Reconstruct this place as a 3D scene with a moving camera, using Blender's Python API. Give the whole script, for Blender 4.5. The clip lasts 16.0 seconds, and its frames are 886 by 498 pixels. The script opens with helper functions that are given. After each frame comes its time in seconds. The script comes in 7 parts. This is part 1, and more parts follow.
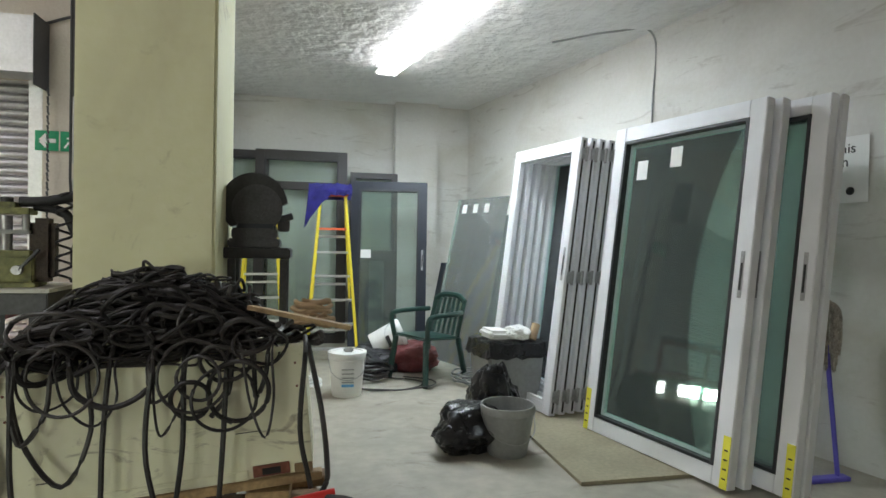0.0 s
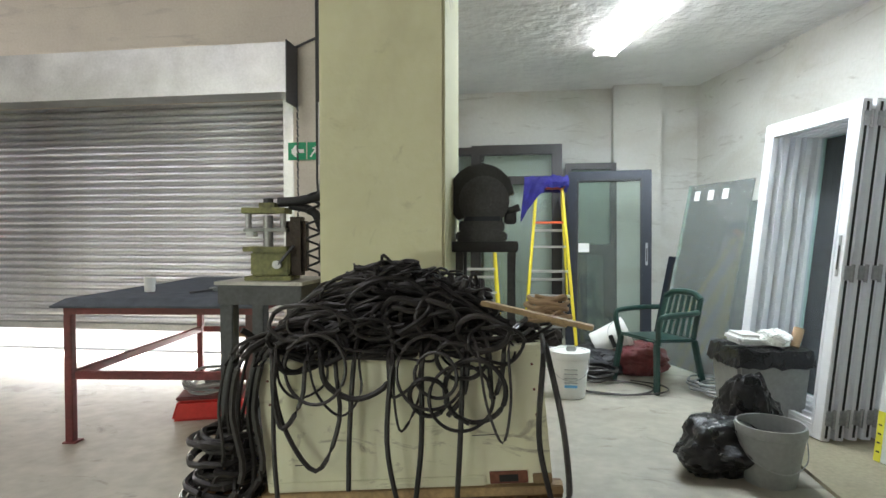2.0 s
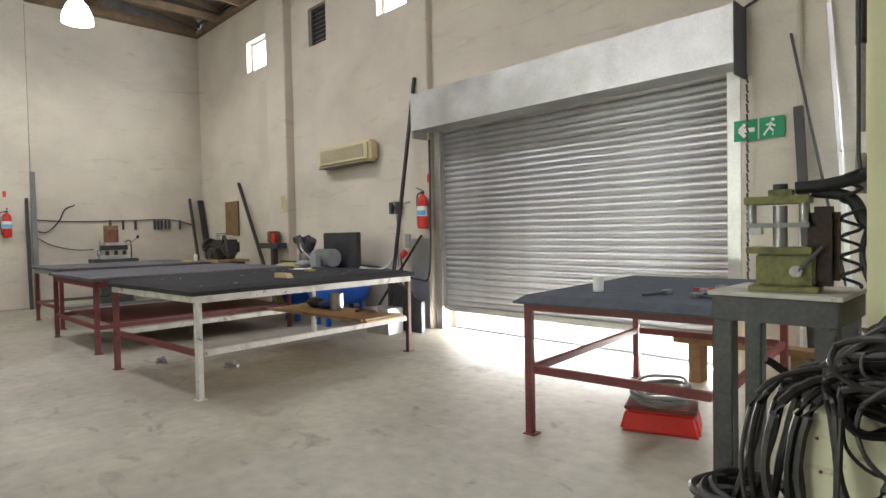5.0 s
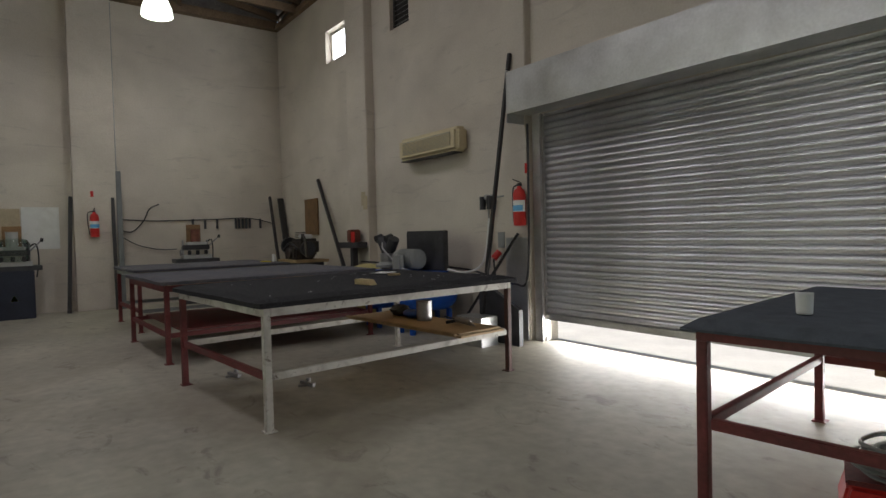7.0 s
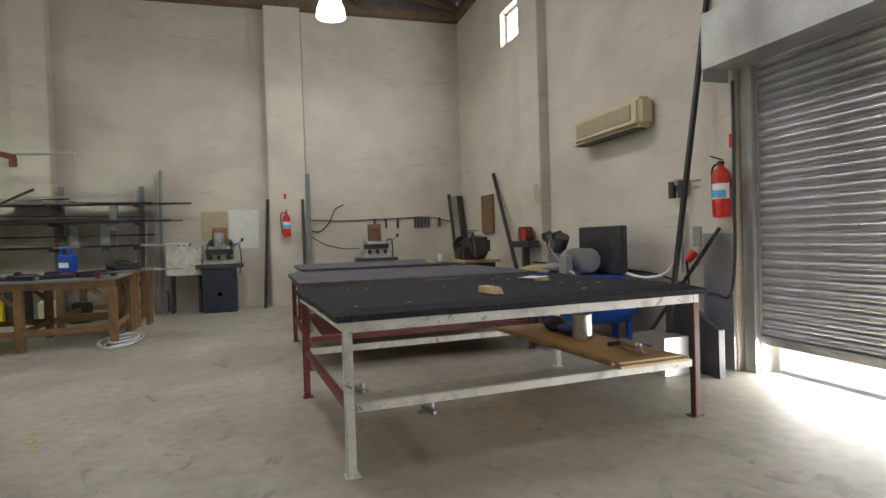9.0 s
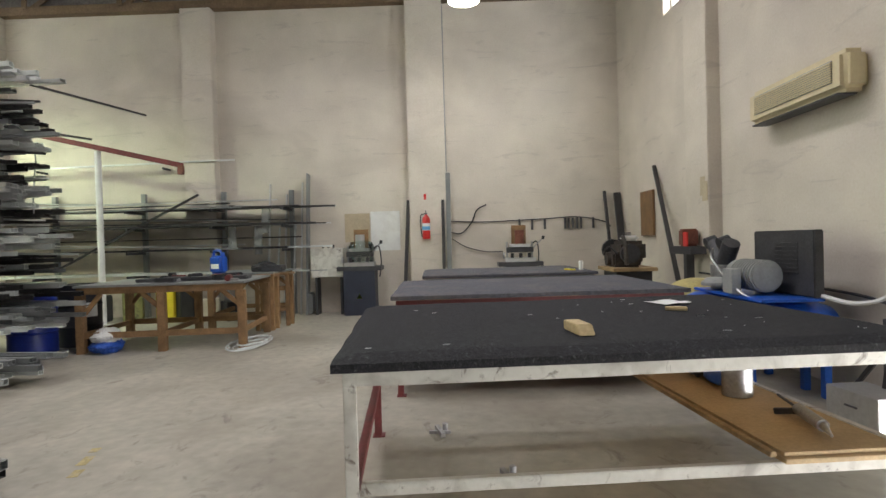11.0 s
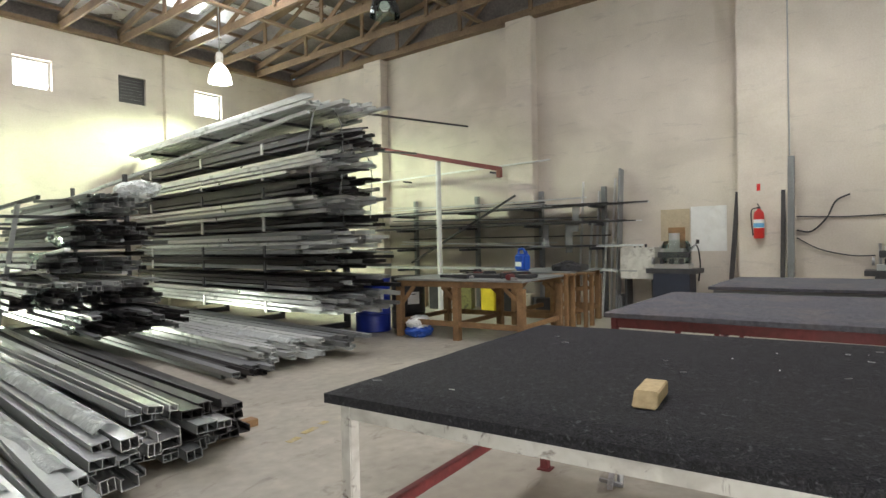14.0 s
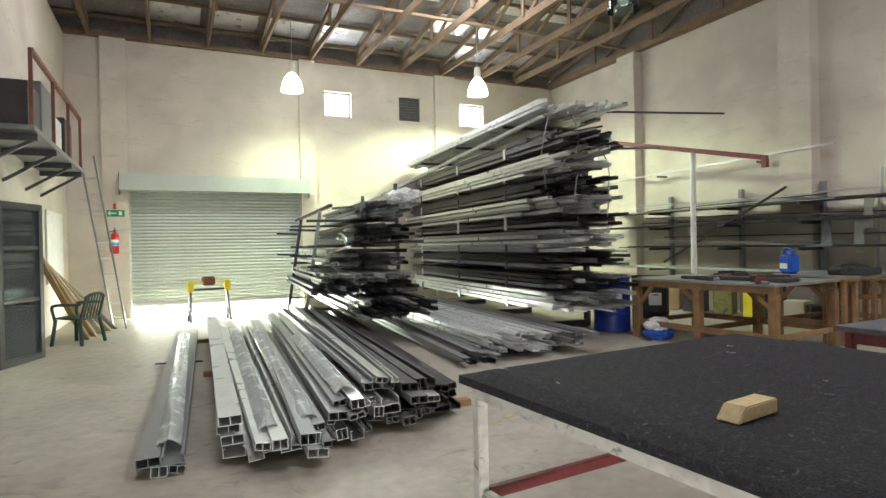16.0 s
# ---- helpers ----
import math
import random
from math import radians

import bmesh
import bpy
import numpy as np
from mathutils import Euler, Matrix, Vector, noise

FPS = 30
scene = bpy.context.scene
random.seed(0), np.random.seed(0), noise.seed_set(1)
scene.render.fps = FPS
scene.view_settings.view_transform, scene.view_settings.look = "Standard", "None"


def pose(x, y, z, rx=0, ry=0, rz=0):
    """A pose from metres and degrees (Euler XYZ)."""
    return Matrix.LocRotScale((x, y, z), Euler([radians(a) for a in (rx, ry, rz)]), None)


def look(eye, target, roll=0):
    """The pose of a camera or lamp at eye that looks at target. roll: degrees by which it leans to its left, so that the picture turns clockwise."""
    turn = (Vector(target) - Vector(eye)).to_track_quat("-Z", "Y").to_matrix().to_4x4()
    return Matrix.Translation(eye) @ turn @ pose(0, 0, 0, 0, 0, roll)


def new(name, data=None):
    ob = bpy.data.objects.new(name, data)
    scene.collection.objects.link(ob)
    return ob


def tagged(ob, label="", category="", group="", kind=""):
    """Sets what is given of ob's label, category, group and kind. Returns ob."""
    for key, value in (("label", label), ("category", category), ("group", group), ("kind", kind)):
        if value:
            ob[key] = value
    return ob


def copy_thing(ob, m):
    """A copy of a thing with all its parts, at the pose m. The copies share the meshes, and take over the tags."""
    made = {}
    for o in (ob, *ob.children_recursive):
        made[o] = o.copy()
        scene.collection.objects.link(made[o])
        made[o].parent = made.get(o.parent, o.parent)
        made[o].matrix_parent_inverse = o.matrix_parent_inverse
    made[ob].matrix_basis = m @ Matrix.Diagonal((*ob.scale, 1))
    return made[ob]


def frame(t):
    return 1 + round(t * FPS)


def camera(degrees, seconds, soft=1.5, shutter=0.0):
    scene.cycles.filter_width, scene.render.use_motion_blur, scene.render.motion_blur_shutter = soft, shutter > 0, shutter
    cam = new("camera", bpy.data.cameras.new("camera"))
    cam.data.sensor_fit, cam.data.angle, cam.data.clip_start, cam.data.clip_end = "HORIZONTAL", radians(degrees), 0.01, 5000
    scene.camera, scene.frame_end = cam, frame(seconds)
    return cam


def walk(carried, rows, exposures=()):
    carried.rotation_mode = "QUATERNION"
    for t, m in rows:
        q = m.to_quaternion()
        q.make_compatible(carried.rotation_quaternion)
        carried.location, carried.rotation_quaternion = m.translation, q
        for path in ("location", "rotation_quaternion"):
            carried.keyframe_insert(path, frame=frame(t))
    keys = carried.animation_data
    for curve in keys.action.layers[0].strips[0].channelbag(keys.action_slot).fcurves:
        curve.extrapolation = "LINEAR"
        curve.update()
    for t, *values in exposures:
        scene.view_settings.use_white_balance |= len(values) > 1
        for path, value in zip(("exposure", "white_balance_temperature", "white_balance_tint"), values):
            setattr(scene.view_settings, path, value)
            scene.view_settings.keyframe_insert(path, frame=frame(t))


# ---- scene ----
cam = camera(74.9, 16.0)
PATH = [
    (0, (0.496, 0.456, 1.318), (0.921, 2.41, 1.292), 1.1),
    (0.5, (0.473, 0.485, 1.343), (0.782, 2.46, 1.3), 0.7),
    (1, (0.443, 0.536, 1.338), (0.588, 2.53, 1.291), 0.4),
    (1.5, (0.429, 0.612, 1.307), (0.375, 2.611, 1.264), 0.2),
    (2, (0.4, 0.67, 1.298), (0.12, 2.65, 1.251), -0.1),
    (2.5, (0.267, 0.737, 1.326), (-0.227, 2.674, 1.263), -0.1),
    (3, (0.197, 0.853, 1.298), (-0.558, 2.704, 1.243), -0.5),
    (3.5, (0.138, 0.898, 1.309), (-0.855, 2.633, 1.255), -0.5),
    (4, (0.077, 0.937, 1.311), (-1.149, 2.516, 1.257), -0.8),
    (4.5, (-0.016, 0.919, 1.309), (-1.373, 2.386, 1.258), -0.9),
    (5, (-0.115, 0.923, 1.318), (-1.553, 2.313, 1.264), -1.1),
    (7.5, (-1.209, 1.617, 1.334), (-2.909, 2.669, 1.28), -1.5),
    (8, (-1.37, 1.875, 1.316), (-3.178, 2.729, 1.268), -1.7),
    (8.5, (-1.539, 2.115, 1.309), (-3.41, 2.822, 1.267), -1.8),
    (9, (-1.71, 2.378, 1.288), (-3.63, 2.935, 1.249), -1.8),
    (9.5, (-1.89, 2.628, 1.287), (-3.859, 2.981, 1.258), -1.7),
    (10, (-2.113, 2.789, 1.307), (-4.104, 2.98, 1.281), -1.8),
    (12.5, (-3.137, 3.819, 1.397), (-5.056, 3.255, 1.366), -1.0),
    (13, (-3.21, 4.016, 1.421), (-5.028, 3.181, 1.39), -1.0),
    (13.5, (-3.255, 4.223, 1.444), (-4.968, 3.191, 1.416), -1.1),
    (14, (-3.388, 4.356, 1.436), (-4.96, 3.12, 1.415), -1.2),
    (14.5, (-3.489, 4.502, 1.428), (-4.881, 3.067, 1.41), -1.1),
    (15, (-3.519, 4.677, 1.442), (-4.756, 3.105, 1.424), -1.2),
    (15.5, (-3.574, 4.793, 1.45), (-4.641, 3.102, 1.434), -1.1),
    (16, (-3.667, 4.936, 1.457), (-4.517, 3.125, 1.443), -1.1),
]
walk(cam, [(t, look(eye, target, roll)) for t, eye, target, roll in PATH],
     [(0, 0.52), (1, 0.6), (1.5, 0.72), (2.0, 0.76), (2.5, 0.88), (3.0, 0.8), (3.5, 0.85), (4.5, 1.1), (5, 0.86), (7.5, -0.7), (8, -0.2), (8.5, 0.1), (9, 0.42), (10, 0.72), (12.5, 0.92), (14, 0.9), (15.5, 0.9), (16, 0.82)])

# ---- world, sun, large lights ----
world = bpy.data.worlds.new("world")
scene.world = world
world.use_nodes = True
wn = world.node_tree
sky = wn.nodes.new("ShaderNodeTexSky")
sky.sky_type, sky.sun_disc = "NISHITA", False
sky.sun_elevation, sky.sun_rotation = radians(67), radians(-90)
wn.links.new(sky.outputs[0], wn.nodes["Background"].inputs[0])
wn.nodes["Background"].inputs[1].default_value = 0.15
sun = new("sun", bpy.data.lights.new("sun", "SUN"))
sun.data.energy, sun.data.angle, sun.data.color = 5.0, radians(0.5), (1.0, 0.95, 0.88)
sun.matrix_world = look((-17, 0, 40), (0, 0, 0))


def area_lamp(name, m, sx, sy, watts, color):
    d = bpy.data.lights.new(name, "AREA")
    d.shape, d.size, d.size_y, d.energy, d.color = "RECTANGLE", sx, sy, watts, color
    ob = new(name, d)
    ob.matrix_world = m
    return ob


def bay_light(name, p, watts, color, cone, blend):
    """The light of a high bay lamp, thrown down by its reflector."""
    d = bpy.data.lights.new(name, "SPOT")
    d.energy, d.color, d.shadow_soft_size, d.spot_size, d.spot_blend = watts, color, 0.16, radians(cone), blend
    ob = new(name, d)
    ob.location = p
    return ob


WARM, COOL, GREEN = (1.0, 0.93, 0.82), (0.92, 0.96, 1.0), (0.82, 1.0, 0.64)
for wx in (-11.13, -6.82):
    area_lamp("north_window_light", pose(wx, 6.42, 5.0, -90), 0.8, 0.65, 34, COOL)
for wx in (-7.54, -11.3):
    area_lamp("south_window_light", pose(wx, -9.4, 5.05, 90), 0.7, 0.65, 34, COOL)
# Unseen fill lamps under the closed roof sheet, which has no openings.
for wx, wy, z in ((-4.0, -5.2, 6.9), (-8.6, -5.2, 6.9), (-8.6, 1.6, 6.9), (-4.0, 1.6, 6.9)):
    area_lamp("skylight_light", pose(wx, wy, z), 2.4, 1.3, 66 if wx > -5 else 108, (0.98, 0.95, 1.0))
area_lamp("north_door_daylight", pose(-3.96, 6.6, 0.13, -90), 3.6, 0.2, 75, (1.0, 0.98, 0.95))
area_lamp("south_door_daylight", pose(-4.7, -9.58, 0.12, 90), 3.5, 0.18, 170, (0.93, 1.0, 0.84))
area_lamp("tube_light", pose(1.42, 5.4, 3.03, 0, 0, 12), 0.26, 2.3, 56, (0.80, 0.92, 1.0))
BAYS_LIT = ((-6.2, -8.3), (-10.3, -7.1), (-11.45, 3.4))
BAY_DARK = (-10.0, -1.9)
for (lx, ly), watts, color, cone, blend in zip(BAYS_LIT, (230, 470, 50), (GREEN, GREEN, (0.98, 0.97, 0.95)), (122, 172, 172), (1.0, 0.35, 0.35)):
    bay_light("high_bay_light", (lx, ly, 4.93), watts, color, cone, blend)

# ---- materials ----


def mat(name, col, rough=0.6, metal=0.0, var=0.12, scale=6.0, fine=60.0, bump=0.1, dirt=None, dirt_amt=0.0, dirt_scale=1.2, coat=0.0, spread=0.0, streak=1.0, relief=0.01, marks=None, marks_amt=0.0, marks_scale=5.0, marks_stretch=(1, 1, 1)):
    """Paint, metal, stone: base colour with broad and fine variation, stains, roughness variation and relief."""
    m = bpy.data.materials.new(name)
    m.use_nodes = True
    t = m.node_tree
    n, l = t.nodes, t.links
    b = n["Principled BSDF"]
    co = n.new("ShaderNodeTexCoord")
    a = n.new("ShaderNodeTexNoise")
    a.inputs["Scale"].default_value, a.inputs["Detail"].default_value = scale, 6
    f = n.new("ShaderNodeTexNoise")
    f.inputs["Scale"].default_value, f.inputs["Detail"].default_value = fine, 4
    l.new(co.outputs["Object"], a.inputs["Vector"])
    l.new(co.outputs["Object"], f.inputs["Vector"])
    r = n.new("ShaderNodeValToRGB")
    r.color_ramp.elements[0].position, r.color_ramp.elements[1].position = 0.3, 0.7
    r.color_ramp.elements[0].color = (*[c * (1 - var) for c in col], 1)
    r.color_ramp.elements[1].color = (*[min(1, c * (1 + var)) for c in col], 1)
    l.new(a.outputs["Fac"], r.inputs["Fac"])
    mix = n.new("ShaderNodeMix")
    mix.data_type, mix.blend_type = "RGBA", "OVERLAY"
    mix.inputs["Factor"].default_value = min(1, var * 2.2)
    l.new(r.outputs["Color"], mix.inputs["A"])
    l.new(f.outputs["Fac"], mix.inputs["B"])
    last = mix.outputs["Result"]
    if dirt:
        d = n.new("ShaderNodeTexNoise")
        d.inputs["Scale"].default_value, d.inputs["Detail"].default_value, d.inputs["Distortion"].default_value = dirt_scale, 8, 0.6
        mp = n.new("ShaderNodeMapping")
        mp.inputs["Scale"].default_value = (1, 1, streak)
        l.new(co.outputs["Object"], mp.inputs["Vector"])
        l.new(mp.outputs["Vector"], d.inputs["Vector"])
        dr = n.new("ShaderNodeMapRange")
        dr.inputs["From Min"].default_value, dr.inputs["From Max"].default_value = 0.48, 0.72
        dr.inputs["To Max"].default_value = dirt_amt
        l.new(d.outputs["Fac"], dr.inputs["Value"])
        dm = n.new("ShaderNodeMix")
        dm.data_type = "RGBA"
        dm.inputs["B"].default_value = (*dirt, 1)
        l.new(dr.outputs["Result"], dm.inputs["Factor"])
        l.new(last, dm.inputs["A"])
        last = dm.outputs["Result"]
    if marks:
        k = n.new("ShaderNodeTexNoise")
        k.inputs["Scale"].default_value, k.inputs["Detail"].default_value, k.inputs["Roughness"].default_value, k.inputs["Distortion"].default_value = marks_scale, 9, 0.65, 1.2
        kp = n.new("ShaderNodeMapping")
        kp.inputs["Scale"].default_value = marks_stretch
        kp.inputs["Location"].default_value = (3.1, 7.7, 1.3)
        l.new(co.outputs["Object"], kp.inputs["Vector"])
        l.new(kp.outputs["Vector"], k.inputs["Vector"])
        kr = n.new("ShaderNodeMapRange")
        kr.inputs["From Min"].default_value, kr.inputs["From Max"].default_value = 0.58, 0.68
        kr.inputs["To Max"].default_value = marks_amt
        l.new(k.outputs["Fac"], kr.inputs["Value"])
        km = n.new("ShaderNodeMix")
        km.data_type = "RGBA"
        km.inputs["B"].default_value = (*marks, 1)
        l.new(kr.outputs["Result"], km.inputs["Factor"])
        l.new(last, km.inputs["A"])
        last = km.outputs["Result"]
    if spread:
        oi = n.new("ShaderNodeObjectInfo")
        hv = n.new("ShaderNodeHueSaturation")
        mr = n.new("ShaderNodeMapRange")
        mr.inputs["To Min"].default_value, mr.inputs["To Max"].default_value = 1 - spread, 1 + spread
        l.new(oi.outputs["Random"], mr.inputs["Value"])
        l.new(mr.outputs["Result"], hv.inputs["Value"])
        l.new(last, hv.inputs["Color"])
        last = hv.outputs["Color"]
    l.new(last, b.inputs["Base Color"])
    rr = n.new("ShaderNodeMapRange")
    rr.inputs["To Min"].default_value, rr.inputs["To Max"].default_value = max(0.03, rough - 0.12), min(1, rough + 0.12)
    l.new(a.outputs["Fac"], rr.inputs["Value"])
    l.new(rr.outputs["Result"], b.inputs["Roughness"])
    b.inputs["Metallic"].default_value = metal
    b.inputs["Coat Weight"].default_value = coat
    if bump:
        bp = n.new("ShaderNodeBump")
        bp.inputs["Strength"].default_value, bp.inputs["Distance"].default_value = bump, relief
        l.new(f.outputs["Fac"], bp.inputs["Height"])
        l.new(bp.outputs["Normal"], b.inputs["Normal"])
    return m


def glow(name, col, strength):
    m = bpy.data.materials.new(name)
    m.use_nodes = True
    b = m.node_tree.nodes["Principled BSDF"]
    b.inputs["Base Color"].default_value = (*col, 1)
    b.inputs["Emission Color"].default_value = (*col, 1)
    b.inputs["Emission Strength"].default_value = strength
    return m


def glass(name, col, rough=0.02, haze=0.1):
    """Thin tinted pane: clear through, mirror-like at its face."""
    m = bpy.data.materials.new(name)
    m.use_nodes = True
    n, l = m.node_tree.nodes, m.node_tree.links
    n.remove(n["Principled BSDF"])
    tr = n.new("ShaderNodeBsdfTransparent")
    tr.inputs[0].default_value = (*col, 1)
    gl = n.new("ShaderNodeBsdfGlossy")
    gl.inputs["Roughness"].default_value = rough
    gl.inputs["Color"].default_value = (0.9, 1.0, 0.96, 1)
    # Even diffuse share paints reflected haze into the pane's colour.
    df = n.new("ShaderNodeBsdfDiffuse")
    df.inputs[0].default_value = (*[c * 0.78 for c in col], 1)
    dust = n.new("ShaderNodeMixShader")
    dust.inputs[0].default_value = haze
    l.new(tr.outputs[0], dust.inputs[1])
    l.new(df.outputs[0], dust.inputs[2])
    fr = n.new("ShaderNodeFresnel")
    fr.inputs["IOR"].default_value = 1.55
    mx = n.new("ShaderNodeMixShader")
    l.new(fr.outputs[0], mx.inputs[0])
    l.new(dust.outputs[0], mx.inputs[1])
    l.new(gl.outputs[0], mx.inputs[2])
    l.new(mx.outputs[0], n["Material Output"].inputs[0])
    return m


PLASTER = mat("plaster", (0.65, 0.59, 0.51), 0.85, 0, 0.08, 1.3, 40, 0.3, (0.40, 0.35, 0.30), 0.4, 0.6, streak=1.6, marks=(0.33, 0.29, 0.27), marks_amt=0.3, marks_scale=1.5, marks_stretch=(0.7, 0.7, 4.0))
PLASTER_NOOK = mat("plaster_cream", (0.66, 0.65, 0.615), 0.8, 0, 0.06, 0.9, 30, 0.25, (0.45, 0.41, 0.33), 0.45, 1.0, streak=2.0, marks=(0.30, 0.26, 0.22), marks_amt=0.4, marks_scale=2.2, marks_stretch=(0.8, 0.8, 3.5))
COLUMN = mat("column_paint", (0.78, 0.76, 0.51), 0.7, 0, 0.05, 1.2, 25, 0.2, (0.40, 0.34, 0.18), 0.3, 1.6, marks=(0.30, 0.25, 0.13), marks_amt=0.35, marks_scale=7.0, marks_stretch=(0.6, 0.6, 0.5))
CEIL = mat("ceiling_plaster", (0.76, 0.76, 0.75), 0.8, 0, 0.05, 2.0, 7, 1.0, relief=0.05)
CONCRETE = mat("concrete", (0.385, 0.36, 0.295), 0.52, 0, 0.14, 1.1, 9, 0.05, (0.22, 0.185, 0.14), 0.65, 0.55, marks=(0.15, 0.125, 0.10), marks_amt=0.55, marks_scale=2.6, marks_stretch=(1.0, 1.6, 1.0))
OUTSIDE = mat("outside_ground", (0.74, 0.71, 0.66), 0.9, 0, 0.1, 2, 40, 0.1)
TIMBER = mat("roof_timber", (0.20, 0.135, 0.08), 0.8, 0, 0.2, 3, 30, 0.2, spread=0.2)
SHEET = mat("roof_sheet", (0.17, 0.15, 0.14), 0.6, 0.1, 0.25, 2, 20, 0.2)
FOIL = mat("roof_foil", (0.75, 0.76, 0.78), 0.3, 0.9, 0.15, 3, 14, 0.9)
GALV = mat("galvanised_steel", (0.62, 0.62, 0.62), 0.38, 0.9, 0.12, 3, 40, 0.08, (0.30, 0.28, 0.26), 0.35, 1.2)
SHUTTER = mat("shutter_steel", (0.60, 0.60, 0.63), 0.33, 0.9, 0.12, 1.5, 40, 0.06, (0.25, 0.23, 0.21), 0.4, 0.9)
SHUTTER_S = mat("shutter_painted", (0.52, 0.56, 0.52), 0.5, 0.3, 0.08, 1.5, 40, 0.05)
STEEL = mat("steel", (0.42, 0.42, 0.43), 0.4, 0.9, 0.15, 8, 60, 0.1)
DARKSTEEL = mat("dark_steel", (0.07, 0.07, 0.075), 0.5, 0.4, 0.2, 8, 60, 0.1)
BLACK = mat("black_plastic", (0.025, 0.025, 0.028), 0.45, 0, 0.2, 8, 60, 0.1)
RUBBER = mat("black_rubber_cable", (0.022, 0.020, 0.020), 0.42, 0, 0.3, 10, 60, 0.1, (0.09, 0.08, 0.075), 0.4, 4, spread=0.7)
BINBAG = mat("black_film", (0.012, 0.012, 0.013), 0.28, 0, 0.2, 9, 50, 0.5)
WHITEPAINT = mat("white_worn_paint", (0.62, 0.60, 0.55), 0.5, 0, 0.06, 5, 40, 0.08, (0.20, 0.17, 0.14), 0.6, 6, marks=(0.10, 0.06, 0.045), marks_amt=0.85, marks_scale=9.0)
REDPAINT = mat("red_oxide_paint", (0.165, 0.034, 0.034), 0.55, 0, 0.2, 6, 40, 0.1, (0.10, 0.04, 0.035), 0.5, 4)
REDBRIGHT = mat("bright_red", (0.60, 0.03, 0.025), 0.35, 0, 0.1, 6, 40, 0.05)
BROWNLEG = mat("dark_red_brown", (0.10, 0.045, 0.04), 0.6, 0, 0.2, 6, 40, 0.1)
FELT = mat("charcoal_carpet", (0.012, 0.0115, 0.0145), 1.0, 0, 0.6, 40, 160, 1.0, (0.055, 0.055, 0.065), 0.5, 90, marks=(0.26, 0.26, 0.28), marks_amt=0.28, marks_scale=45.0)
PALEWOOD = mat("pale_sawn_pine", (0.56, 0.43, 0.23), 0.7, 0, 0.15, 12, 60, 0.12, (0.34, 0.24, 0.12), 0.4, 9)
FELTGREY = mat("grey_carpet", (0.10, 0.10, 0.115), 1.0, 0, 0.3, 30, 250, 0.8, (0.18, 0.15, 0.14), 0.5, 3)
FELTBLUE = mat("blue_grey_cloth", (0.085, 0.095, 0.115), 0.95, 0, 0.2, 12, 220, 0.5)
WOOD = mat("raw_wood", (0.42, 0.29, 0.15), 0.7, 0, 0.2, 9, 60, 0.15, (0.2, 0.13, 0.07), 0.5, 3, spread=0.15)
WOODBROWN = mat("brown_stained_wood", (0.26, 0.15, 0.07), 0.7, 0, 0.2, 7, 60, 0.15, (0.1, 0.06, 0.03), 0.5, 3, spread=0.2)
PLY = mat("plywood", (0.50, 0.36, 0.20), 0.65, 0, 0.12, 5, 60, 0.08)
BLUE = mat("blue_paint", (0.012, 0.10, 0.50), 0.35, 0, 0.12, 5, 40, 0.04)
BLUEDRUM = mat("blue_drum", (0.015, 0.035, 0.28), 0.4, 0, 0.15, 5, 40, 0.04)
BLUEPL = mat("blue_plastic", (0.02, 0.09, 0.45), 0.35, 0, 0.1, 5, 40, 0.03)
BLUECLOTH = mat("blue_cloth", (0.018, 0.016, 0.15), 0.95, 0, 0.25, 12, 120, 0.5)
OLIVE = mat("olive_green_paint", (0.24, 0.24, 0.085), 0.5, 0, 0.2, 8, 40, 0.1, (0.05, 0.045, 0.03), 0.8, 9)
YELLOW = mat("safety_yellow", (0.75, 0.60, 0.04), 0.4, 0, 0.1, 6, 40, 0.04)
YELLOWTAPE = mat("yellow_tape", (0.80, 0.75, 0.06), 0.5, 0, 0.06, 6, 40, 0.02)
ORANGE = mat("orange_red_plastic", (0.75, 0.13, 0.05), 0.4, 0, 0.1, 6, 40, 0.04)
ALU = mat("mill_aluminium", (0.66, 0.66, 0.66), 0.32, 0.85, 0.08, 6, 50, 0.04, spread=0.15)
ALUWHITE = mat("white_coated_aluminium", (0.60, 0.62, 0.60), 0.3, 0.15, 0.08, 4, 50, 0.02, (0.36, 0.36, 0.33), 0.4, 3.0, spread=0.2)
ALUGREY = mat("grey_coated_aluminium", (0.25, 0.26, 0.26), 0.4, 0.3, 0.1, 6, 50, 0.03, spread=0.25)
ALUDARK = mat("dark_bronze_aluminium", (0.045, 0.042, 0.042), 0.4, 0.3, 0.15, 6, 50, 0.03, spread=0.4)
FRAMEDARK = mat("dark_grey_frame", (0.05, 0.046, 0.046), 0.45, 0.2, 0.12, 5, 40, 0.04)
FRAMEBLUE = mat("blue_grey_frame", (0.02, 0.025, 0.038), 0.45, 0.2, 0.12, 5, 40, 0.04)
UPVC = mat("white_frame", (0.80, 0.81, 0.84), 0.35, 0, 0.03, 4, 40, 0.02, (0.5, 0.5, 0.48), 0.25, 2.5)
GREENPL = mat("dark_green_plastic", (0.012, 0.045, 0.035), 0.35, 0, 0.12, 6, 40, 0.03)
WHITEPL = mat("white_plastic", (0.78, 0.78, 0.76), 0.4, 0, 0.05, 6, 40, 0.03, (0.5, 0.47, 0.42), 0.3, 5)
GREYPL = mat("grey_plastic", (0.30, 0.31, 0.30), 0.45, 0, 0.08, 6, 40, 0.04)
BEIGE = mat("beige_plastic", (0.62, 0.57, 0.44), 0.45, 0, 0.06, 6, 40, 0.03)
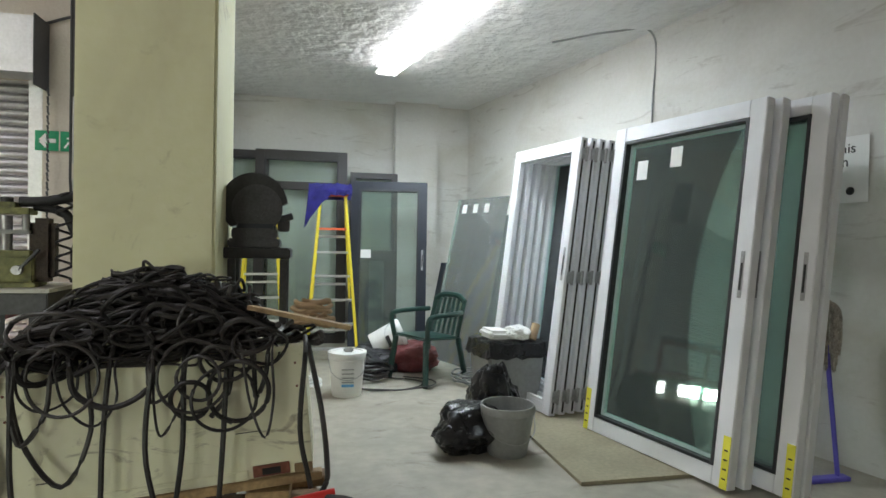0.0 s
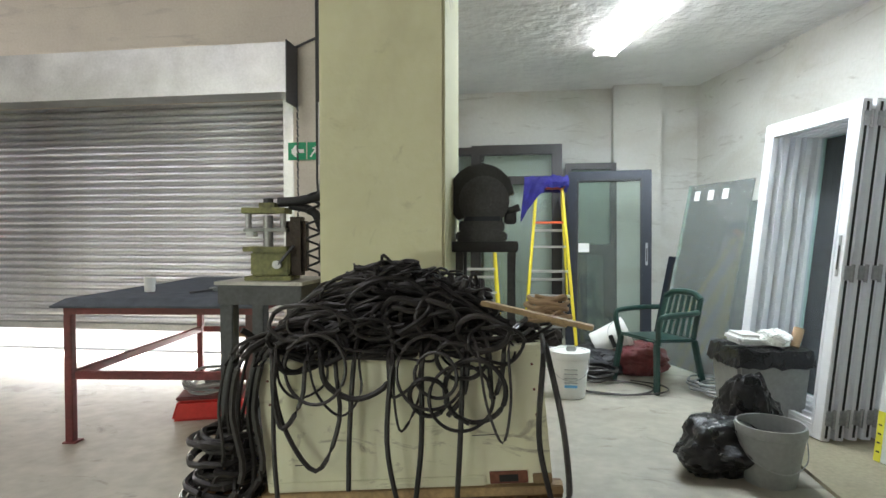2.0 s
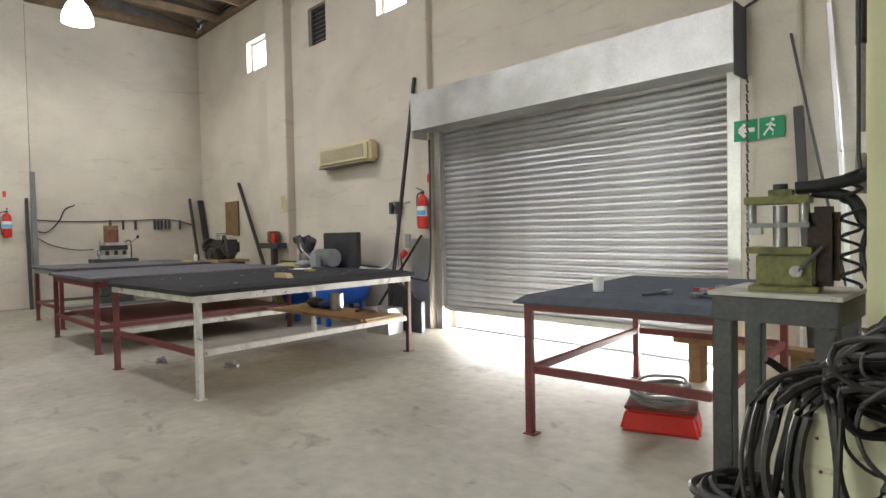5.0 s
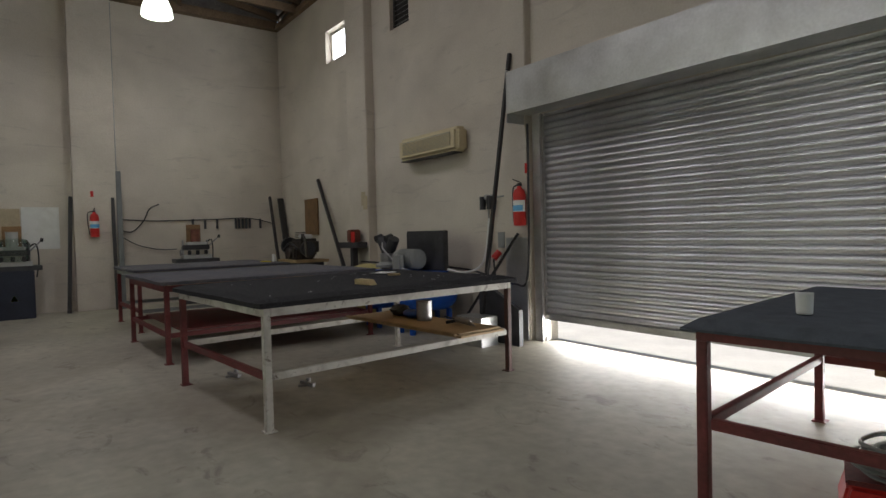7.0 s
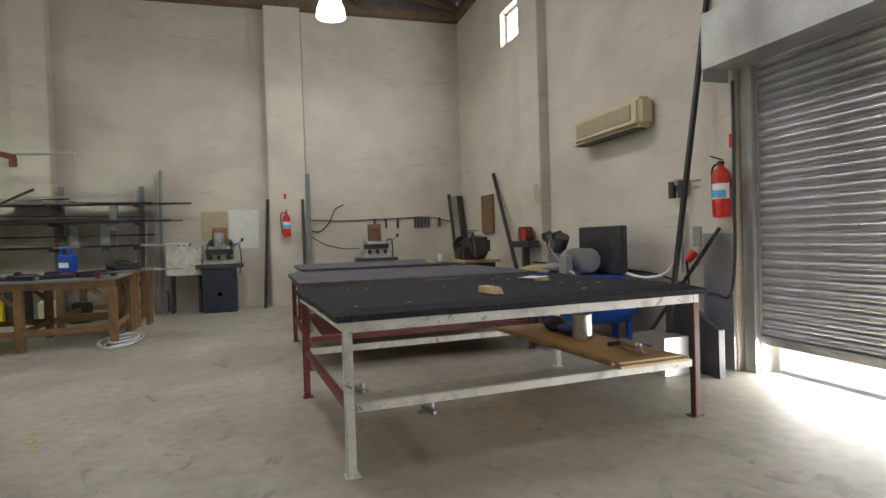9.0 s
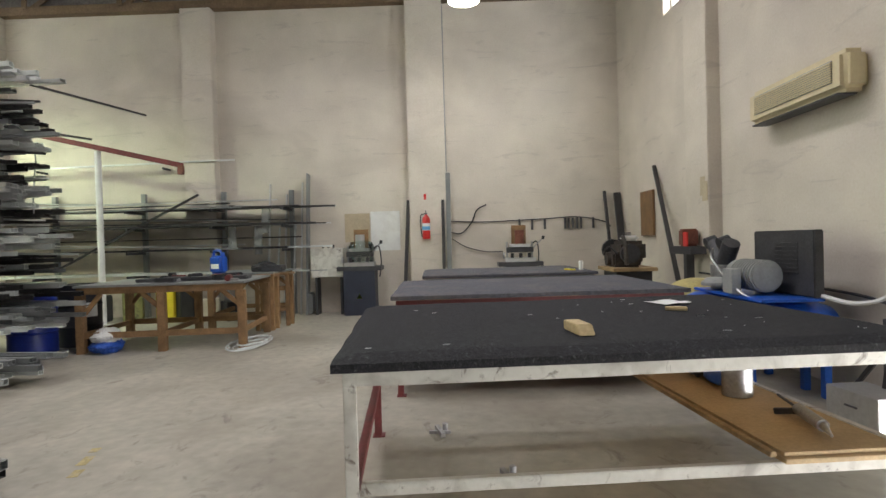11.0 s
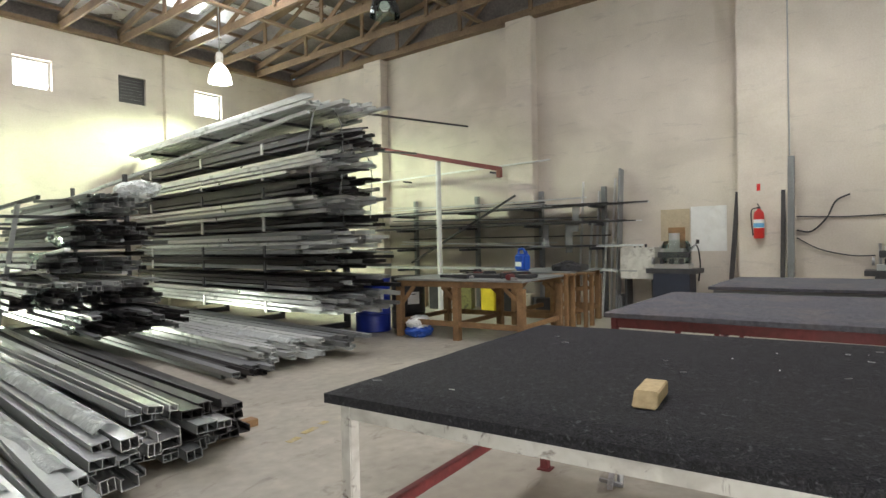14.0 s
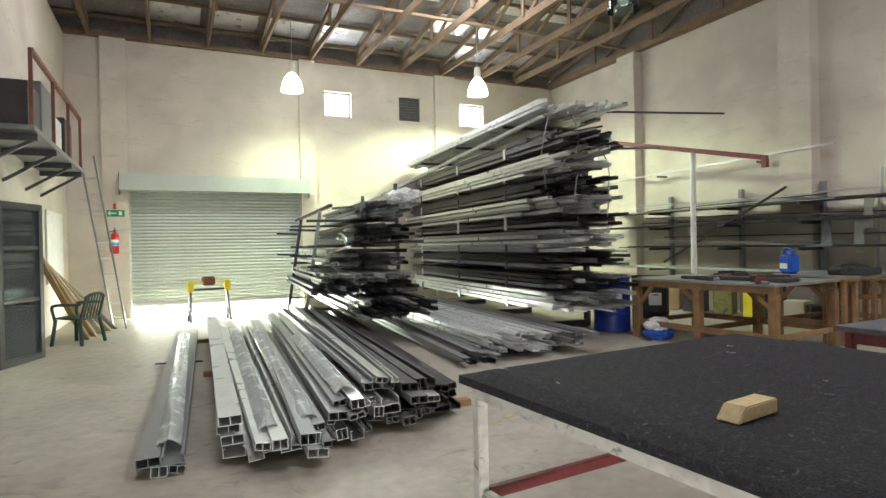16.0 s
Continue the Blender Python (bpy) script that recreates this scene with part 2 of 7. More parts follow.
AGED = mat("yellowed_plastic", (0.64, 0.55, 0.35), 0.45, 0, 0.06, 6, 40, 0.03)
TAN = mat("tan_card", (0.50, 0.42, 0.29), 0.85, 0, 0.08, 6, 40, 0.05)
CREAMBOX = mat("cream_painted_ply", (0.84, 0.83, 0.63), 0.55, 0, 0.05, 3, 30, 0.08, (0.50, 0.44, 0.28), 0.35, 2.4, marks=(0.18, 0.13, 0.08), marks_amt=0.6, marks_scale=6.0, marks_stretch=(0.6, 1, 1.6))
PAPER = mat("paper", (0.82, 0.82, 0.80), 0.9, 0, 0.04, 8, 60, 0.05)
SIGNGREEN = mat("sign_green", (0.0, 0.28, 0.12), 0.5, 0, 0.05, 5, 40, 0.02)
SIGNWHITE = mat("sign_white", (0.85, 0.85, 0.84), 0.5, 0, 0.03, 5, 40, 0.02)
LABELBLUE = mat("label_blue", (0.15, 0.45, 0.75), 0.5, 0, 0.08, 8, 40, 0.02)
INK = mat("ink", (0.02, 0.02, 0.02), 0.8, 0, 0.1, 8, 40, 0.02)
MOPYARN = mat("grey_yarn", (0.42, 0.38, 0.32), 1.0, 0, 0.3, 30, 90, 0.5)
PURPLE = mat("purple_blue_handle", (0.12, 0.10, 0.55), 0.4, 0, 0.08, 6, 40, 0.03)
FILM = mat("clear_film", (0.70, 0.73, 0.72), 0.25, 0, 0.1, 9, 30, 0.9)
FILM_THIN = glass("torn_clear_film", (0.82, 0.84, 0.84), 0.18, haze=0.4)
RUST = mat("rusty_steel", (0.20, 0.075, 0.05), 0.7, 0.2, 0.25, 6, 40, 0.2)
CARD = mat("brown_card", (0.42, 0.29, 0.17), 0.85, 0, 0.1, 6, 40, 0.05)
GLASS_GREEN = glass("green_tinted_glass", (0.64, 0.77, 0.72), haze=0.13)
GLASS_MILKY = glass("hazed_pale_glass", (0.80, 0.84, 0.90), haze=0.1)
GLASS_CLEAR = glass("clear_glass", (0.80, 0.86, 0.83), haze=0.05)
GLASS_SHEET = glass("pale_green_sheet_glass", (0.88, 0.93, 0.89), haze=0.25)
GLASS_DARK = glass("dim_glass", (0.45, 0.5, 0.48))
SKYGLOW = glow("daylight_pane", (0.95, 0.98, 1.0), 6.0)
TUBEGLOW = glow("lit_tube", (0.97, 0.98, 1.0), 14.0)
BAYBOWL = glow("lit_bowl", (0.96, 1.0, 0.9), 5.0)
BAYGLOW = glow("lit_lamp", (0.96, 1.0, 0.88), 25.0)

# ---- mesh helpers ----


def bx(bm, x0, y0, z0, x1, y1, z1, m=None):
    """A box between two corners."""
    c = Matrix.Translation(((x0 + x1) / 2, (y0 + y1) / 2, (z0 + z1) / 2)) @ Matrix.Diagonal((abs(x1 - x0), abs(y1 - y0), abs(z1 - z0), 1))
    return bmesh.ops.create_cube(bm, size=1, matrix=(m @ c) if m else c)["verts"]


def rod(bm, p, q, r, r2=None, seg=10):
    """A round bar from p to q."""
    p, q = Vector(p), Vector(q)
    d = q - p
    m = Matrix.Translation((p + q) / 2) @ d.to_track_quat("Z", "Y").to_matrix().to_4x4()
    return bmesh.ops.create_cone(bm, cap_ends=True, segments=seg, radius1=r, radius2=r if r2 is None else r2, depth=d.length, matrix=m)["verts"]


def bar(bm, p, q, w, h):
    """A square bar from p to q, w across and h upright."""
    p, q = Vector(p), Vector(q)
    d = q - p
    up = Vector((0, 0, 1)) if abs(d.normalized().z) < 0.95 else Vector((0, 1, 0))
    side = d.cross(up).normalized()
    up = side.cross(d).normalized()
    m = Matrix((side, d.normalized(), up)).transposed().to_4x4()
    m.translation = (p + q) / 2
    return bmesh.ops.create_cube(bm, size=1, matrix=m @ Matrix.Diagonal((w, d.length, h, 1)))["verts"]


def lathe(bm, prof, seg=20, c=(0, 0, 0)):
    """A turned shape from (radius, height) pairs."""
    rings = []
    for r, z in prof:
        rings.append([bm.verts.new((c[0] + r * math.cos(2 * math.pi * i / seg), c[1] + r * math.sin(2 * math.pi * i / seg), c[2] + z)) for i in range(seg)])
    for a, b in zip(rings, rings[1:]):
        for i in range(seg):
            bm.faces.new((a[i], a[(i + 1) % seg], b[(i + 1) % seg], b[i]))
    for ring, flip in ((rings[0], True), (rings[-1], False)):
        if (ring[0].co - ring[seg // 2].co).length > 1e-4:
            bm.faces.new(ring[::-1] if flip else ring)


def tube(bm, pts, r, seg=6):
    """A hose or cable along a line of points."""
    pts = [Vector(p) for p in pts]
    rings = []
    for i, p in enumerate(pts):
        d = (pts[min(i + 1, len(pts) - 1)] - pts[max(i - 1, 0)]).normalized()
        ref = Vector((0.31, 0.17, 0.93)) if abs(d.z) < 0.9 else Vector((0.9, 0.4, 0.1))
        u = d.cross(ref).normalized()
        v = d.cross(u)
        rings.append([bm.verts.new(p + r * (math.cos(2 * math.pi * k / seg) * u + math.sin(2 * math.pi * k / seg) * v)) for k in range(seg)])
    for a, b in zip(rings, rings[1:]):
        for k in range(seg):
            bm.faces.new((a[k], a[(k + 1) % seg], b[(k + 1) % seg], b[k]))
    bm.faces.new(rings[0][::-1])
    bm.faces.new(rings[-1])


def curve_pts(ctrl, n=8):
    """Catmull-Rom points through the given ones."""
    c = [Vector(p) for p in ctrl]
    c = [2 * c[0] - c[1]] + c + [2 * c[-1] - c[-2]]
    out = []
    for i in range(1, len(c) - 2):
        for k in range(n):
            t = k / n
            a, b, d, e = c[i - 1], c[i], c[i + 1], c[i + 2]
            out.append(0.5 * (2 * b + (d - a) * t + (2 * a - 5 * b + 4 * d - e) * t * t + (3 * b - a - 3 * d + e) * t ** 3))
    return out + [c[-2]]


def soft(bm, w=0.006, seg=2):
    bmesh.ops.bevel(bm, geom=[e for e in bm.edges if e.is_manifold and e.calc_face_angle(0) > 0.6], offset=w, segments=seg, affect="EDGES", clamp_overlap=True)


def to_mesh(name, bm, material, smooth=False):
    bmesh.ops.recalc_face_normals(bm, faces=bm.faces)
    me = bpy.data.meshes.new(name)
    bm.to_mesh(me)
    bm.free()
    me.materials.append(material)
    if smooth:
        me.polygons.foreach_set("use_smooth", [True] * len(me.polygons))
        me.set_sharp_from_angle(angle=radians(38))
    return me


def part(name, bm, material, parent, label="", smooth=False):
    ob = new(name, to_mesh(name, bm, material, smooth))
    ob.parent = parent
    return tagged(ob, label) if label else ob


def thing(name, label, category, m=None, group=""):
    ob = new(name)
    ob.empty_display_size = 0.1
    if m:
        ob.matrix_world = m
    return tagged(ob, label, category, group)


def single(name, bm, material, label, category, m=None, group="", kind="", smooth=False):
    ob = new(name, to_mesh(name, bm, material, smooth))
    if m:
        ob.matrix_world = m
    return tagged(ob, label, category, group, kind)


def structure(name, bm, material, label, category="structure"):
    return single(name, bm, material, label, category, kind="structure")


def boxpart(name, material, parent, *corners, bevel=0.004, label="", m=None):
    bm = bmesh.new()
    bx(bm, *corners, m)
    if bevel:
        soft(bm, bevel)
    return part(name, bm, material, parent, label)


def rodpart(name, material, parent, p, q, r, r2=None, seg=12, label=""):
    bm = bmesh.new()
    rod(bm, p, q, r, r2, seg)
    return part(name, bm, material, parent, label, True)


def barpart(name, material, parent, p, q, w, h, label="", bevel=0.003):
    bm = bmesh.new()
    bar(bm, p, q, w, h)
    if bevel:
        soft(bm, bevel, 1)
    return part(name, bm, material, parent, label)


def lathepart(name, material, parent, prof, c=(0, 0, 0), seg=20, label=""):
    bm = bmesh.new()
    lathe(bm, prof, seg, c)
    return part(name, bm, material, parent, label, True)


def tubepart(name, material, parent, ctrl, r, label="", n=6, seg=6):
    bm = bmesh.new()
    tube(bm, curve_pts(ctrl, n), r, seg)
    return part(name, bm, material, parent, label, True)


def wall(name, p, q, z0, z1, thick, material, label, holes=()):
    """An upright wall from p to q (inner face on the line, body to the right of it), with openings (u0, u1, z0, z1)."""
    p, q = Vector((*p, 0)), Vector((*q, 0))
    d = (q - p)
    length = d.length
    d.normalize()
    out = Vector((d.y, -d.x, 0)) * thick
    us = sorted({0, length, *[h[0] for h in holes], *[h[1] for h in holes]})
    zs = sorted({z0, z1, *[h[2] for h in holes], *[h[3] for h in holes]})
    bm = bmesh.new()

    def solid(i, k):
        if not (0 <= i < len(us) - 1 and 0 <= k < len(zs) - 1):
            return False
        u, z = (us[i] + us[i + 1]) / 2, (zs[k] + zs[k + 1]) / 2
        return not any(h[0] < u < h[1] and h[2] < z < h[3] for h in holes)

    def v(u, z, o):
        return bm.verts.new(p + d * u + Vector((0, 0, z)) + out * o)

    for i in range(len(us) - 1):
        for k in range(len(zs) - 1):
            if not solid(i, k):
                continue
            a, b, c, e = us[i], us[i + 1], zs[k], zs[k + 1]
            bm.faces.new((v(a, c, 0), v(b, c, 0), v(b, e, 0), v(a, e, 0)))
            bm.faces.new((v(a, c, 1), v(a, e, 1), v(b, e, 1), v(b, c, 1)))
            for di, dk, (s, f) in ((-1, 0, ((a, c), (a, e))), (1, 0, ((b, c), (b, e))), (0, -1, ((a, c), (b, c))), (0, 1, ((a, e), (b, e)))):
                if not solid(i + di, k + dk):
                    bm.faces.new((v(*s, 0), v(*f, 0), v(*f, 1), v(*s, 1)))
    bmesh.ops.remove_doubles(bm, verts=bm.verts, dist=1e-4)
    return structure(name, bm, material, label, "wall")


# ---- setting ----
W, N, S, TOP = -14.1, 6.45, -9.43, 6.05
NOOK_N, NOOK_Z = 8.25, 3.15
bm = bmesh.new()
bx(bm, -14.4, -9.7, -0.2, -0.98, N + 0.26, 0)
bx(bm, -0.98, -9.7, -0.2, 4.2, 8.6, 0)
bmesh.ops.remove_doubles(bm, verts=bm.verts, dist=1e-4)
structure("floor", bm, CONCRETE, "dusty stained grey concrete workshop floor", "floor")
bm = bmesh.new()
bx(bm, -300, -300, -0.4, 300, 300, -0.21)
structure("ground", bm, OUTSIDE, "pale sunlit concrete yard outside the doors", "ground")
for name, y0, y1 in (("apron_north", N + 0.262, N + 12), ("apron_south", S - 12, S - 0.272)):
    bm = bmesh.new()
    bx(bm, -20, y0, -0.2, -1.1 if y0 > 0 else 12, y1, -0.005)
    structure(name, bm, OUTSIDE, "pale sunlit concrete apron outside the roller door", "pavement")

DN0, DN1, DNZ = -5.85, -2.07, 2.72
wall("wall_north", (W, N), (-0.75, N), 0, TOP, -0.25, PLASTER, "tall cream plastered wall with dusty marks", [
    (-11.57 - W, -10.7 - W, 4.7, 5.32), (-9.16 - W, -8.6 - W, 4.65, 5.32), (-7.2 - W, -6.43 - W, 4.65, 5.32), (DN0 - W, DN1 - W, 0, DNZ)])
wall("wall_west", (W, S), (W, N), 0, TOP, -0.25, PLASTER, "tall unseen plain cream plastered wall closing the hall with grey dust marks")
DS0, DS1, DSZ = -6.55, -2.85, 2.78
wall("wall_south", (W, S), (4.0, S), 0, TOP, 0.25, PLASTER, "tall cream plastered wall above a roller door", [
    (-11.75 - W, -11.0 - W, 4.75, 5.38), (-9.8 - W, -9.2 - W, 4.78, 5.4), (-7.9 - W, -7.2 - W, 4.75, 5.38), (DS0 - W, DS1 - W, 0, DSZ)])
wall("wall_east_south", (-1.7, S), (-1.7, -2.6), 0, TOP, 0.2, PLASTER, "cream plastered side wall under a raised storage deck")
# The next two walls are out of view, added to close the hall.
wall("wall_return", (-1.7, -2.6), (3.9, -2.6), 0, TOP, 0.2, PLASTER, "unseen plain cream plastered wall closing the hall")
wall("wall_east", (3.86, -2.6), (3.73, 3.0), 0, TOP, 0.2, PLASTER_NOOK, "unseen plain cream plastered wall closing the hall")
wall("wall_nook_east", (3.73, 3.0), (2.52, NOOK_N), 0, NOOK_Z + 0.2, 0.2, PLASTER_NOOK, "cream plastered wall with scuffs behind stored windows")
wall("wall_nook_north", (-0.75, NOOK_N), (3.0, NOOK_N), 0, NOOK_Z + 0.2, -0.2, PLASTER_NOOK, "pale plastered back wall of a storage bay")
wall("wall_nook_west", (-0.75, N + 0.02), (-0.75, NOOK_N), 0, NOOK_Z + 0.2, -0.2, PLASTER_NOOK, "pale plastered side wall of a storage bay")
# Out of view: two walls added to close the hall over the bay.
wall("wall_upper", (-0.45, 3.6), (-0.6, N), NOOK_Z + 0.22, TOP, 0.15, PLASTER, "unseen plain plastered wall closing off above the storage bay")
wall("wall_upper_front", (0.07, 3.15), (3.9, 3.15), NOOK_Z + 0.22, TOP, -0.15, PLASTER, "unseen plain plastered wall closing off above the storage bay")
bm = bmesh.new()
bx(bm, -0.49, 3.1, NOOK_Z, 4.0, 8.45, NOOK_Z + 0.2)
bx(bm, -0.98, N + 0.26, NOOK_Z + 0.002, -0.49, 8.45, NOOK_Z + 0.2)
structure("ceiling_nook", bm, CEIL, "white textured plaster ceiling of the storage bay", "ceiling")
bm = bmesh.new()
bx(bm, -0.49, 3.1, 0, 0.065, 3.62, TOP)
soft(bm, 0.012)
structure("column", bm, COLUMN, "yellowish painted plastered column with scratches", "column")


def pilaster(name, x0, y0, x1, y1, z1=TOP, material=None):
    bm = bmesh.new()
    bx(bm, x0, y0, 0, x1, y1, z1)
    soft(bm, 0.01)
    structure(name, bm, material or PLASTER, "cream plastered wall pilaster", "pilaster")


for i, (a, b) in enumerate(((-6.35, -5.75), (-2.1, -1.5), (2.3, 3.02))):
    pilaster("pilaster_west_%d" % (i + 1), W - 0.02, a, W + 0.24, b)
pilaster("pilaster_north_1", -10.45, N - 0.16, -9.75, N + 0.02)
pilaster("pilaster_north_2", -6.4, N - 0.1, -5.98, N + 0.02)
pilaster("pilaster_north_3", -1.95, N - 0.1, -1.5, N + 0.02)
pilaster("pilaster_south_1", -2.85, S - 0.02, -2.35, S + 0.14)
pilaster("pilaster_south_2", -6.95, S - 0.02, -6.56, S + 0.14)
pilaster("pilaster_south_3", -10.8, S - 0.02, -10.2, S + 0.14)
pilaster("pilaster_nook", 1.48, 8.07, 2.06, NOOK_N + 0.02, NOOK_Z, PLASTER_NOOK)
pilaster("pilaster_east", 3.45, 2.1, 3.95, 2.62, TOP, PLASTER_NOOK)

# roof: sheeting in two slopes with foil lining, timber trusses, purlins
RIDGE_Y, RIDGE_Z, EAVE_Z = -1.5, 7.55, 6.35


def roof_z(y):
    return RIDGE_Z - (RIDGE_Z - EAVE_Z) * abs(y - RIDGE_Y) / 8.0


bm = bmesh.new()
for x0, y0, y1 in ((-14.5, S - 0.3, RIDGE_Y), (-14.5, RIDGE_Y, N + 0.3), (-1.0, N + 0.3, 8.7)):
    vs = []
    for x, y in ((x0, y0), (4.3, y0), (4.3, y1), (x0, y1)):
        vs.append((x, y, roof_z(y) + 0.12))
    lo = [bm.verts.new(v) for v in vs]
    hi = [bm.verts.new((x, y, z + 0.08)) for x, y, z in vs]
    bm.faces.new(lo)
    bm.faces.new(hi)
    for i in range(4):
        bm.faces.new((lo[i], lo[(i + 1) % 4], hi[(i + 1) % 4], hi[i]))
structure("ceiling_roof", bm, SHEET, "dark roof sheeting over timber trusses", "ceiling")
bm = bmesh.new()
rnd = random.Random(5)
for i in range(15):
    for k in range(13):
        x, y = -14 + i * 1.2, -9.2 + k * 1.2
        if rnd.random() < 0.55:
            z = roof_z(y + 0.5) + 0.07
            tilt = -(1 if y + 0.5 > RIDGE_Y else -1) * math.degrees(math.atan(1.2 / 8))
            bx(bm, 0.06, -0.4, 0, 1.1, 0.4, 0.012, pose(x, y + 0.5, z, tilt + rnd.uniform(-1.5, 1.5), rnd.uniform(-1.5, 1.5), 0))
structure("ceiling_lining", bm, FOIL, "creased silver foil lining between the purlins", "ceiling")
bm = bmesh.new()
for i in range(16):
    x = -13.95 + i * 1.18
    bar(bm, (x, S, 6.14), (x, 8.4 if x > -0.7 else N, 6.14), 0.05, 0.16)
    bar(bm, (x, S, roof_z(S) - 0.05), (x, RIDGE_Y, RIDGE_Z - 0.05), 0.05, 0.13)
    bar(bm, (x, RIDGE_Y, RIDGE_Z - 0.05), (x, N, roof_z(N) - 0.05), 0.05, 0.13)
    for j, y in enumerate((-7.2, -5.2, -3.3, RIDGE_Y, 0.4, 2.3, 4.3)):
        bar(bm, (x + 0.05, y, 6.16), (x + 0.05, y, roof_z(y) - 0.05), 0.04, 0.09)
        y2 = y + (1.6 if j < 3 else -1.6 if j > 3 else 0)
        if y2 != y:
            bar(bm, (x - 0.05, y, 6.16), (x - 0.05, y2, roof_z(y2) - 0.08), 0.04, 0.09)
for k in range(17):
    y = -9.2 + k * 0.98
    bar(bm, (-14.1, y, roof_z(y) + 0.035), (3.8, y, roof_z(y) + 0.035), 0.05, 0.07)
for y in (-6.2, -2.8, 0.6, 4.2):
    bar(bm, (-14.1, y, 6.26), (3.8, y, 6.26), 0.09, 0.05)
bar(bm, (W + 0.08, S, 6.1), (W + 0.08, N, 6.1), 0.2, 0.1)
bar(bm, (-14.1, N - 0.05, 6.1), (-0.8, N - 0.05, 6.1), 0.12, 0.1)
bar(bm, (-14.1, S + 0.05, 6.1), (3.8, S + 0.05, 6.1), 0.12, 0.1)
structure("ceiling_trusses", bm, TIMBER, "brown timber roof trusses and purlins", "ceiling")
# gable_east is out of view and only closes the shell.
for name, p, q in (("gable_west", (W, S), (W, N)), ("gable_east", (4.1, 8.5), (4.1, S))):
    wall(name, p, q, TOP + 0.12 if name == "gable_west" else 3.4, 7.8, -0.12, SHEET, "dark boarding above the wall")
wall("eave_north", (W, N + 0.1), (-0.75, N + 0.1), TOP, 6.6, -0.1, SHEET, "dark eave boarding")
wall("eave_south", (W, S - 0.1), (4.0, S - 0.1), TOP, 6.6, 0.1, SHEET, "dark eave boarding")
# Out of view: boarding added to seal the roof void over the bay.
wall("eave_nook_side", (-0.98, N + 0.26), (-0.98, 8.5), 3.35, 6.6, -0.1, SHEET, "unseen dark outer boarding closing the roof void")
wall("eave_nook", (-0.9, 8.5), (4.1, 8.5), 3.3, 6.6, -0.1, SHEET, "unseen dark outer boarding closing the roof void")


def window(name, x0, x1, z0, z1, y, lit, label):
    w = tagged(new(name), label, "window", kind="structure")
    w.matrix_world = pose((x0 + x1) / 2, y, z0)
    a, h = (x1 - x0) / 2, z1 - z0
    bm = bmesh.new()
    for c in ((-a, -0.03, 0, -a + 0.05, 0.03, h), (a - 0.05, -0.03, 0, a, 0.03, h), (-a + 0.05, -0.03, 0, a - 0.05, 0.03, 0.05), (-a + 0.05, -0.03, h - 0.05, a - 0.05, 0.03, h)):
        bx(bm, *c)
    part("window_frame", bm, WHITEPAINT if lit else FRAMEDARK, w)
    if lit:
        boxpart("pane", SKYGLOW, w, -a + 0.05, -0.006, 0.05, a - 0.05, 0.006, h - 0.05, bevel=0)
    else:
        boxpart("backing", FRAMEDARK, w, -a + 0.05, 0.015, 0.05, a - 0.05, 0.025, h - 0.05, bevel=0)
        for i in range(7):
            z = 0.07 + i * (h - 0.12) / 7
            bm = bmesh.new()
            bx(bm, -a + 0.05, -0.03, -0.004, a - 0.05, 0.03, 0.004, pose(0, 0, z + 0.03, 35))
            part("slat", bm, GREYPL, w)


window("window_1", -11.57, -10.7, 4.7, 5.32, N + 0.15, True, "small bright high window in the plastered wall")
window("window_2", -9.16, -8.6, 4.65, 5.32, N + 0.1, False, "small dark louvred vent high in the wall")
window("window_3", -7.2, -6.43, 4.65, 5.32, N + 0.15, True, "small bright high window in the plastered wall")
window("window_4", -11.75, -11.0, 4.75, 5.38, S - 0.15, True, "small bright high window in the plastered wall")
window("window_5", -9.8, -9.2, 4.78, 5.4, S - 0.1, False, "small dark louvred vent high in the wall")
window("window_6", -7.9, -7.2, 4.75, 5.38, S - 0.15, True, "small bright high window in the plastered wall")


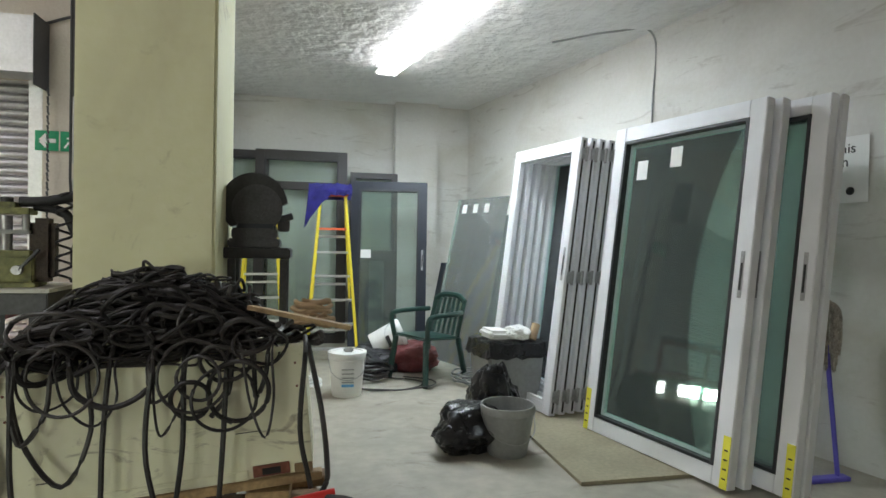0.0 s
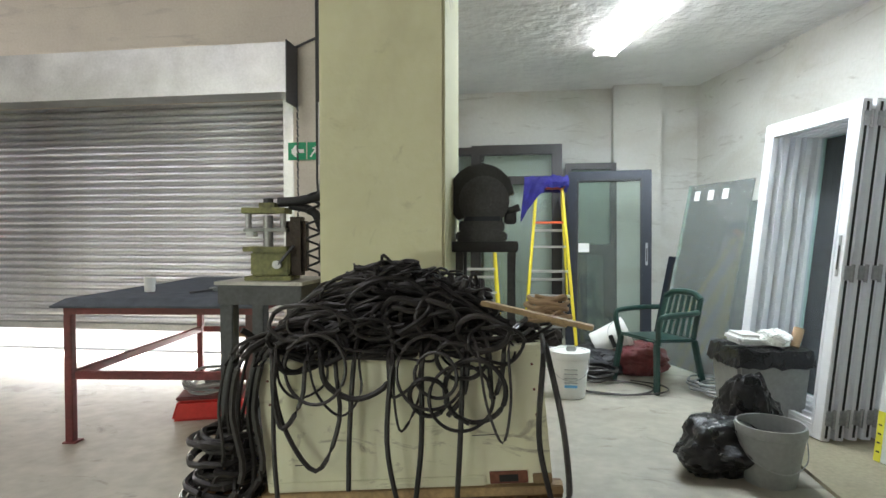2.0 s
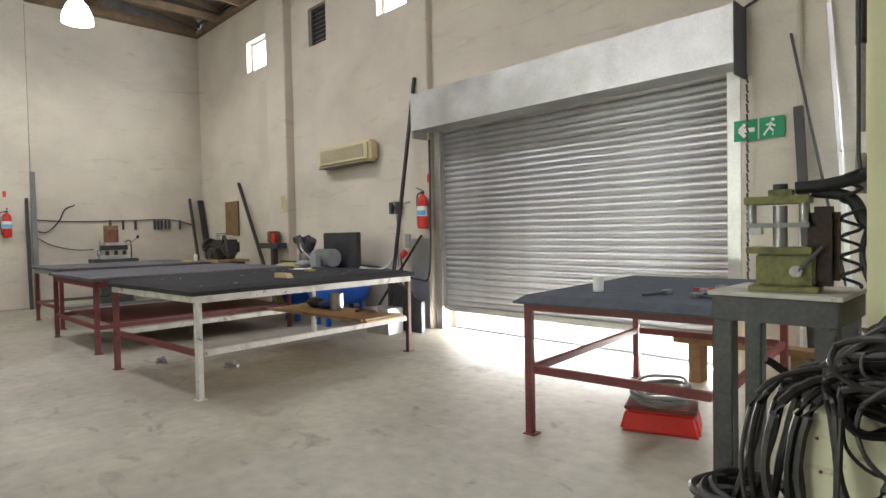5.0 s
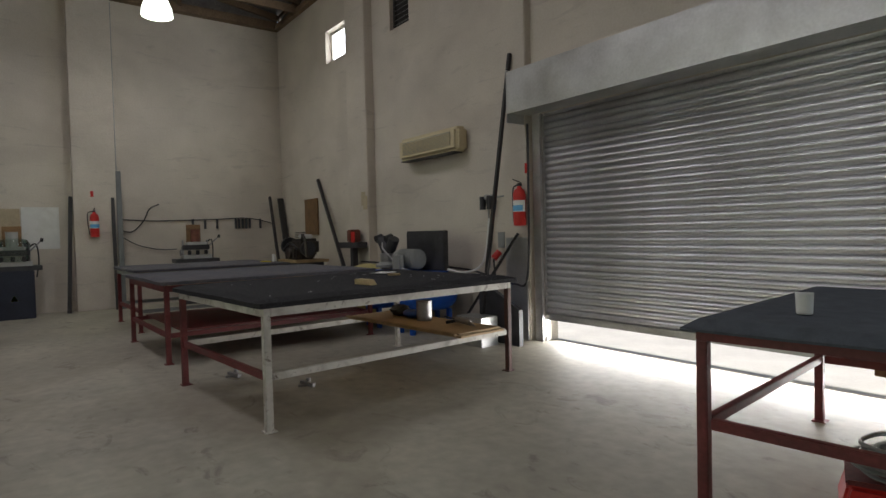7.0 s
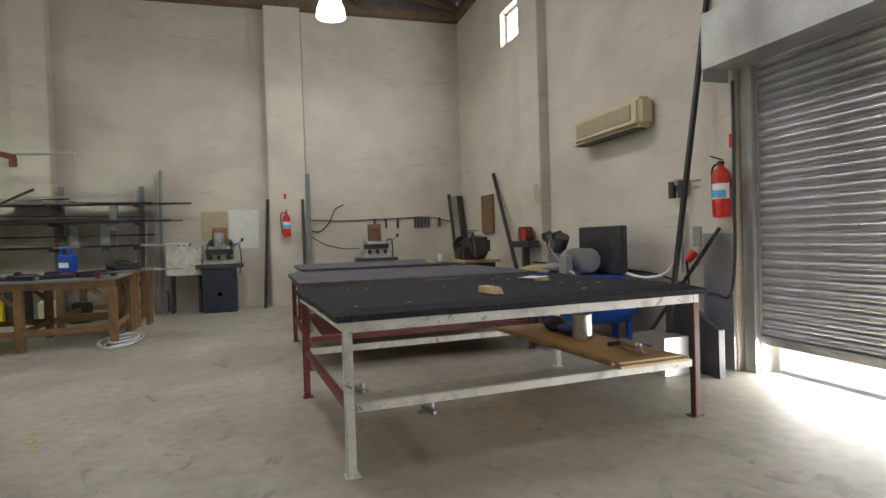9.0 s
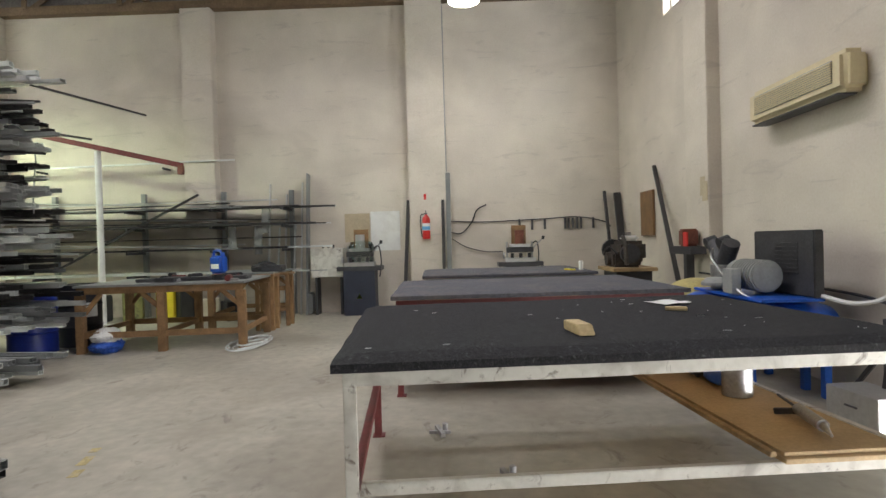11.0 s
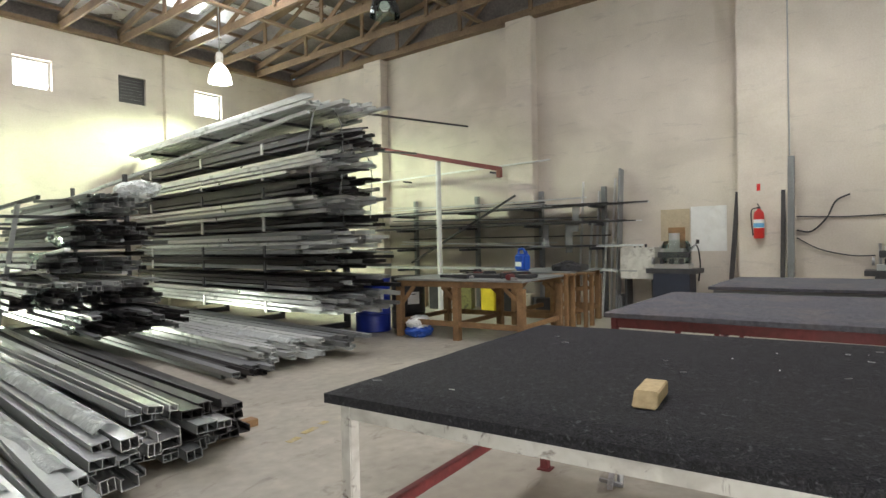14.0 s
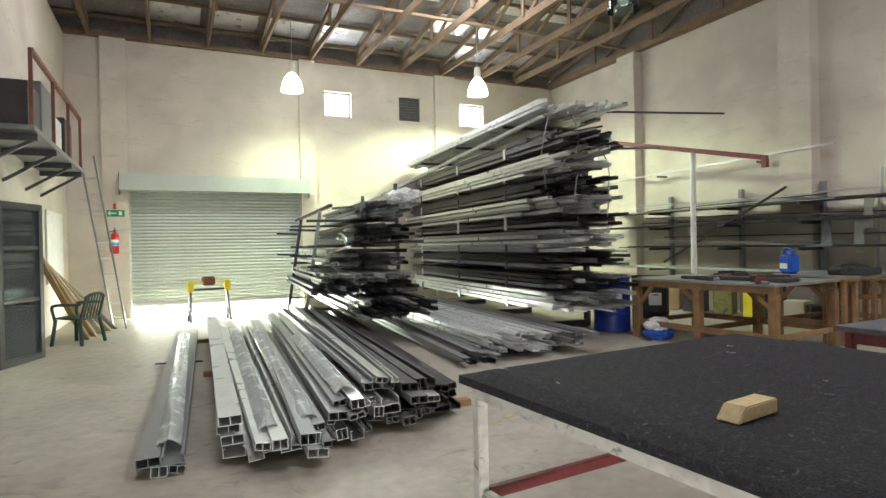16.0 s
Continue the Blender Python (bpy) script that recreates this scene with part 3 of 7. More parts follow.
def roller_door(name, x0, x1, ztop, zgap, y, inward, slat_mat, box_mat, boxz, label, box_d=0.38):
    """A steel shutter hung before its opening, with side guides and a folded sheet hood."""
    d = tagged(new(name), label, "roller door", kind="structure")
    d.matrix_world = pose((x0 + x1) / 2, y, 0)
    a, s = (x1 - x0) / 2, inward
    pitch = 0.076
    n = int((ztop - zgap) / pitch) + 1
    slat = None
    for i in range(n):
        z = zgap + i * pitch
        if slat is None:
            bm = bmesh.new()
            prof = [(0.0, 0.0), (0.010, 0.006), (0.024, 0.022), (0.028, 0.038), (0.024, 0.054), (0.010, 0.070), (0.0, 0.0755)]
            rows_ = []
            for o, h in prof:
                rows_.append([bm.verts.new((x, s * (o - 0.07), h)) for x in (-a, a)])
            back = [[bm.verts.new((x, s * (o - 0.078), h)) for x in (-a, a)] for o, h in prof]
            for rr in (rows_, back):
                for p, q in zip(rr, rr[1:]):
                    bm.faces.new((p[0], p[1], q[1], q[0]))
            for k in (0, 1):
                bm.faces.new([r[k] for r in rows_] + [r[k] for r in back[::-1]])
            slat = to_mesh("slat", bm, slat_mat, True)
        ob = new("slat", slat)
        ob.parent, ob.location = d, (0, 0, z)
    boxpart("bottom_rail", GALV, d, -a, s * -0.09, zgap - 0.07, a, s * -0.03, zgap, bevel=0.004)
    for sx in (-1, 1):
        bm = bmesh.new()
        bx(bm, sx * (a - 0.02), s * -0.10, 0, sx * (a + 0.10), s * -0.025, ztop)
        bx(bm, sx * (a - 0.02), s * -0.005, 0, sx * (a + 0.10), s * 0.035, ztop)
        bx(bm, sx * (a + 0.035), s * -0.025, 0, sx * (a + 0.10), s * -0.005, ztop)
        soft(bm, 0.004, 1)
        part("guide_rail", bm, GALV, d)
    bm = bmesh.new()
    e = a + 0.16
    for c in ((-e, s * box_d, ztop - 0.02, e, s * (box_d - 0.006), boxz), (-e, s * 0.12, boxz, e, s * box_d, boxz + 0.006)):
        bx(bm, *c)
    bx(bm, -e, s * 0.04, ztop - 0.01, e, s * (box_d - 0.006), ztop - 0.004)
    part("hood", bm, box_mat, d, "folded sheet steel hood")
    for sx in (-1, 1):
        boxpart("end_plate", DARKSTEEL if sx > 0 else box_mat, d, sx * e, 0.0, ztop - 0.12, sx * (e + 0.012), s * box_d, boxz + 0.03, bevel=0.003)
    bm = bmesh.new()
    rod(bm, (-a, s * 0.2, ztop + 0.2), (a, s * 0.2, ztop + 0.2), 0.12, seg=16)
    part("roller", bm, slat_mat, d, smooth=True)
    return d


door_n = roller_door("door_1", DN0, DN1, DNZ, 0.33, N, -1, SHUTTER, GALV, 3.18, "galvanised steel roller shutter door, raised a little off the floor")
door_s = roller_door("door_2", DS0, DS1, DSZ, 0.3, S, 1, SHUTTER_S, SHUTTER_S, 3.1, "grey-green steel roller shutter door, raised a little off the floor")

# ---- lamps and wall fittings ----


def high_bay(x, y, lit):
    o = thing("high_bay_lamp", "lit industrial high bay lamp hung from the roof" if lit else "unlit industrial high bay lamp with a ribbed glass bowl", "pendant lamp", pose(x, y, 5.12), "high bay lamps")
    rodpart("hanging_rod", GREYPL, o, (0, 0, 0.5), (0, 0, roof_z(y) - 5.04), 0.012)
    lathepart("gear_housing", WHITEPAINT, o, [(0.05, 0.52), (0.075, 0.5), (0.08, 0.3), (0.06, 0.26)])
    lathepart("reflector", BAYBOWL if lit else GLASS_CLEAR, o, [(0.07, 0.26), (0.1, 0.24), (0.17, 0.14), (0.225, 0.0), (0.24, -0.13), (0.236, -0.13), (0.22, 0.0), (0.165, 0.135), (0.095, 0.235), (0.07, 0.25)], seg=28)
    lathepart("bulb", BAYGLOW if lit else WHITEPL, o, [(0.02, 0.22), (0.03, 0.16), (0.075, 0.06), (0.08, 0.02), (0.05, -0.04), (0.01, -0.055)])


for lx, ly in BAYS_LIT:
    high_bay(lx, ly, True)
high_bay(*BAY_DARK, False)

o = thing("fluorescent_lamp", "lit twin tube fluorescent batten on the white ceiling", "ceiling lamp", pose(1.42, 5.4, NOOK_Z, 0, 0, 12))
bm = bmesh.new()
vs = bx(bm, -0.13, -1.2, -0.055, 0.13, 1.2, 0)
for v in vs:
    if v.co.z < -0.02:
        v.co.x *= 0.45
soft(bm, 0.006)
part("batten", bm, WHITEPL, o)
for sy in (-1.19, 1.19):
    boxpart("end_cap", WHITEPL, o, -0.12, sy - 0.02, -0.1, 0.12, sy + 0.02, -0.056, bevel=0.008)
for sx in (-0.085, 0.085):
    rodpart("tube", TUBEGLOW, o, (sx, -1.16, -0.075), (sx, 1.16, -0.075), 0.018)


def extinguisher(x, y, z, rz, label):
    o = thing("fire_extinguisher", label, "fire extinguisher", pose(x, y, z, 0, 0, rz) @ Matrix.Diagonal((0.85, 0.85, 0.85, 1)), "fire extinguishers")
    cyl = lathepart("cylinder", REDBRIGHT, o, [(0.05, -0.26), (0.085, -0.25), (0.09, -0.22), (0.09, 0.18), (0.075, 0.24), (0.035, 0.275), (0.03, 0.3)])
    bm = bmesh.new()
    lathe(bm, [(0.092, -0.06), (0.092, 0.1)], 24)
    bmesh.ops.delete(bm, geom=[f for f in bm.faces if len(f.verts) > 4 or f.calc_center_median().y > 0.02], context="FACES")
    bmesh.ops.solidify(bm, geom=bm.faces, thickness=0.002)
    part("label", bm, SIGNWHITE, cyl, "white printed label")
    bm = bmesh.new()
    lathe(bm, [(0.0945, -0.05), (0.0945, 0.03)], 24)
    bmesh.ops.delete(bm, geom=[f for f in bm.faces if len(f.verts) > 4 or f.calc_center_median().y > -0.03], context="FACES")
    bmesh.ops.solidify(bm, geom=bm.faces, thickness=0.002)
    part("label_band", bm, LABELBLUE, cyl, "blue printed panel")
    valve = boxpart("valve", DARKSTEEL, o, -0.025, -0.03, 0.3, 0.025, 0.03, 0.34)
    barpart("lever", DARKSTEEL, valve, (0, 0.03, 0.35), (0, -0.13, 0.39), 0.02, 0.012)
    tubepart("hose", BLACK, valve, [(-0.03, 0, 0.32), (-0.12, 0, 0.28), (-0.13, 0, 0.1), (-0.1, -0.02, -0.2)], 0.011)
    boxpart("bracket", DARKSTEEL, o, -0.03, 0.088, 0.05, 0.03, 0.112, 0.16)


extinguisher(-6.02, 6.255, 1.61, 0, "red fire extinguisher with a white and blue label on a pillar")
extinguisher(W + 0.335, 2.62, 1.62, 90, "red fire extinguisher hung on the far pillar")
extinguisher(-2.58, S + 0.235, 1.62, 180, "red fire extinguisher hung beside the roller door")


def sign(name, x, y, z, w, h, rz, label):
    o = thing(name, label, "sign", pose(x, y, z, 0, 0, rz))
    boxpart("board", SIGNGREEN, o, -w / 2, -0.004, -h / 2, w / 2, 0.004, h / 2, bevel=0.001)
    return o


o = sign("exit_sign", -1.8, N - 0.115, 2.16, 0.4, 0.18, 0, "green and white emergency exit sign on a plastered pillar")
bm = bmesh.new()
bx(bm, -0.09, -0.007, -0.018, -0.03, -0.005, 0.018)
for a in (-1, 1):
    bar(bm, (-0.155, -0.006, 0), (-0.105, -0.006, a * 0.055), 0.003, 0.03)
bx(bm, -0.14, -0.007, -0.018, -0.08, -0.0052, 0.018)
part("arrow", bm, SIGNWHITE, o, "white arrow")
bm = bmesh.new()
for p, q in (((0.1, 0.045), (0.085, 0)), ((0.085, 0), (0.115, -0.03)), ((0.085, 0), (0.06, -0.03)), ((0.06, -0.03), (0.04, -0.06)), ((0.115, -0.03), (0.11, -0.07)), ((0.095, 0.03), (0.13, 0.01)), ((0.095, 0.03), (0.06, 0.025))):
    bar(bm, (p[0], -0.006, p[1]), (q[0], -0.006, q[1]), 0.003, 0.016)
rod(bm, (0.112, -0.0075, 0.066), (0.112, -0.0045, 0.066), 0.014)
part("running_symbol", bm, SIGNWHITE, o, "white pictogram")
boxpart("divider", PLASTER, o, -0.006, -0.006, -0.09, 0.006, -0.0045, 0.09, bevel=0)
o = sign("exit_sign", -2.6, S + 0.16, 2.27, 0.34, 0.14, 180, "green emergency exit sign on a plastered pillar")
bm = bmesh.new()
bx(bm, -0.12, -0.007, -0.015, 0.02, -0.005, 0.015)
for a in (-1, 1):
    bar(bm, (-0.14, -0.006, 0), (-0.1, -0.006, a * 0.045), 0.003, 0.02)
bx(bm, 0.06, -0.007, -0.04, 0.12, -0.005, 0.04)
part("arrow", bm, SIGNWHITE, o)
for x, y, z in ((-5.98, N - 0.11, 2.08), (-2.58, S + 0.15, 2.42)):
    bm = bmesh.new()
    bx(bm, x - 0.025, y - 0.004, z - 0.06, x + 0.025, y + 0.004, z + 0.06)
    soft(bm, 0.001, 1)
    single("extinguisher_marker", bm, REDBRIGHT, "small red marker plate above a fire extinguisher", "sign", group="extinguisher markers")
bm = bmesh.new()
bx(bm, W + 0.241, 2.58, 2.17, W + 0.249, 2.63, 2.28)
single("extinguisher_marker", bm, REDBRIGHT, "small red marker plate above a fire extinguisher", "sign", group="extinguisher markers")

# old split air conditioner
o = thing("air_conditioner", "old yellowed split air conditioner on the plastered wall", "air conditioner", pose(-7.92, N, 2.42))
bm = bmesh.new()
bx(bm, -0.74, -0.22, 0.02, 0.74, 0, 0.36)
soft(bm, 0.05, 3)
casing = part("casing", bm, AGED, o, smooth=True)
boxpart("grille_recess", GREYPL, o, -0.6, -0.226, 0.11, 0.6, -0.215, 0.29, bevel=0)
slat = None
for i in range(9):
    bm = bmesh.new()
    bx(bm, -0.6, -0.236, -0.004, 0.6, -0.22, 0.006)
    part("slat", bm, AGED, casing).location = (0, 0, 0.12 + i * 0.019)
boxpart("outlet_flap", DARKSTEEL, o, -0.66, -0.22, 0.006, 0.66, -0.06, 0.02, bevel=0.003)

# sockets, conduit and air line on the north wall
o = thing("air_regulator", "grey air regulator with gauges on the wall", "air regulator", pose(-6.75, N, 1.75))
boxpart("back_plate", GREYPL, o, -0.1, -0.04, -0.06, 0.1, 0, 0.06)
for sx in (-0.07, 0.07):
    rodpart("bowl", DARKSTEEL, o, (sx, -0.09, -0.13), (sx, -0.09, 0.04), 0.04)
rodpart("gauge", STEEL, o, (0, -0.04, 0.03), (0, -0.1, 0.03), 0.035)
tubepart("dark_stain_pipe", GREYPL, o, [(0, -0.05, -0.1), (0, -0.04, -0.5), (0, -0.04, -0.9)], 0.012)
tubepart("outlet_pipe", GREYPL, o, [(0.1, -0.06, 0.02), (0.4, -0.05, 0.03), (0.75, -0.12, 0.02)], 0.012)
o = thing("wall_socket", "red and grey industrial socket on the wall", "socket", pose(-6.5, N, 1.1))
boxpart("box", GREYPL, o, -0.06, -0.07, 0.02, 0.06, 0, 0.22)
rodpart("plug", REDBRIGHT, o, (-0.04, -0.06, -0.03), (-0.08, -0.13, -0.12), 0.045)
tubepart("lead", BLACK, o, [(-0.08, -0.13, -0.12), (-0.1, -0.1, -0.4), (-0.25, -0.1, -0.8), (-0.4, -0.1, -1.09)], 0.012)
bm = bmesh.new()
tube(bm, curve_pts([(-10.0, N - 0.19, 0.86), (-8.5, N - 0.04, 0.84), (-7.3, N - 0.04, 0.82), (-6.6, N - 0.12, 0.74), (-6.2, N - 0.13, 0.68), (-5.96, N - 0.14, 0.8), (-5.94, N - 0.12, 2.0), (-5.94, N - 0.12, 2.6)], 8), 0.014)
single("wall_conduit", bm, DARKSTEEL, "dark power cable run along the plastered wall", "cable", smooth=True)
bm = bmesh.new()
tube(bm, curve_pts([(-7.3, 6.0, 0.86), (-6.95, 6.15, 0.8), (-6.75, 6.3, 0.95), (-6.73, N - 0.05, 1.5)], 8), 0.018)
single("air_hose", bm, WHITEPL, "white air hose from compressor to wall", "hose", smooth=True)
bm = bmesh.new()
bx(bm, -6.36, N - 0.116, 0, -5.99, N - 0.104, 1.25)
single("wall_plate", bm, GALV, "scuffed galvanised sheet fixed to the pillar", "metal sheet")
bm = bmesh.new()
tube(bm, curve_pts([(W + 0.03, 3.1, 1.74), (W + 0.03, 3.7, 1.71), (W + 0.03, 4.3, 1.72), (W + 0.03, 5.0, 1.74), (W + 0.03, 5.6, 1.76), (W + 0.03, 6.1, 1.66), (W + 0.04, 6.25, 1.55)], 8), 0.011)
tube(bm, curve_pts([(W + 0.04, 3.1, 1.52), (W + 0.05, 3.3, 1.5), (W + 0.05, 3.5, 1.7), (W + 0.06, 3.62, 1.95), (W + 0.06, 3.8, 2.05)], 8), 0.013)
tube(bm, curve_pts([(W + 0.04, 3.1, 1.4), (W + 0.04, 3.4, 1.22), (W + 0.05, 3.8, 1.12), (W + 0.1, 4.1, 1.12)], 8), 0.01)
single("wall_cable", bm, BLACK, "black cable strung along the far wall", "cable", smooth=True)
for y in (4.45, 4.7, 4.95, 5.35, 5.42, 5.5, 5.58, 5.66, 5.9):
    bm = bmesh.new()
    bx(bm, W + 0.01, y - 0.02, 1.53, W + 0.06, y + 0.02, 1.745)
    soft(bm, 0.006, 1)
    single("hanging_tool", bm, DARKSTEEL, "small dark tool hung from the wall cable", "tool", group="hanging tools")
bm = bmesh.new()
tube(bm, curve_pts([(W + 0.18, 3.03, TOP - 0.1), (W + 0.18, 3.03, 4.0), (W + 0.18, 3.035, 2.7)], 4), 0.012)
single("conduit", bm, GREYPL, "thin grey conduit down the far wall", "conduit", smooth=True)
bm = bmesh.new()
tube(bm, curve_pts([(2.55, 5.4, NOOK_Z - 0.01), (2.95, 5.0, NOOK_Z - 0.012), (3.27, 4.92, 3.1), (3.27, 4.92, 2.4), (3.28, 4.88, 1.2)], 8), 0.009)
single("lamp_cable", bm, GREYPL, "thin grey cable down the bay wall", "cable", smooth=True)
bm = bmesh.new()
tube(bm, curve_pts([(-1.95, N - 0.12, 3.2), (-1.6, N - 0.12, 3.32), (-1.2, N - 0.05, 3.38), (-0.8, 5.5, 3.4), (-0.52, 3.5, 3.1)], 8), 0.012)
single("overhead_cable", bm, BLACK, "black cable slung from shutter to column", "cable", smooth=True)
bm = bmesh.new()
for i in range(46):
    z = 2.62 - i * 0.042
    rod(bm, (-1.86, N - 0.22, z), (-1.86 + (0.012 if i % 2 else 0), N - 0.22 + (0 if i % 2 else 0.012), z - 0.036), 0.009, seg=6)
single("shutter_chain", bm, DARKSTEEL, "steel hand chain hanging beside the shutter", "chain")


def leaning(name, p, q, w, h, material, label, category="pole", group=""):
    bm = bmesh.new()
    bar(bm, p, q, w, h)
    soft(bm, 0.003, 1)
    return single(name, bm, material, label, category, group=group)


leaning("black_pole", (-6.3, 5.82, 0.0), (-6.22, 6.33, 3.5), 0.042, 0.042, ALUDARK, "long black aluminium bar leaning on the wall")
leaning("brace_bar", (-7.0, 6.0, 0.0), (-6.1, 6.3, 1.3), 0.03, 0.03, ALUDARK, "thin dark bar leaning on the wall")
leaning("dark_plank", (W + 0.4, 2.16, 0), (W + 0.06, 2.27, 2.18), 0.05, 0.07, ALUDARK, "dark bar leaning on the far wall")
leaning("tall_profile", (W + 0.4, 3.05, 0), (W + 0.2, 3.06, 2.68), 0.06, 0.09, ALUGREY, "tall grey profile leaning on the far wall")
leaning("tall_profile", (W + 0.45, 2.94, 0), (W + 0.2, 2.95, 2.25), 0.06, 0.06, ALUDARK, "shorter dark profile leaning on the far wall")
leaning("corner_profile", (W + 0.85, 6.32, 0), (W + 0.1, 6.36, 2.2), 0.13, 0.06, ALUDARK, "pair of dark profiles leaning in the corner")
leaning("corner_profile", (W + 0.7, 6.14, 0), (W + 0.08, 6.12, 2.24), 0.07, 0.05, ALUDARK, "dark profile leaning in the corner")
leaning("leaning_bar", (-9.85, 6.08, 0.0), (-12.05, N - 0.03, 2.47), 0.06, 0.05, ALUDARK, "dark bar leaning on the plastered wall")
leaning("wall_profile", (-1.35, 6.2, 0), (-1.5, N - 0.12, 2.3), 0.07, 0.04, ALUDARK, "dark profile leaning beside the shutter")
leaning("wall_profile", (-1.05, 6.1, 0), (-1.3, N - 0.04, 3.1), 0.04, 0.04, ALU, "pale profile leaning beside the shutter")
leaning("wall_profile", (-0.98, 6.15, 0), (-1.55, N - 0.13, 2.9), 0.02, 0.02, ALUDARK, "thin dark rod leaning beside the shutter")
bm = bmesh.new()
bx(bm, -12.72, N - 0.05, 1.35, -12.1, N - 0.01, 2.1)
soft(bm, 0.005, 1)
single("hung_board", bm, WOODBROWN, "brown wooden board hung on the wall", "board")
for x, z in ((-9.92, 1.95), (-9.84, 1.88)):
    bm = bmesh.new()
    bx(bm, x - 0.07, N - 0.17, z - 0.12, x + 0.07, N - 0.162, z + 0.12)
    bmesh.ops.translate(bm, verts=bm.verts, vec=(0, 0.006 if z > 1.9 else -0.004, 0))
    single("pinned_paper", bm, TAN, "faded paper pinned on the pillar", "paper", group="pinned papers")
bm = bmesh.new()
bx(bm, W + 0.005, 0.98, 1.38, W + 0.012, 1.48, 1.95)
single("wall_card", bm, TAN, "brown card notice fixed to the far wall", "poster")
bm = bmesh.new()
bx(bm, W + 0.005, 1.5, 1.2, W + 0.01, 2.08, 1.98)
single("wall_paper", bm, WHITEPL, "large white paper sheet fixed to the far wall", "poster")

# ---- work tables ----


def work_table(name, m, lx, ly, z, frame_mat, top_mat, leg_mats, label, low=0.3, thick=0.035, over=0.04, drop=0.0):
    """Welded square tube table with a covered top: long side along y."""
    o = thing(name, label, "work table", m)
    for (sx, sy), lm in zip(((1, -1), (1, 1), (-1, -1), (-1, 1)), leg_mats):
        lg = boxpart("leg", lm, o, sx * lx / 2, sy * ly / 2, 0, sx * (lx / 2 - 0.05), sy * (ly / 2 - 0.05), z - 0.07)
        boxpart("foot_plate", lm, lg, sx * (lx / 2 + 0.012), sy * (ly / 2 + 0.012), 0, sx * (lx / 2 - 0.072), sy * (ly / 2 - 0.072), 0.008, bevel=0)
    for sy in (-1, 1):
        boxpart("top_rail", frame_mat, o, -lx / 2, sy * ly / 2, z - 0.07, lx / 2, sy * (ly / 2 - 0.05), z)
        boxpart("low_rail", leg_mats[2] if sy < 0 else frame_mat, o, -lx / 2 + 0.06, sy * (ly / 2 - 0.01), low, lx / 2 - 0.06, sy * (ly / 2 - 0.05), low + 0.05)
    for sx in (-1, 1):
        boxpart("top_rail", frame_mat, o, sx * lx / 2, -ly / 2 + 0.05, z - 0.07, sx * (lx / 2 - 0.05), ly / 2 - 0.05, z)
        boxpart("low_rail", frame_mat, o, sx * (lx / 2 - 0.01), -ly / 2 + 0.06, low, sx * (lx / 2 - 0.05), ly / 2 - 0.06, low + 0.05)
    boxpart("board", PLY, o, -lx / 2, -ly / 2, z + 0.001, lx / 2, ly / 2, z + 0.018, bevel=0.002)
    bm = bmesh.new()
    ax, ay = lx / 2 + over, ly / 2 + over
    nx, ny = 22, 30
    rnd = random.Random(len(name) + int(lx * 100))
    grid = {}
    for i in range(nx + 1):
        for k in range(ny + 1):
            x, y = -ax + 2 * ax * i / nx, -ay + 2 * ay * k / ny
            e = i in (0, nx) or k in (0, ny)
            n1 = noise.noise(Vector((x * 2.1, y * 2.1, lx)))
            grid[i, k] = (x + (0.012 * n1 if e else 0), y + (0.012 * noise.noise(Vector((y * 3, x * 3, 2))) if e else 0), z + 0.018 + thick + 0.004 * n1 - ((0.012 + drop) if e else 0))
    top = {ik: bm.verts.new(p) for ik, p in grid.items()}
    bot = {ik: bm.verts.new((p[0], p[1], min(p[2] - thick, z + 0.0185) if not (ik[0] in (0, nx) or ik[1] in (0, ny)) else p[2] - thick)) for ik, p in grid.items()}
    for i in range(nx):
        for k in range(ny):
            bm.faces.new((top[i, k], top[i + 1, k], top[i + 1, k + 1], top[i, k + 1]))
            bm.faces.new((bot[i, k], bot[i, k + 1], bot[i + 1, k + 1], bot[i + 1, k]))
    for i in range(nx):
        for k in (0, ny):
            bm.faces.new((top[i, k], top[i + 1, k], bot[i + 1, k], bot[i, k]))
    for k in range(ny):
        for i in (0, nx):
            bm.faces.new((top[i, k], top[i, k + 1], bot[i, k + 1], bot[i, k]))
    part("carpet_top", bm, top_mat, o, smooth=True)
    return o


TW = pose(-5.842, 3.865, 0, 0, 0, 4.6)
work_table("white_work_table", TW, 1.82, 2.46, 0.86, WHITEPAINT, FELT, (WHITEPAINT, BROWNLEG, REDPAINT, WHITEPAINT), "white steel work table topped with charcoal carpet", low=0.35, drop=0.014)
work_table("red_work_table", pose(-8.6, 3.87, 0, 0, 0, 2), 1.86, 2.54, 0.84, REDPAINT, FELTGREY, (REDPAINT,) * 4, "red steel work table topped with worn grey carpet", low=0.28)
work_table("grey_work_table", pose(-11.0, 3.85, 0, 0, 0, 2), 1.6, 2.22, 0.86, ALUGREY, FELTGREY, (REDPAINT,) * 4, "steel work table topped with grey carpet", low=0.28)
o = thing("stored_sheet", "dark red sheet panel lying on the red table's lower rails", "metal sheet", pose(-8.6, 3.87, 0, 0, 0, 2))
boxpart("sheet", REDPAINT, o, -0.88, -1.1, 0.332, 0.88, 1.1, 0.35, bevel=0.002)
o = thing("shelf_board", "loose plywood board shelf on table rails", "board", TW)
boxpart("sheet", PLY, o, -0.9, 0.55, 0.402, 0.93, 1.1, 0.422, bevel=0.002)
boxpart("edge_strip", WOOD, o, -0.88, 0.5, 0.423, 0.9, 0.53, 0.445, bevel=0.003)
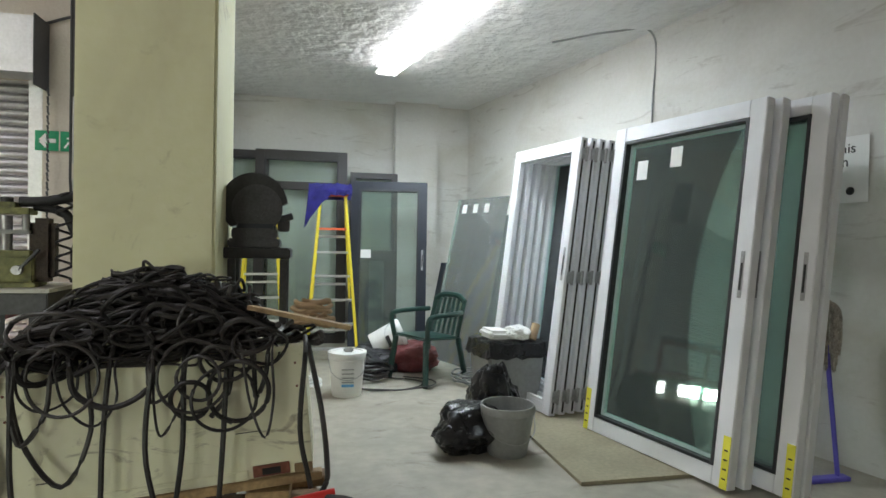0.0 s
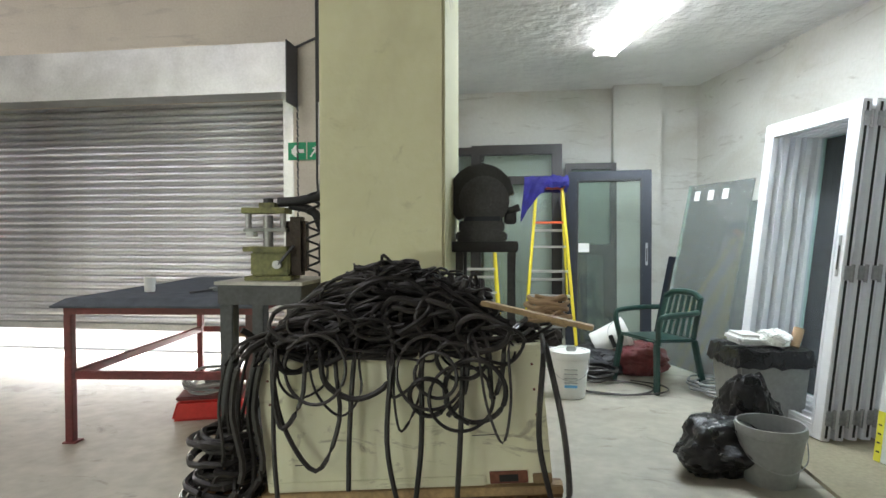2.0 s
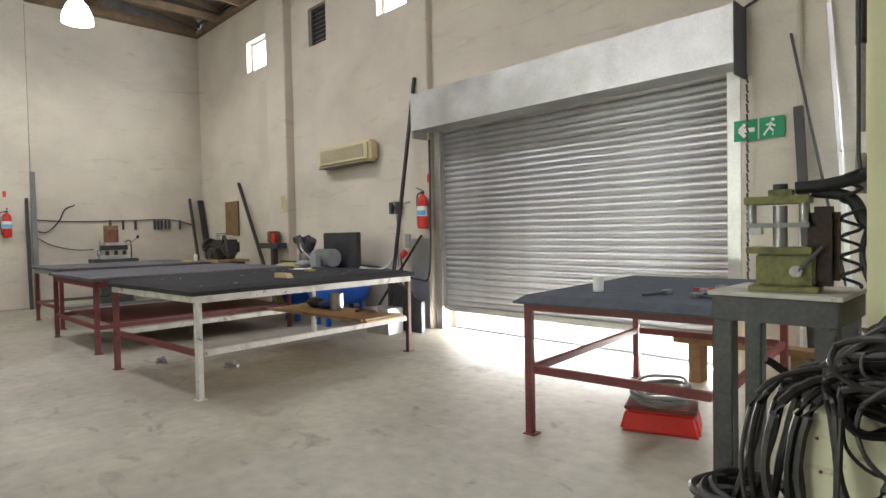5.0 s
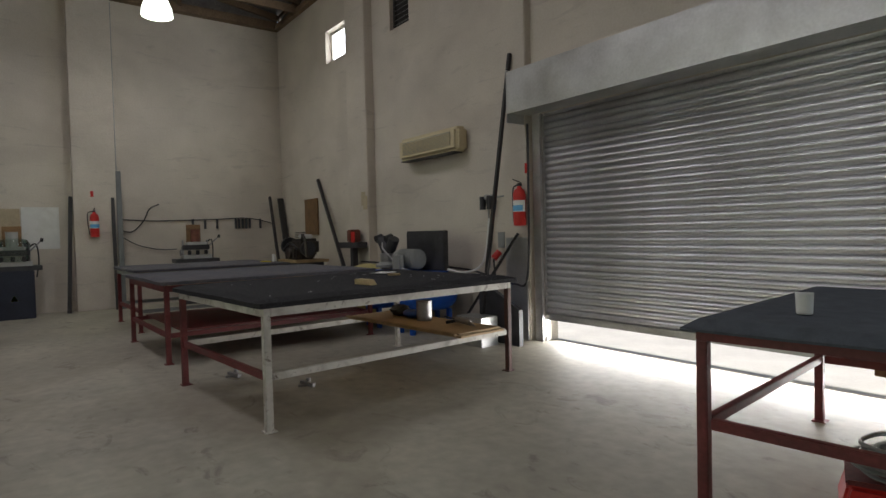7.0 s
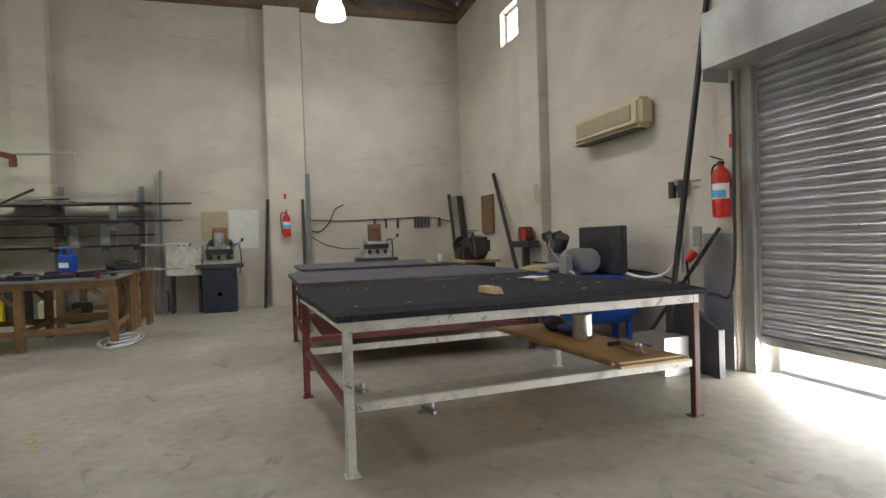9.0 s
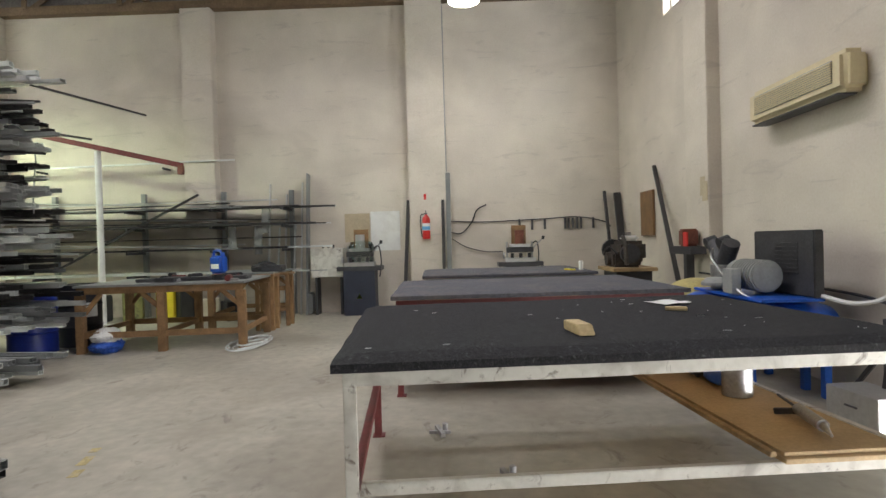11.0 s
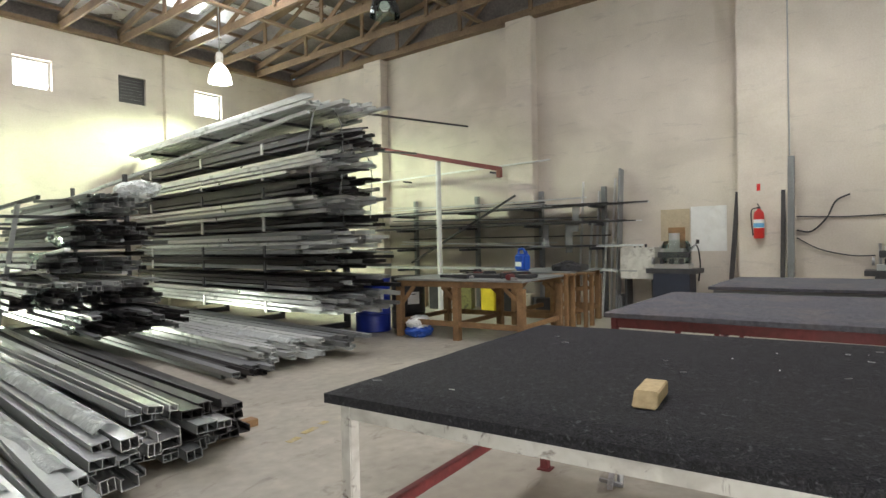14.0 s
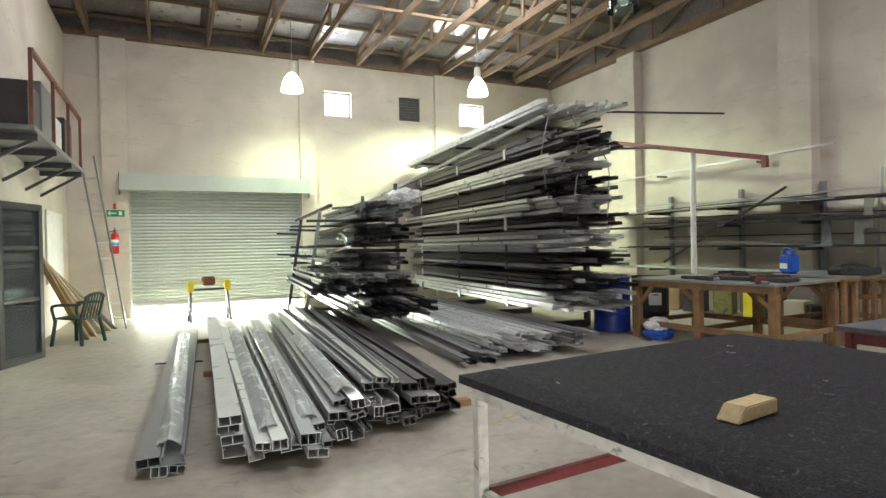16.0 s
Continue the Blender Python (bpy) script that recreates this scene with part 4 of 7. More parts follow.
boxpart("second_sheet", PLY, o, -0.85, 0.56, 0.4235, 0.90, 1.08, 0.44, bevel=0.002)
SH = 0.441
bm = bmesh.new()
lathe(bm, [(0.075, 0), (0.08, 0.005), (0.08, 0.19), (0.084, 0.195), (0.084, 0.2), (0.07, 0.2), (0.07, 0.19)], 24)
single("tin_can", bm, STEEL, "shiny bare tin can on the shelf board", "can", TW @ pose(0.05, 0.86, SH), smooth=True)
o = thing("caulking_gun", "grey sealant gun lying on the shelf board", "caulking gun", TW @ pose(0.62, 0.88, SH + 0.045, 0, 0, -14))
rodpart("barrel", STEEL, o, (-0.14, 0, 0), (0.12, 0, 0), 0.028)
rodpart("plunger", DARKSTEEL, o, (-0.4, 0, 0), (-0.14, 0, 0), 0.007)
barpart("handle", DARKSTEEL, o, (-0.14, 0, -0.01), (-0.2, -0.09, -0.03), 0.02, 0.03)
rodpart("nozzle", STEEL, o, (0.12, 0, 0), (0.2, 0, -0.02), 0.018, 0.006)
for x, y, c, s, lab, cat in ((-0.42, 0.9, BLACK, (0.13, 0.1, 0.06), "crumpled black glove on the shelf board", "glove"), (-0.18, 0.9, BLUEPL, (0.15, 0.09, 0.045), "blue plastic tool case on the shelf board", "tool case")):
    bm = bmesh.new()
    bmesh.ops.create_icosphere(bm, subdivisions=3, radius=1, matrix=pose(0, 0, s[2]) @ Matrix.Diagonal((*s, 1)))
    for v in bm.verts:
        v.co += Vector((1, 1, 0)) * 0.025 * noise.noise(v.co * 22) * (1 if c is BLACK else 0.2)
        v.co.z = max(0.0, v.co.z + 0.03 * noise.noise(v.co * 17 + Vector((3, 1, 2))) * (1 if c is BLACK else 0.3))
    single(cat.replace(" ", "_"), bm, c, lab, cat, TW @ pose(x, y, SH), smooth=True)
TZ = 0.86 + 0.018 + 0.037
o_m = pose(-5.255, 3.725, TZ, 0, 0, 8)
bm = bmesh.new()
vs = bx(bm, -0.11, -0.037, 0, 0.11, 0.037, 0.045)
for v in vs:
    if v.co.x > 0 and v.co.z > 0.02:
        v.co.x -= 0.045
soft(bm, 0.004)
single("wood_block", bm, PALEWOOD, "sawn pale wooden wedge block on the carpeted table", "wood block", o_m)
bm = bmesh.new()
bx(bm, -0.06, -0.025, 0, 0.06, 0.025, 0.02)
soft(bm, 0.003)
single("wood_offcut", bm, PALEWOOD, "small pale wooden offcut on the carpeted table", "wood block", pose(-5.95, 4.43, TZ, 0, 0, 70))
bm = bmesh.new()
g = bmesh.ops.create_grid(bm, x_segments=6, y_segments=6, size=0.1)["verts"]
for v in g:
    v.co.z = 0.012 + 0.012 * noise.noise(v.co * 9)
bmesh.ops.solidify(bm, geom=bm.faces, thickness=0.002)
single("paper_sheet", bm, PAPER, "creased white paper on the carpeted table", "paper", pose(-6.28, 4.5, TZ, 0, 0, 20))
for k in range(26):
    rnd = random.Random(k)
    bm = bmesh.new()
    x, y = rnd.uniform(-0.85, 0.85), rnd.uniform(-1.15, 1.15)
    bar(bm, (0, 0, 0.002), (rnd.uniform(0.01, 0.035), rnd.uniform(-0.03, 0.03), 0.005), 0.003, 0.002)
    single("metal_shaving", bm, ALU, "tiny bright metal shaving on the carpet", "shaving", TW @ pose(x, y, TZ + 0.002), group="metal shavings")

# red table by the shutter with blue-grey cloth
RT = pose(-1.95, 4.88, 0, 0, 0, 6)
work_table("cloth_work_table", RT, 1.2, 1.85, 0.88, REDPAINT, FELTBLUE, (BROWNLEG, REDPAINT, REDPAINT, REDPAINT), "red steel work table covered with blue-grey cloth", low=0.4, thick=0.012, over=0.05, drop=0.03)
RZ = 0.88 + 0.018 + 0.015
bm = bmesh.new()
lathe(bm, [(0.03, 0), (0.034, 0.004), (0.038, 0.1), (0.034, 0.1), (0.03, 0.012), (0.0, 0.01)], 18)
single("plastic_cup", bm, WHITEPL, "small white plastic cup on the cloth table", "cup", pose(-2.16, 4.33, RZ), smooth=True)
o = thing("red_tray", "red plastic tool tray on the floor under the table", "tray", pose(-1.86, 4.6, 0, 0, 0, 20))
bm = bmesh.new()
vs = bx(bm, -0.25, -0.17, 0, 0.25, 0.17, 0.14)
for v in vs:
    if v.co.z > 0.07:
        v.co.x *= 0.85
        v.co.y *= 0.85
soft(bm, 0.02, 3)
part("body", bm, REDBRIGHT, o, smooth=True)
boxpart("lid_rim", REDPAINT, o, -0.22, -0.15, 0.141, 0.22, 0.15, 0.165, bevel=0.008)


def coil(name, m, r, loops, wire, mat_, label, seed, squash=1.0, category="cable"):
    rnd = random.Random(seed)
    o = thing(name, label, category, m)
    for i in range(loops):
        a0, rr = rnd.uniform(0, 6.28), r * rnd.uniform(0.7, 1.15)
        cx, cy = rnd.uniform(-0.25, 0.25) * r, rnd.uniform(-0.25, 0.25) * r
        z = wire + i * wire * 1.3
        pts = [(cx + rr * math.cos(a0 + k * 0.7) * squash, cy + rr * math.sin(a0 + k * 0.7), z + rnd.uniform(0, 2.2) * wire) for k in range(9)]
        tubepart("loop", mat_, o, pts, wire, n=4)
    return o


coil("cable_coil", pose(-1.86, 4.6, 0.168), 0.17, 9, 0.011, ALUGREY, "tangled grey cable lying on the red tray", 3)
for x, y, c, s in ((-1.75, 4.35, DARKSTEEL, 0.16), (-1.55, 4.5, STEEL, 0.2), (-1.6, 4.75, REDBRIGHT, 0.1), (-1.45, 4.3, DARKSTEEL, 0.14), (-1.5, 4.85, STEEL, 0.22)):
    rnd = random.Random(int(abs(x * 100)))
    o = thing("hand_tool", "loose metal hand tool on the cloth table", "hand tool", pose(x, y, RZ, 0, 0, rnd.uniform(0, 180)), "hand tools on the table")
    barpart("shank", c, o, (-s, 0, 0.012), (s * 0.3, 0, 0.012), 0.018, 0.014)
    boxpart("head", STEEL, o, s * 0.3, -0.025, 0.003, s * 0.3 + 0.06, 0.025, 0.028)
# low bench near the shutter
o = thing("low_trestle", "low rough wooden trestle on the floor by the shutter", "trestle", pose(-1.75, 5.95, 0))
boxpart("plank", WOODBROWN, o, -0.6, -0.09, 0.33, 0.5, 0.09, 0.38)
for sx in (-0.42, 0.36):
    boxpart("leg", WOODBROWN, o, sx - 0.05, -0.08, 0, sx + 0.05, 0.08, 0.33)

# press on its dark bench


def drawn(c, f):
    """Scale by f about the point c."""
    return Matrix.Translation(c) @ Matrix.Diagonal((f, f, f, 1)) @ Matrix.Translation(-Vector(c))



o = thing("press_bench", "dark steel bench with a pale top plate", "bench", pose(-0.73, 3.2, 0))
boxpart("top_plate", WHITEPAINT, o, -0.2, -0.2, 1.085, 0.2, 0.2, 1.1, bevel=0.002)
boxpart("apron", DARKSTEEL, o, -0.19, -0.19, 1.0, 0.19, 0.19, 1.083)
for sx, sy in ((-0.155, -0.15), (0.15, -0.15), (-0.155, 0.15), (0.15, 0.15)):
    boxpart("leg", DARKSTEEL, o, sx - 0.03, sy - 0.03, 0, sx + 0.03, sy + 0.03, 1.0)
o = thing("punch_press", "olive green pneumatic punch press with a steel ram", "press", pose(-0.72, 3.13, 1.101, 0, 0, 8) @ Matrix.Diagonal((0.64, 0.64, 0.64, 1)))
boxpart("base", OLIVE, o, -0.16, -0.12, 0, 0.16, 0.14, 0.03)
bm = bmesh.new()
vs = bx(bm, -0.13, -0.08, 0.03, 0.14, 0.1, 0.2)
soft(bm, 0.012)
part("bed", bm, OLIVE, o)
boxpart("bed_plate", OLIVE, o, -0.17, -0.12, 0.2, 0.13, 0.1, 0.232)
rodpart("column", STEEL, o, (-0.02, -0.03, 0.232), (-0.02, -0.03, 0.45), 0.035)
rodpart("ram", DARKSTEEL, o, (-0.02, -0.03, 0.24), (-0.02, -0.03, 0.32), 0.028)
boxpart("middle_plate", GREYPL, o, -0.17, -0.1, 0.335, 0.12, 0.06, 0.36)
boxpart("tool_holder", STEEL, o, -0.16, -0.09, 0.3, -0.1, 0.0, 0.335)
boxpart("top_plate", OLIVE, o, -0.18, -0.11, 0.46, 0.12, 0.08, 0.5)
boxpart("cap", OLIVE, o, -0.07, -0.08, 0.5, 0.04, 0.05, 0.535)
rodpart("cap_bolt", DARKSTEEL, o, (-0.02, -0.02, 0.535), (-0.02, -0.02, 0.565), 0.035)
for sx in (-0.15, 0.09):
    rodpart("side_guide", STEEL, o, (sx, -0.05, 0.36), (sx, -0.05, 0.46), 0.022)
boxpart("gear_case", mat("oily_brown_iron", (0.045, 0.03, 0.022), 0.5, 0.3, 0.3, 9, 40, 0.3), o, 0.1, -0.05, 0.03, 0.24, 0.1, 0.44, bevel=0.03)
rodpart("clamp_knob", STEEL, o, (0.06, -0.085, 0.11), (0.06, -0.12, 0.11), 0.03)
barpart("clamp_lever", DARKSTEEL, o, (0.06, -0.11, 0.1), (0.18, -0.12, 0.24), 0.018, 0.018)
tubepart("pull_handle", BLACK, o, [(0.05, -0.02, 0.54), (0.2, -0.02, 0.55), (0.36, 0, 0.6), (0.44, 0.02, 0.7), (0.46, 0.02, 0.74)], 0.033, "thick black rubber handle", seg=10)
tubepart("thick_hose", BLACK, o, [(0.12, 0.0, 0.52), (0.28, 0.02, 0.48), (0.34, 0.03, 0.36), (0.4, 0.02, 0.3)], 0.03, "thick black hose", seg=10)
tubepart("hose_drop", BLACK, o, [(0.36, 0.05, 0.36), (0.33, 0.02, 0.2), (0.36, 0, 0.06), (0.42, -0.05, -0.05)], 0.014)
bm = bmesh.new()
pts = []
for i in range(90):
    a = i * 0.42
    pts.append((-0.54 + 0.028 * math.cos(a), 3.16 + 0.028 * math.sin(a), 1.12 + i * 0.0042))
tube(bm, pts + [(-0.52, 3.16, 1.55), (-0.52, 3.16, 2.0), (-0.52, 3.16, 3.0)], 0.006)
single("coiled_air_hose", bm, BLACK, "black coiled air hose hanging beside the column", "hose", smooth=True)
bm = bmesh.new()
tube(bm, curve_pts([(-0.52, 3.2, 3.6), (-0.52, 3.2, 2.6), (-0.52, 3.2, 1.9)], 3), 0.016)
single("drop_pipe", bm, BLACK, "black pipe running down the column", "pipe", smooth=True)
bm = bmesh.new()
rod(bm, (-0.52, 3.2, 1.42), (-0.52, 3.2, 1.55), 0.016)
rod(bm, (-0.52, 3.2, 1.62), (-0.52, 3.2, 1.9), 0.012)
single("hose_coupling", bm, STEEL, "steel hose coupling hanging by the column", "coupling", smooth=True)

# ---- crate with a heap of cables ----
KC = drawn((0.43, 0.6, 1.31), 0.77)
CR = KC @ pose(-0.125, 3.22, 0.12, 0, -5.5, 0) @ Matrix.Diagonal((1.04, 1, 1, 1))
o = thing("plywood_crate", "cream painted plywood crate tilted on a timber base", "crate", CR)
front = boxpart("front_panel", CREAMBOX, o, -0.64, 0, 0.04, 0.62, 0.02, 0.62, bevel=0.004)
boxpart("back_panel", CREAMBOX, o, -0.64, 0.48, 0.04, 0.62, 0.5, 0.62)
for sx in (-0.64, 0.6):
    boxpart("side_panel", CREAMBOX, o, sx, 0.021, 0.04, sx + 0.02, 0.479, 0.62)
boxpart("lid", CREAMBOX, o, -0.65, -0.01, 0.621, 0.63, 0.51, 0.645)
boxpart("bottom_rail", WOOD, o, -0.66, -0.03, 0.0, 0.66, 0.03, 0.038)
boxpart("hinge_plate", RUST, front, 0.36, -0.008, 0.045, 0.52, -0.001, 0.1, bevel=0.002)
boxpart("hinge_slot", INK, front, 0.4, -0.011, 0.055, 0.48, -0.0085, 0.085, bevel=0)
boxpart("bottom_batten", CREAMBOX, front, -0.63, -0.014, 0.042, 0.34, -0.001, 0.085, bevel=0.003)
boxpart("end_batten", WOOD, front, 0.54, -0.014, 0.042, 0.62, -0.001, 0.085, bevel=0.003)
boxpart("crack", INK, front, 0.3, -0.003, 0.26, 0.4, -0.001, 0.263, bevel=0)
boxpart("crack", INK, front, -0.5, -0.003, 0.16, -0.46, -0.001, 0.164, bevel=0)
for sx in (-0.62, 0.55):
    for k in range(5):
        rodpart("nail", RUST, front, (sx + 0.03, -0.004, 0.12 + k * 0.11), (sx + 0.03, 0.001, 0.12 + k * 0.11), 0.006, seg=6)
o = thing("timber_base", "worn timber pallet base under the crate", "pallet", pose(-0.03, 2.8, 0))
for sx in (-0.62, -0.1, 0.42):
    for sy in (-0.2, 0.16):
        boxpart("block", WOODBROWN, o, sx, sy, 0, sx + 0.12, sy + 0.1, 0.26)
for y in (-0.25, -0.04, 0.17):
    boxpart("runner", WOODBROWN, o, -0.85, y, 0.26, 0.58, y + 0.1, 0.3)
for k in range(3):
    boxpart("wedge", WOOD, o, -0.35 + k * 0.32, -0.2, 0.3, -0.2 + k * 0.32, 0.25, 0.35 + k * 0.028)
o = thing("steel_level", "red handled steel bar lying before the crate", "hand tool", KC @ pose(0.2, 3.06, 0.09, 0, -7, 6))
barpart("bar", STEEL, o, (-0.8, 0, 0.01), (0.2, 0, 0.01), 0.03, 0.012)
rodpart("grip", REDBRIGHT, o, (0.2, 0, 0.015), (0.42, 0, 0.015), 0.02)
rodpart("support_block", WOODBROWN, o, (-0.1, 0.02, -0.085), (-0.1, 0.02, 0.0), 0.03)

o = thing("cable_heap", "big tangled heap of black rubber cables and hoses", "cables", KC @ pose(-0.16, 3.4, 0.72))
rnd = random.Random(21)
for i in range(125):
    ex, ey = rnd.uniform(0.06, 0.42), rnd.uniform(0.05, 0.16)
    cx = rnd.uniform(-0.5, 0.34)
    lift = rnd.random() ** 0.8
    a0, turn = rnd.uniform(0, 6.28), rnd.choice((-1, 1))
    tip = rnd.uniform(-0.22, 0.22)
    pts = []
    for k in range(rnd.randint(6, 10)):
        a = a0 + turn * k * rnd.uniform(0.5, 1.05)
        x = cx + ex * math.cos(a) + rnd.uniform(-0.04, 0.04)
        dome = max(0.05, 1 - (x + 0.08) ** 2 / 0.42)
        y = (ey * math.sin(a) - 0.06) * (1.25 - 0.6 * lift) + rnd.uniform(-0.03, 0.03)
        z = 0.03 + 0.1 * (x + 0.1) * (x > 0) + lift * 0.38 * dome + tip * (x - cx) * 0.5 + rnd.uniform(-0.035, 0.05) - 0.25 * max(0, -y - 0.14)
        pts.append((x, y, max(0.02, z)))
    tubepart("cable", RUBBER, o, pts, rnd.choice((0.006, 0.008, 0.010, 0.012, 0.016)), n=5)
for i in range(26):
    cx, r = rnd.uniform(-0.55, 0.45), rnd.uniform(0.05, 0.12)
    y = -0.2 - rnd.uniform(0, 0.08)
    cz = 0.1 + 0.12 * max(0, 1 - abs(cx + 0.05) / 0.5) + rnd.uniform(-0.12, 0.06)
    w = rnd.uniform(0.7, 1.7)
    pts = [(cx + w * r * math.cos(k * 0.8 + i), y + 0.035 * math.sin(k * 1.3 + i), cz + r * math.sin(k * 0.8 + i) * rnd.uniform(0.6, 1.1)) for k in range(9)]
    tubepart("knotted_loop", RUBBER, o, pts, rnd.choice((0.006, 0.008, 0.010, 0.013)), n=4)
for i in range(9):
    w = rnd.uniform(0.06, 0.34)
    x0 = rnd.uniform(-0.6, 0.5 - w)
    dep = rnd.choice((rnd.uniform(0.1, 0.22), rnd.uniform(0.15, 0.32), rnd.uniform(0.25, 0.48)))
    y = -0.23 - rnd.uniform(0.0, 0.07)
    z0 = 0.03 + 0.08 * x0
    sk = rnd.uniform(-0.08, 0.08)
    pts = [(x0 - 0.1, 0.02, z0 + 0.1), (x0, y + 0.02, z0 + 0.06), (x0 + 0.02 + sk * 0.5, y, z0 - dep * 0.55), (x0 + w * 0.5 + sk, y - 0.015, z0 - dep), (x0 + w + sk * 0.5, y, z0 - dep * 0.5), (x0 + w + 0.02, y + 0.03, z0 + 0.07), (x0 + w + 0.1, 0.05, z0 + 0.12)]
    tubepart("hanging_loop", RUBBER, o, pts, rnd.choice((0.006, 0.008, 0.011, 0.014)), n=5)
for x, d in ((-0.55, 0.62), (-0.2, 0.55), (0.1, 0.62), (0.28, 0.58), (0.3, 0.2), (0.62, 0.55), (-0.02, 0.63)):
    y = -0.26 - rnd.uniform(0, 0.05)
    tubepart("hanging_end", RUBBER, o, [(x, 0.0, 0.14), (x + 0.01, y + 0.03, 0.07), (x + rnd.uniform(-0.02, 0.02), y, -d * 0.5), (x + rnd.uniform(-0.1, 0.05), y, -d)], 0.012, n=5)
for i in range(16):
    x = -0.78 + rnd.uniform(-0.08, 0.14)
    y = rnd.uniform(-0.26, 0.1)
    tubepart("side_cable", RUBBER, o, [(x + 0.35, 0, 0.14), (x + 0.08, y, 0.06), (x, y - 0.03, -0.2), (x + rnd.uniform(-0.1, 0.06), y - 0.03, -0.5), (x + rnd.uniform(-0.28, 0.1), y - rnd.uniform(0, 0.15), -0.7)], rnd.choice((0.009, 0.013, 0.016)), n=5)
for i in range(20):
    a0 = rnd.uniform(0, 6)
    ox, tilt, rr = rnd.uniform(-0.2, 0.3), rnd.uniform(-0.5, 0.9), rnd.uniform(0.07, 0.14)
    base = 0.36 - 0.3 * max(0, ox - 0.02)
    pts = []
    for k in range(9):
        a = a0 + k * 0.75
        pts.append((ox + rr * math.cos(a) * rnd.uniform(0.7, 1.15), -0.03 + 0.08 * math.sin(a), base + 0.011 * (i % 6) + tilt * 0.06 * math.sin(a + i) + rnd.uniform(-0.03, 0.04)))
    tubepart("top_coil", RUBBER, o, pts, rnd.choice((0.006, 0.008, 0.010)), n=5)
for i in range(6):
    r, cx, cz = rnd.uniform(0.07, 0.15), rnd.uniform(-0.45, 0.42), rnd.uniform(-0.12, 0.05)
    y = -0.27 - rnd.uniform(0, 0.05)
    tubepart("round_loop", RUBBER, o, [(cx + r * math.cos(a * 0.62 + i), y + 0.02 * math.sin(a * 0.9), cz + r * 1.05 * math.sin(a * 0.62 + i)) for a in range(12)], rnd.choice((0.008, 0.011, 0.014)), n=4)
coil("floor_cable", pose(-0.72, 2.72, 0.3), 0.13, 16, 0.012, RUBBER, "loops of black cable on the base by the crate", 8)
coil("blue_cable", pose(-0.8, 2.95, 0.3), 0.1, 7, 0.009, BLUECLOTH, "thin blue cable curled on the pallet", 9)
coil("rope_coil", KC @ pose(0.5, 3.5, 0.86), 0.1, 8, 0.012, CARD, "brown rope coiled at the end of the crate", 10)
bm = bmesh.new()
bar(bm, (0.2, 3.3, 0.99), (0.68, 3.2, 0.9), 0.05, 0.022)
soft(bm, 0.003)
single("wood_lath", bm, WOOD, "short pale wooden lath lying on the cables", "lath", KC)
bm = bmesh.new()
tube(bm, curve_pts([(0.48, 3.25, 0.82), (0.55, 3.18, 0.5), (0.58, 3.16, 0.22), (0.56, 3.1, 0.15), (0.7, 3.02, 0.14), (0.82, 2.9, 0.0), (0.86, 2.7, -0.38)], 8), 0.013)
single("trailing_cable", bm, RUBBER, "black cable trailing from crate to floor", "cable", KC, smooth=True)

# ---- storage bay: stored windows, doors and clutter ----


def glazed_leaf(name, m, w, h, depth, bar_w, frame_mat, glass_mat, label, group="", stickers=0, handle=True, tape=False, category="window", seal=None):
    """An upright framed pane, w along x, leaning by its pose."""
    o = thing(name, label, category, m, group)
    for sx in (0, w - bar_w):
        stile = boxpart("stile", frame_mat, o, sx, 0, 0, sx + bar_w, depth, h, bevel=0.005)
    for z in (0, h - bar_w):
        boxpart("rail", frame_mat, o, bar_w, 0.001, z, w - bar_w, depth - 0.001, z + bar_w, bevel=0.005)
    for sx in (bar_w, w - bar_w - 0.018):
        boxpart("gasket", seal or BLACK, o, sx, -0.001, bar_w, sx + 0.018, depth * 0.6, h - bar_w, bevel=0)
    for z in (bar_w, h - bar_w - 0.018):
        boxpart("gasket", seal or BLACK, o, bar_w + 0.018, -0.001, z, w - bar_w - 0.018, depth * 0.6, z + 0.018, bevel=0)
    if glass_mat:
        p = boxpart("pane", glass_mat, o, bar_w + 0.004, depth * 0.45, bar_w + 0.004, w - bar_w - 0.004, depth * 0.45 + 0.008, h - bar_w - 0.004, bevel=0)
        p.visible_shadow = False
    for k in range(stickers):
        x = bar_w + 0.12 + k * 0.28
        boxpart("sticker", PAPER, p, x, depth * 0.45 - 0.003, h - bar_w - 0.28 + k * 0.06, x + 0.09, depth * 0.45 - 0.001, h - bar_w - 0.15 + k * 0.06, bevel=0, label="white paper sticker")
    if handle:
        boxpart("lock_plate", STEEL, stile, w - bar_w * 0.5 - 0.012, -0.004, h * 0.48, w - bar_w * 0.5 + 0.012, -0.001, h * 0.6, bevel=0.001)
        boxpart("keyhole", INK, stile, w - bar_w * 0.5 - 0.006, -0.006, h * 0.5, w - bar_w * 0.5 + 0.006, -0.0045, h * 0.57, bevel=0)
    if tape:
        for sx in (0.004, w - 0.05):
            boxpart("yellow_label", YELLOWTAPE, o, sx, -0.003, 0.0, sx + 0.045, -0.001, 0.28, bevel=0, label="yellow marked label")
            for k in range(4):
                boxpart("mark", INK, o, sx + 0.012, -0.005, 0.05 + k * 0.05, sx + 0.034, -0.0035, 0.058 + k * 0.05, bevel=0)
    return o


def lean_pose(p, q, lean, z=0.0):
    """Local x runs from p to q, front faces left of it reversed; leans back by degrees."""
    rz = math.degrees(math.atan2(q[1] - p[1], q[0] - p[0]))
    return pose(p[0], p[1], z, 0, 0, rz) @ pose(0, 0, 0, -lean)


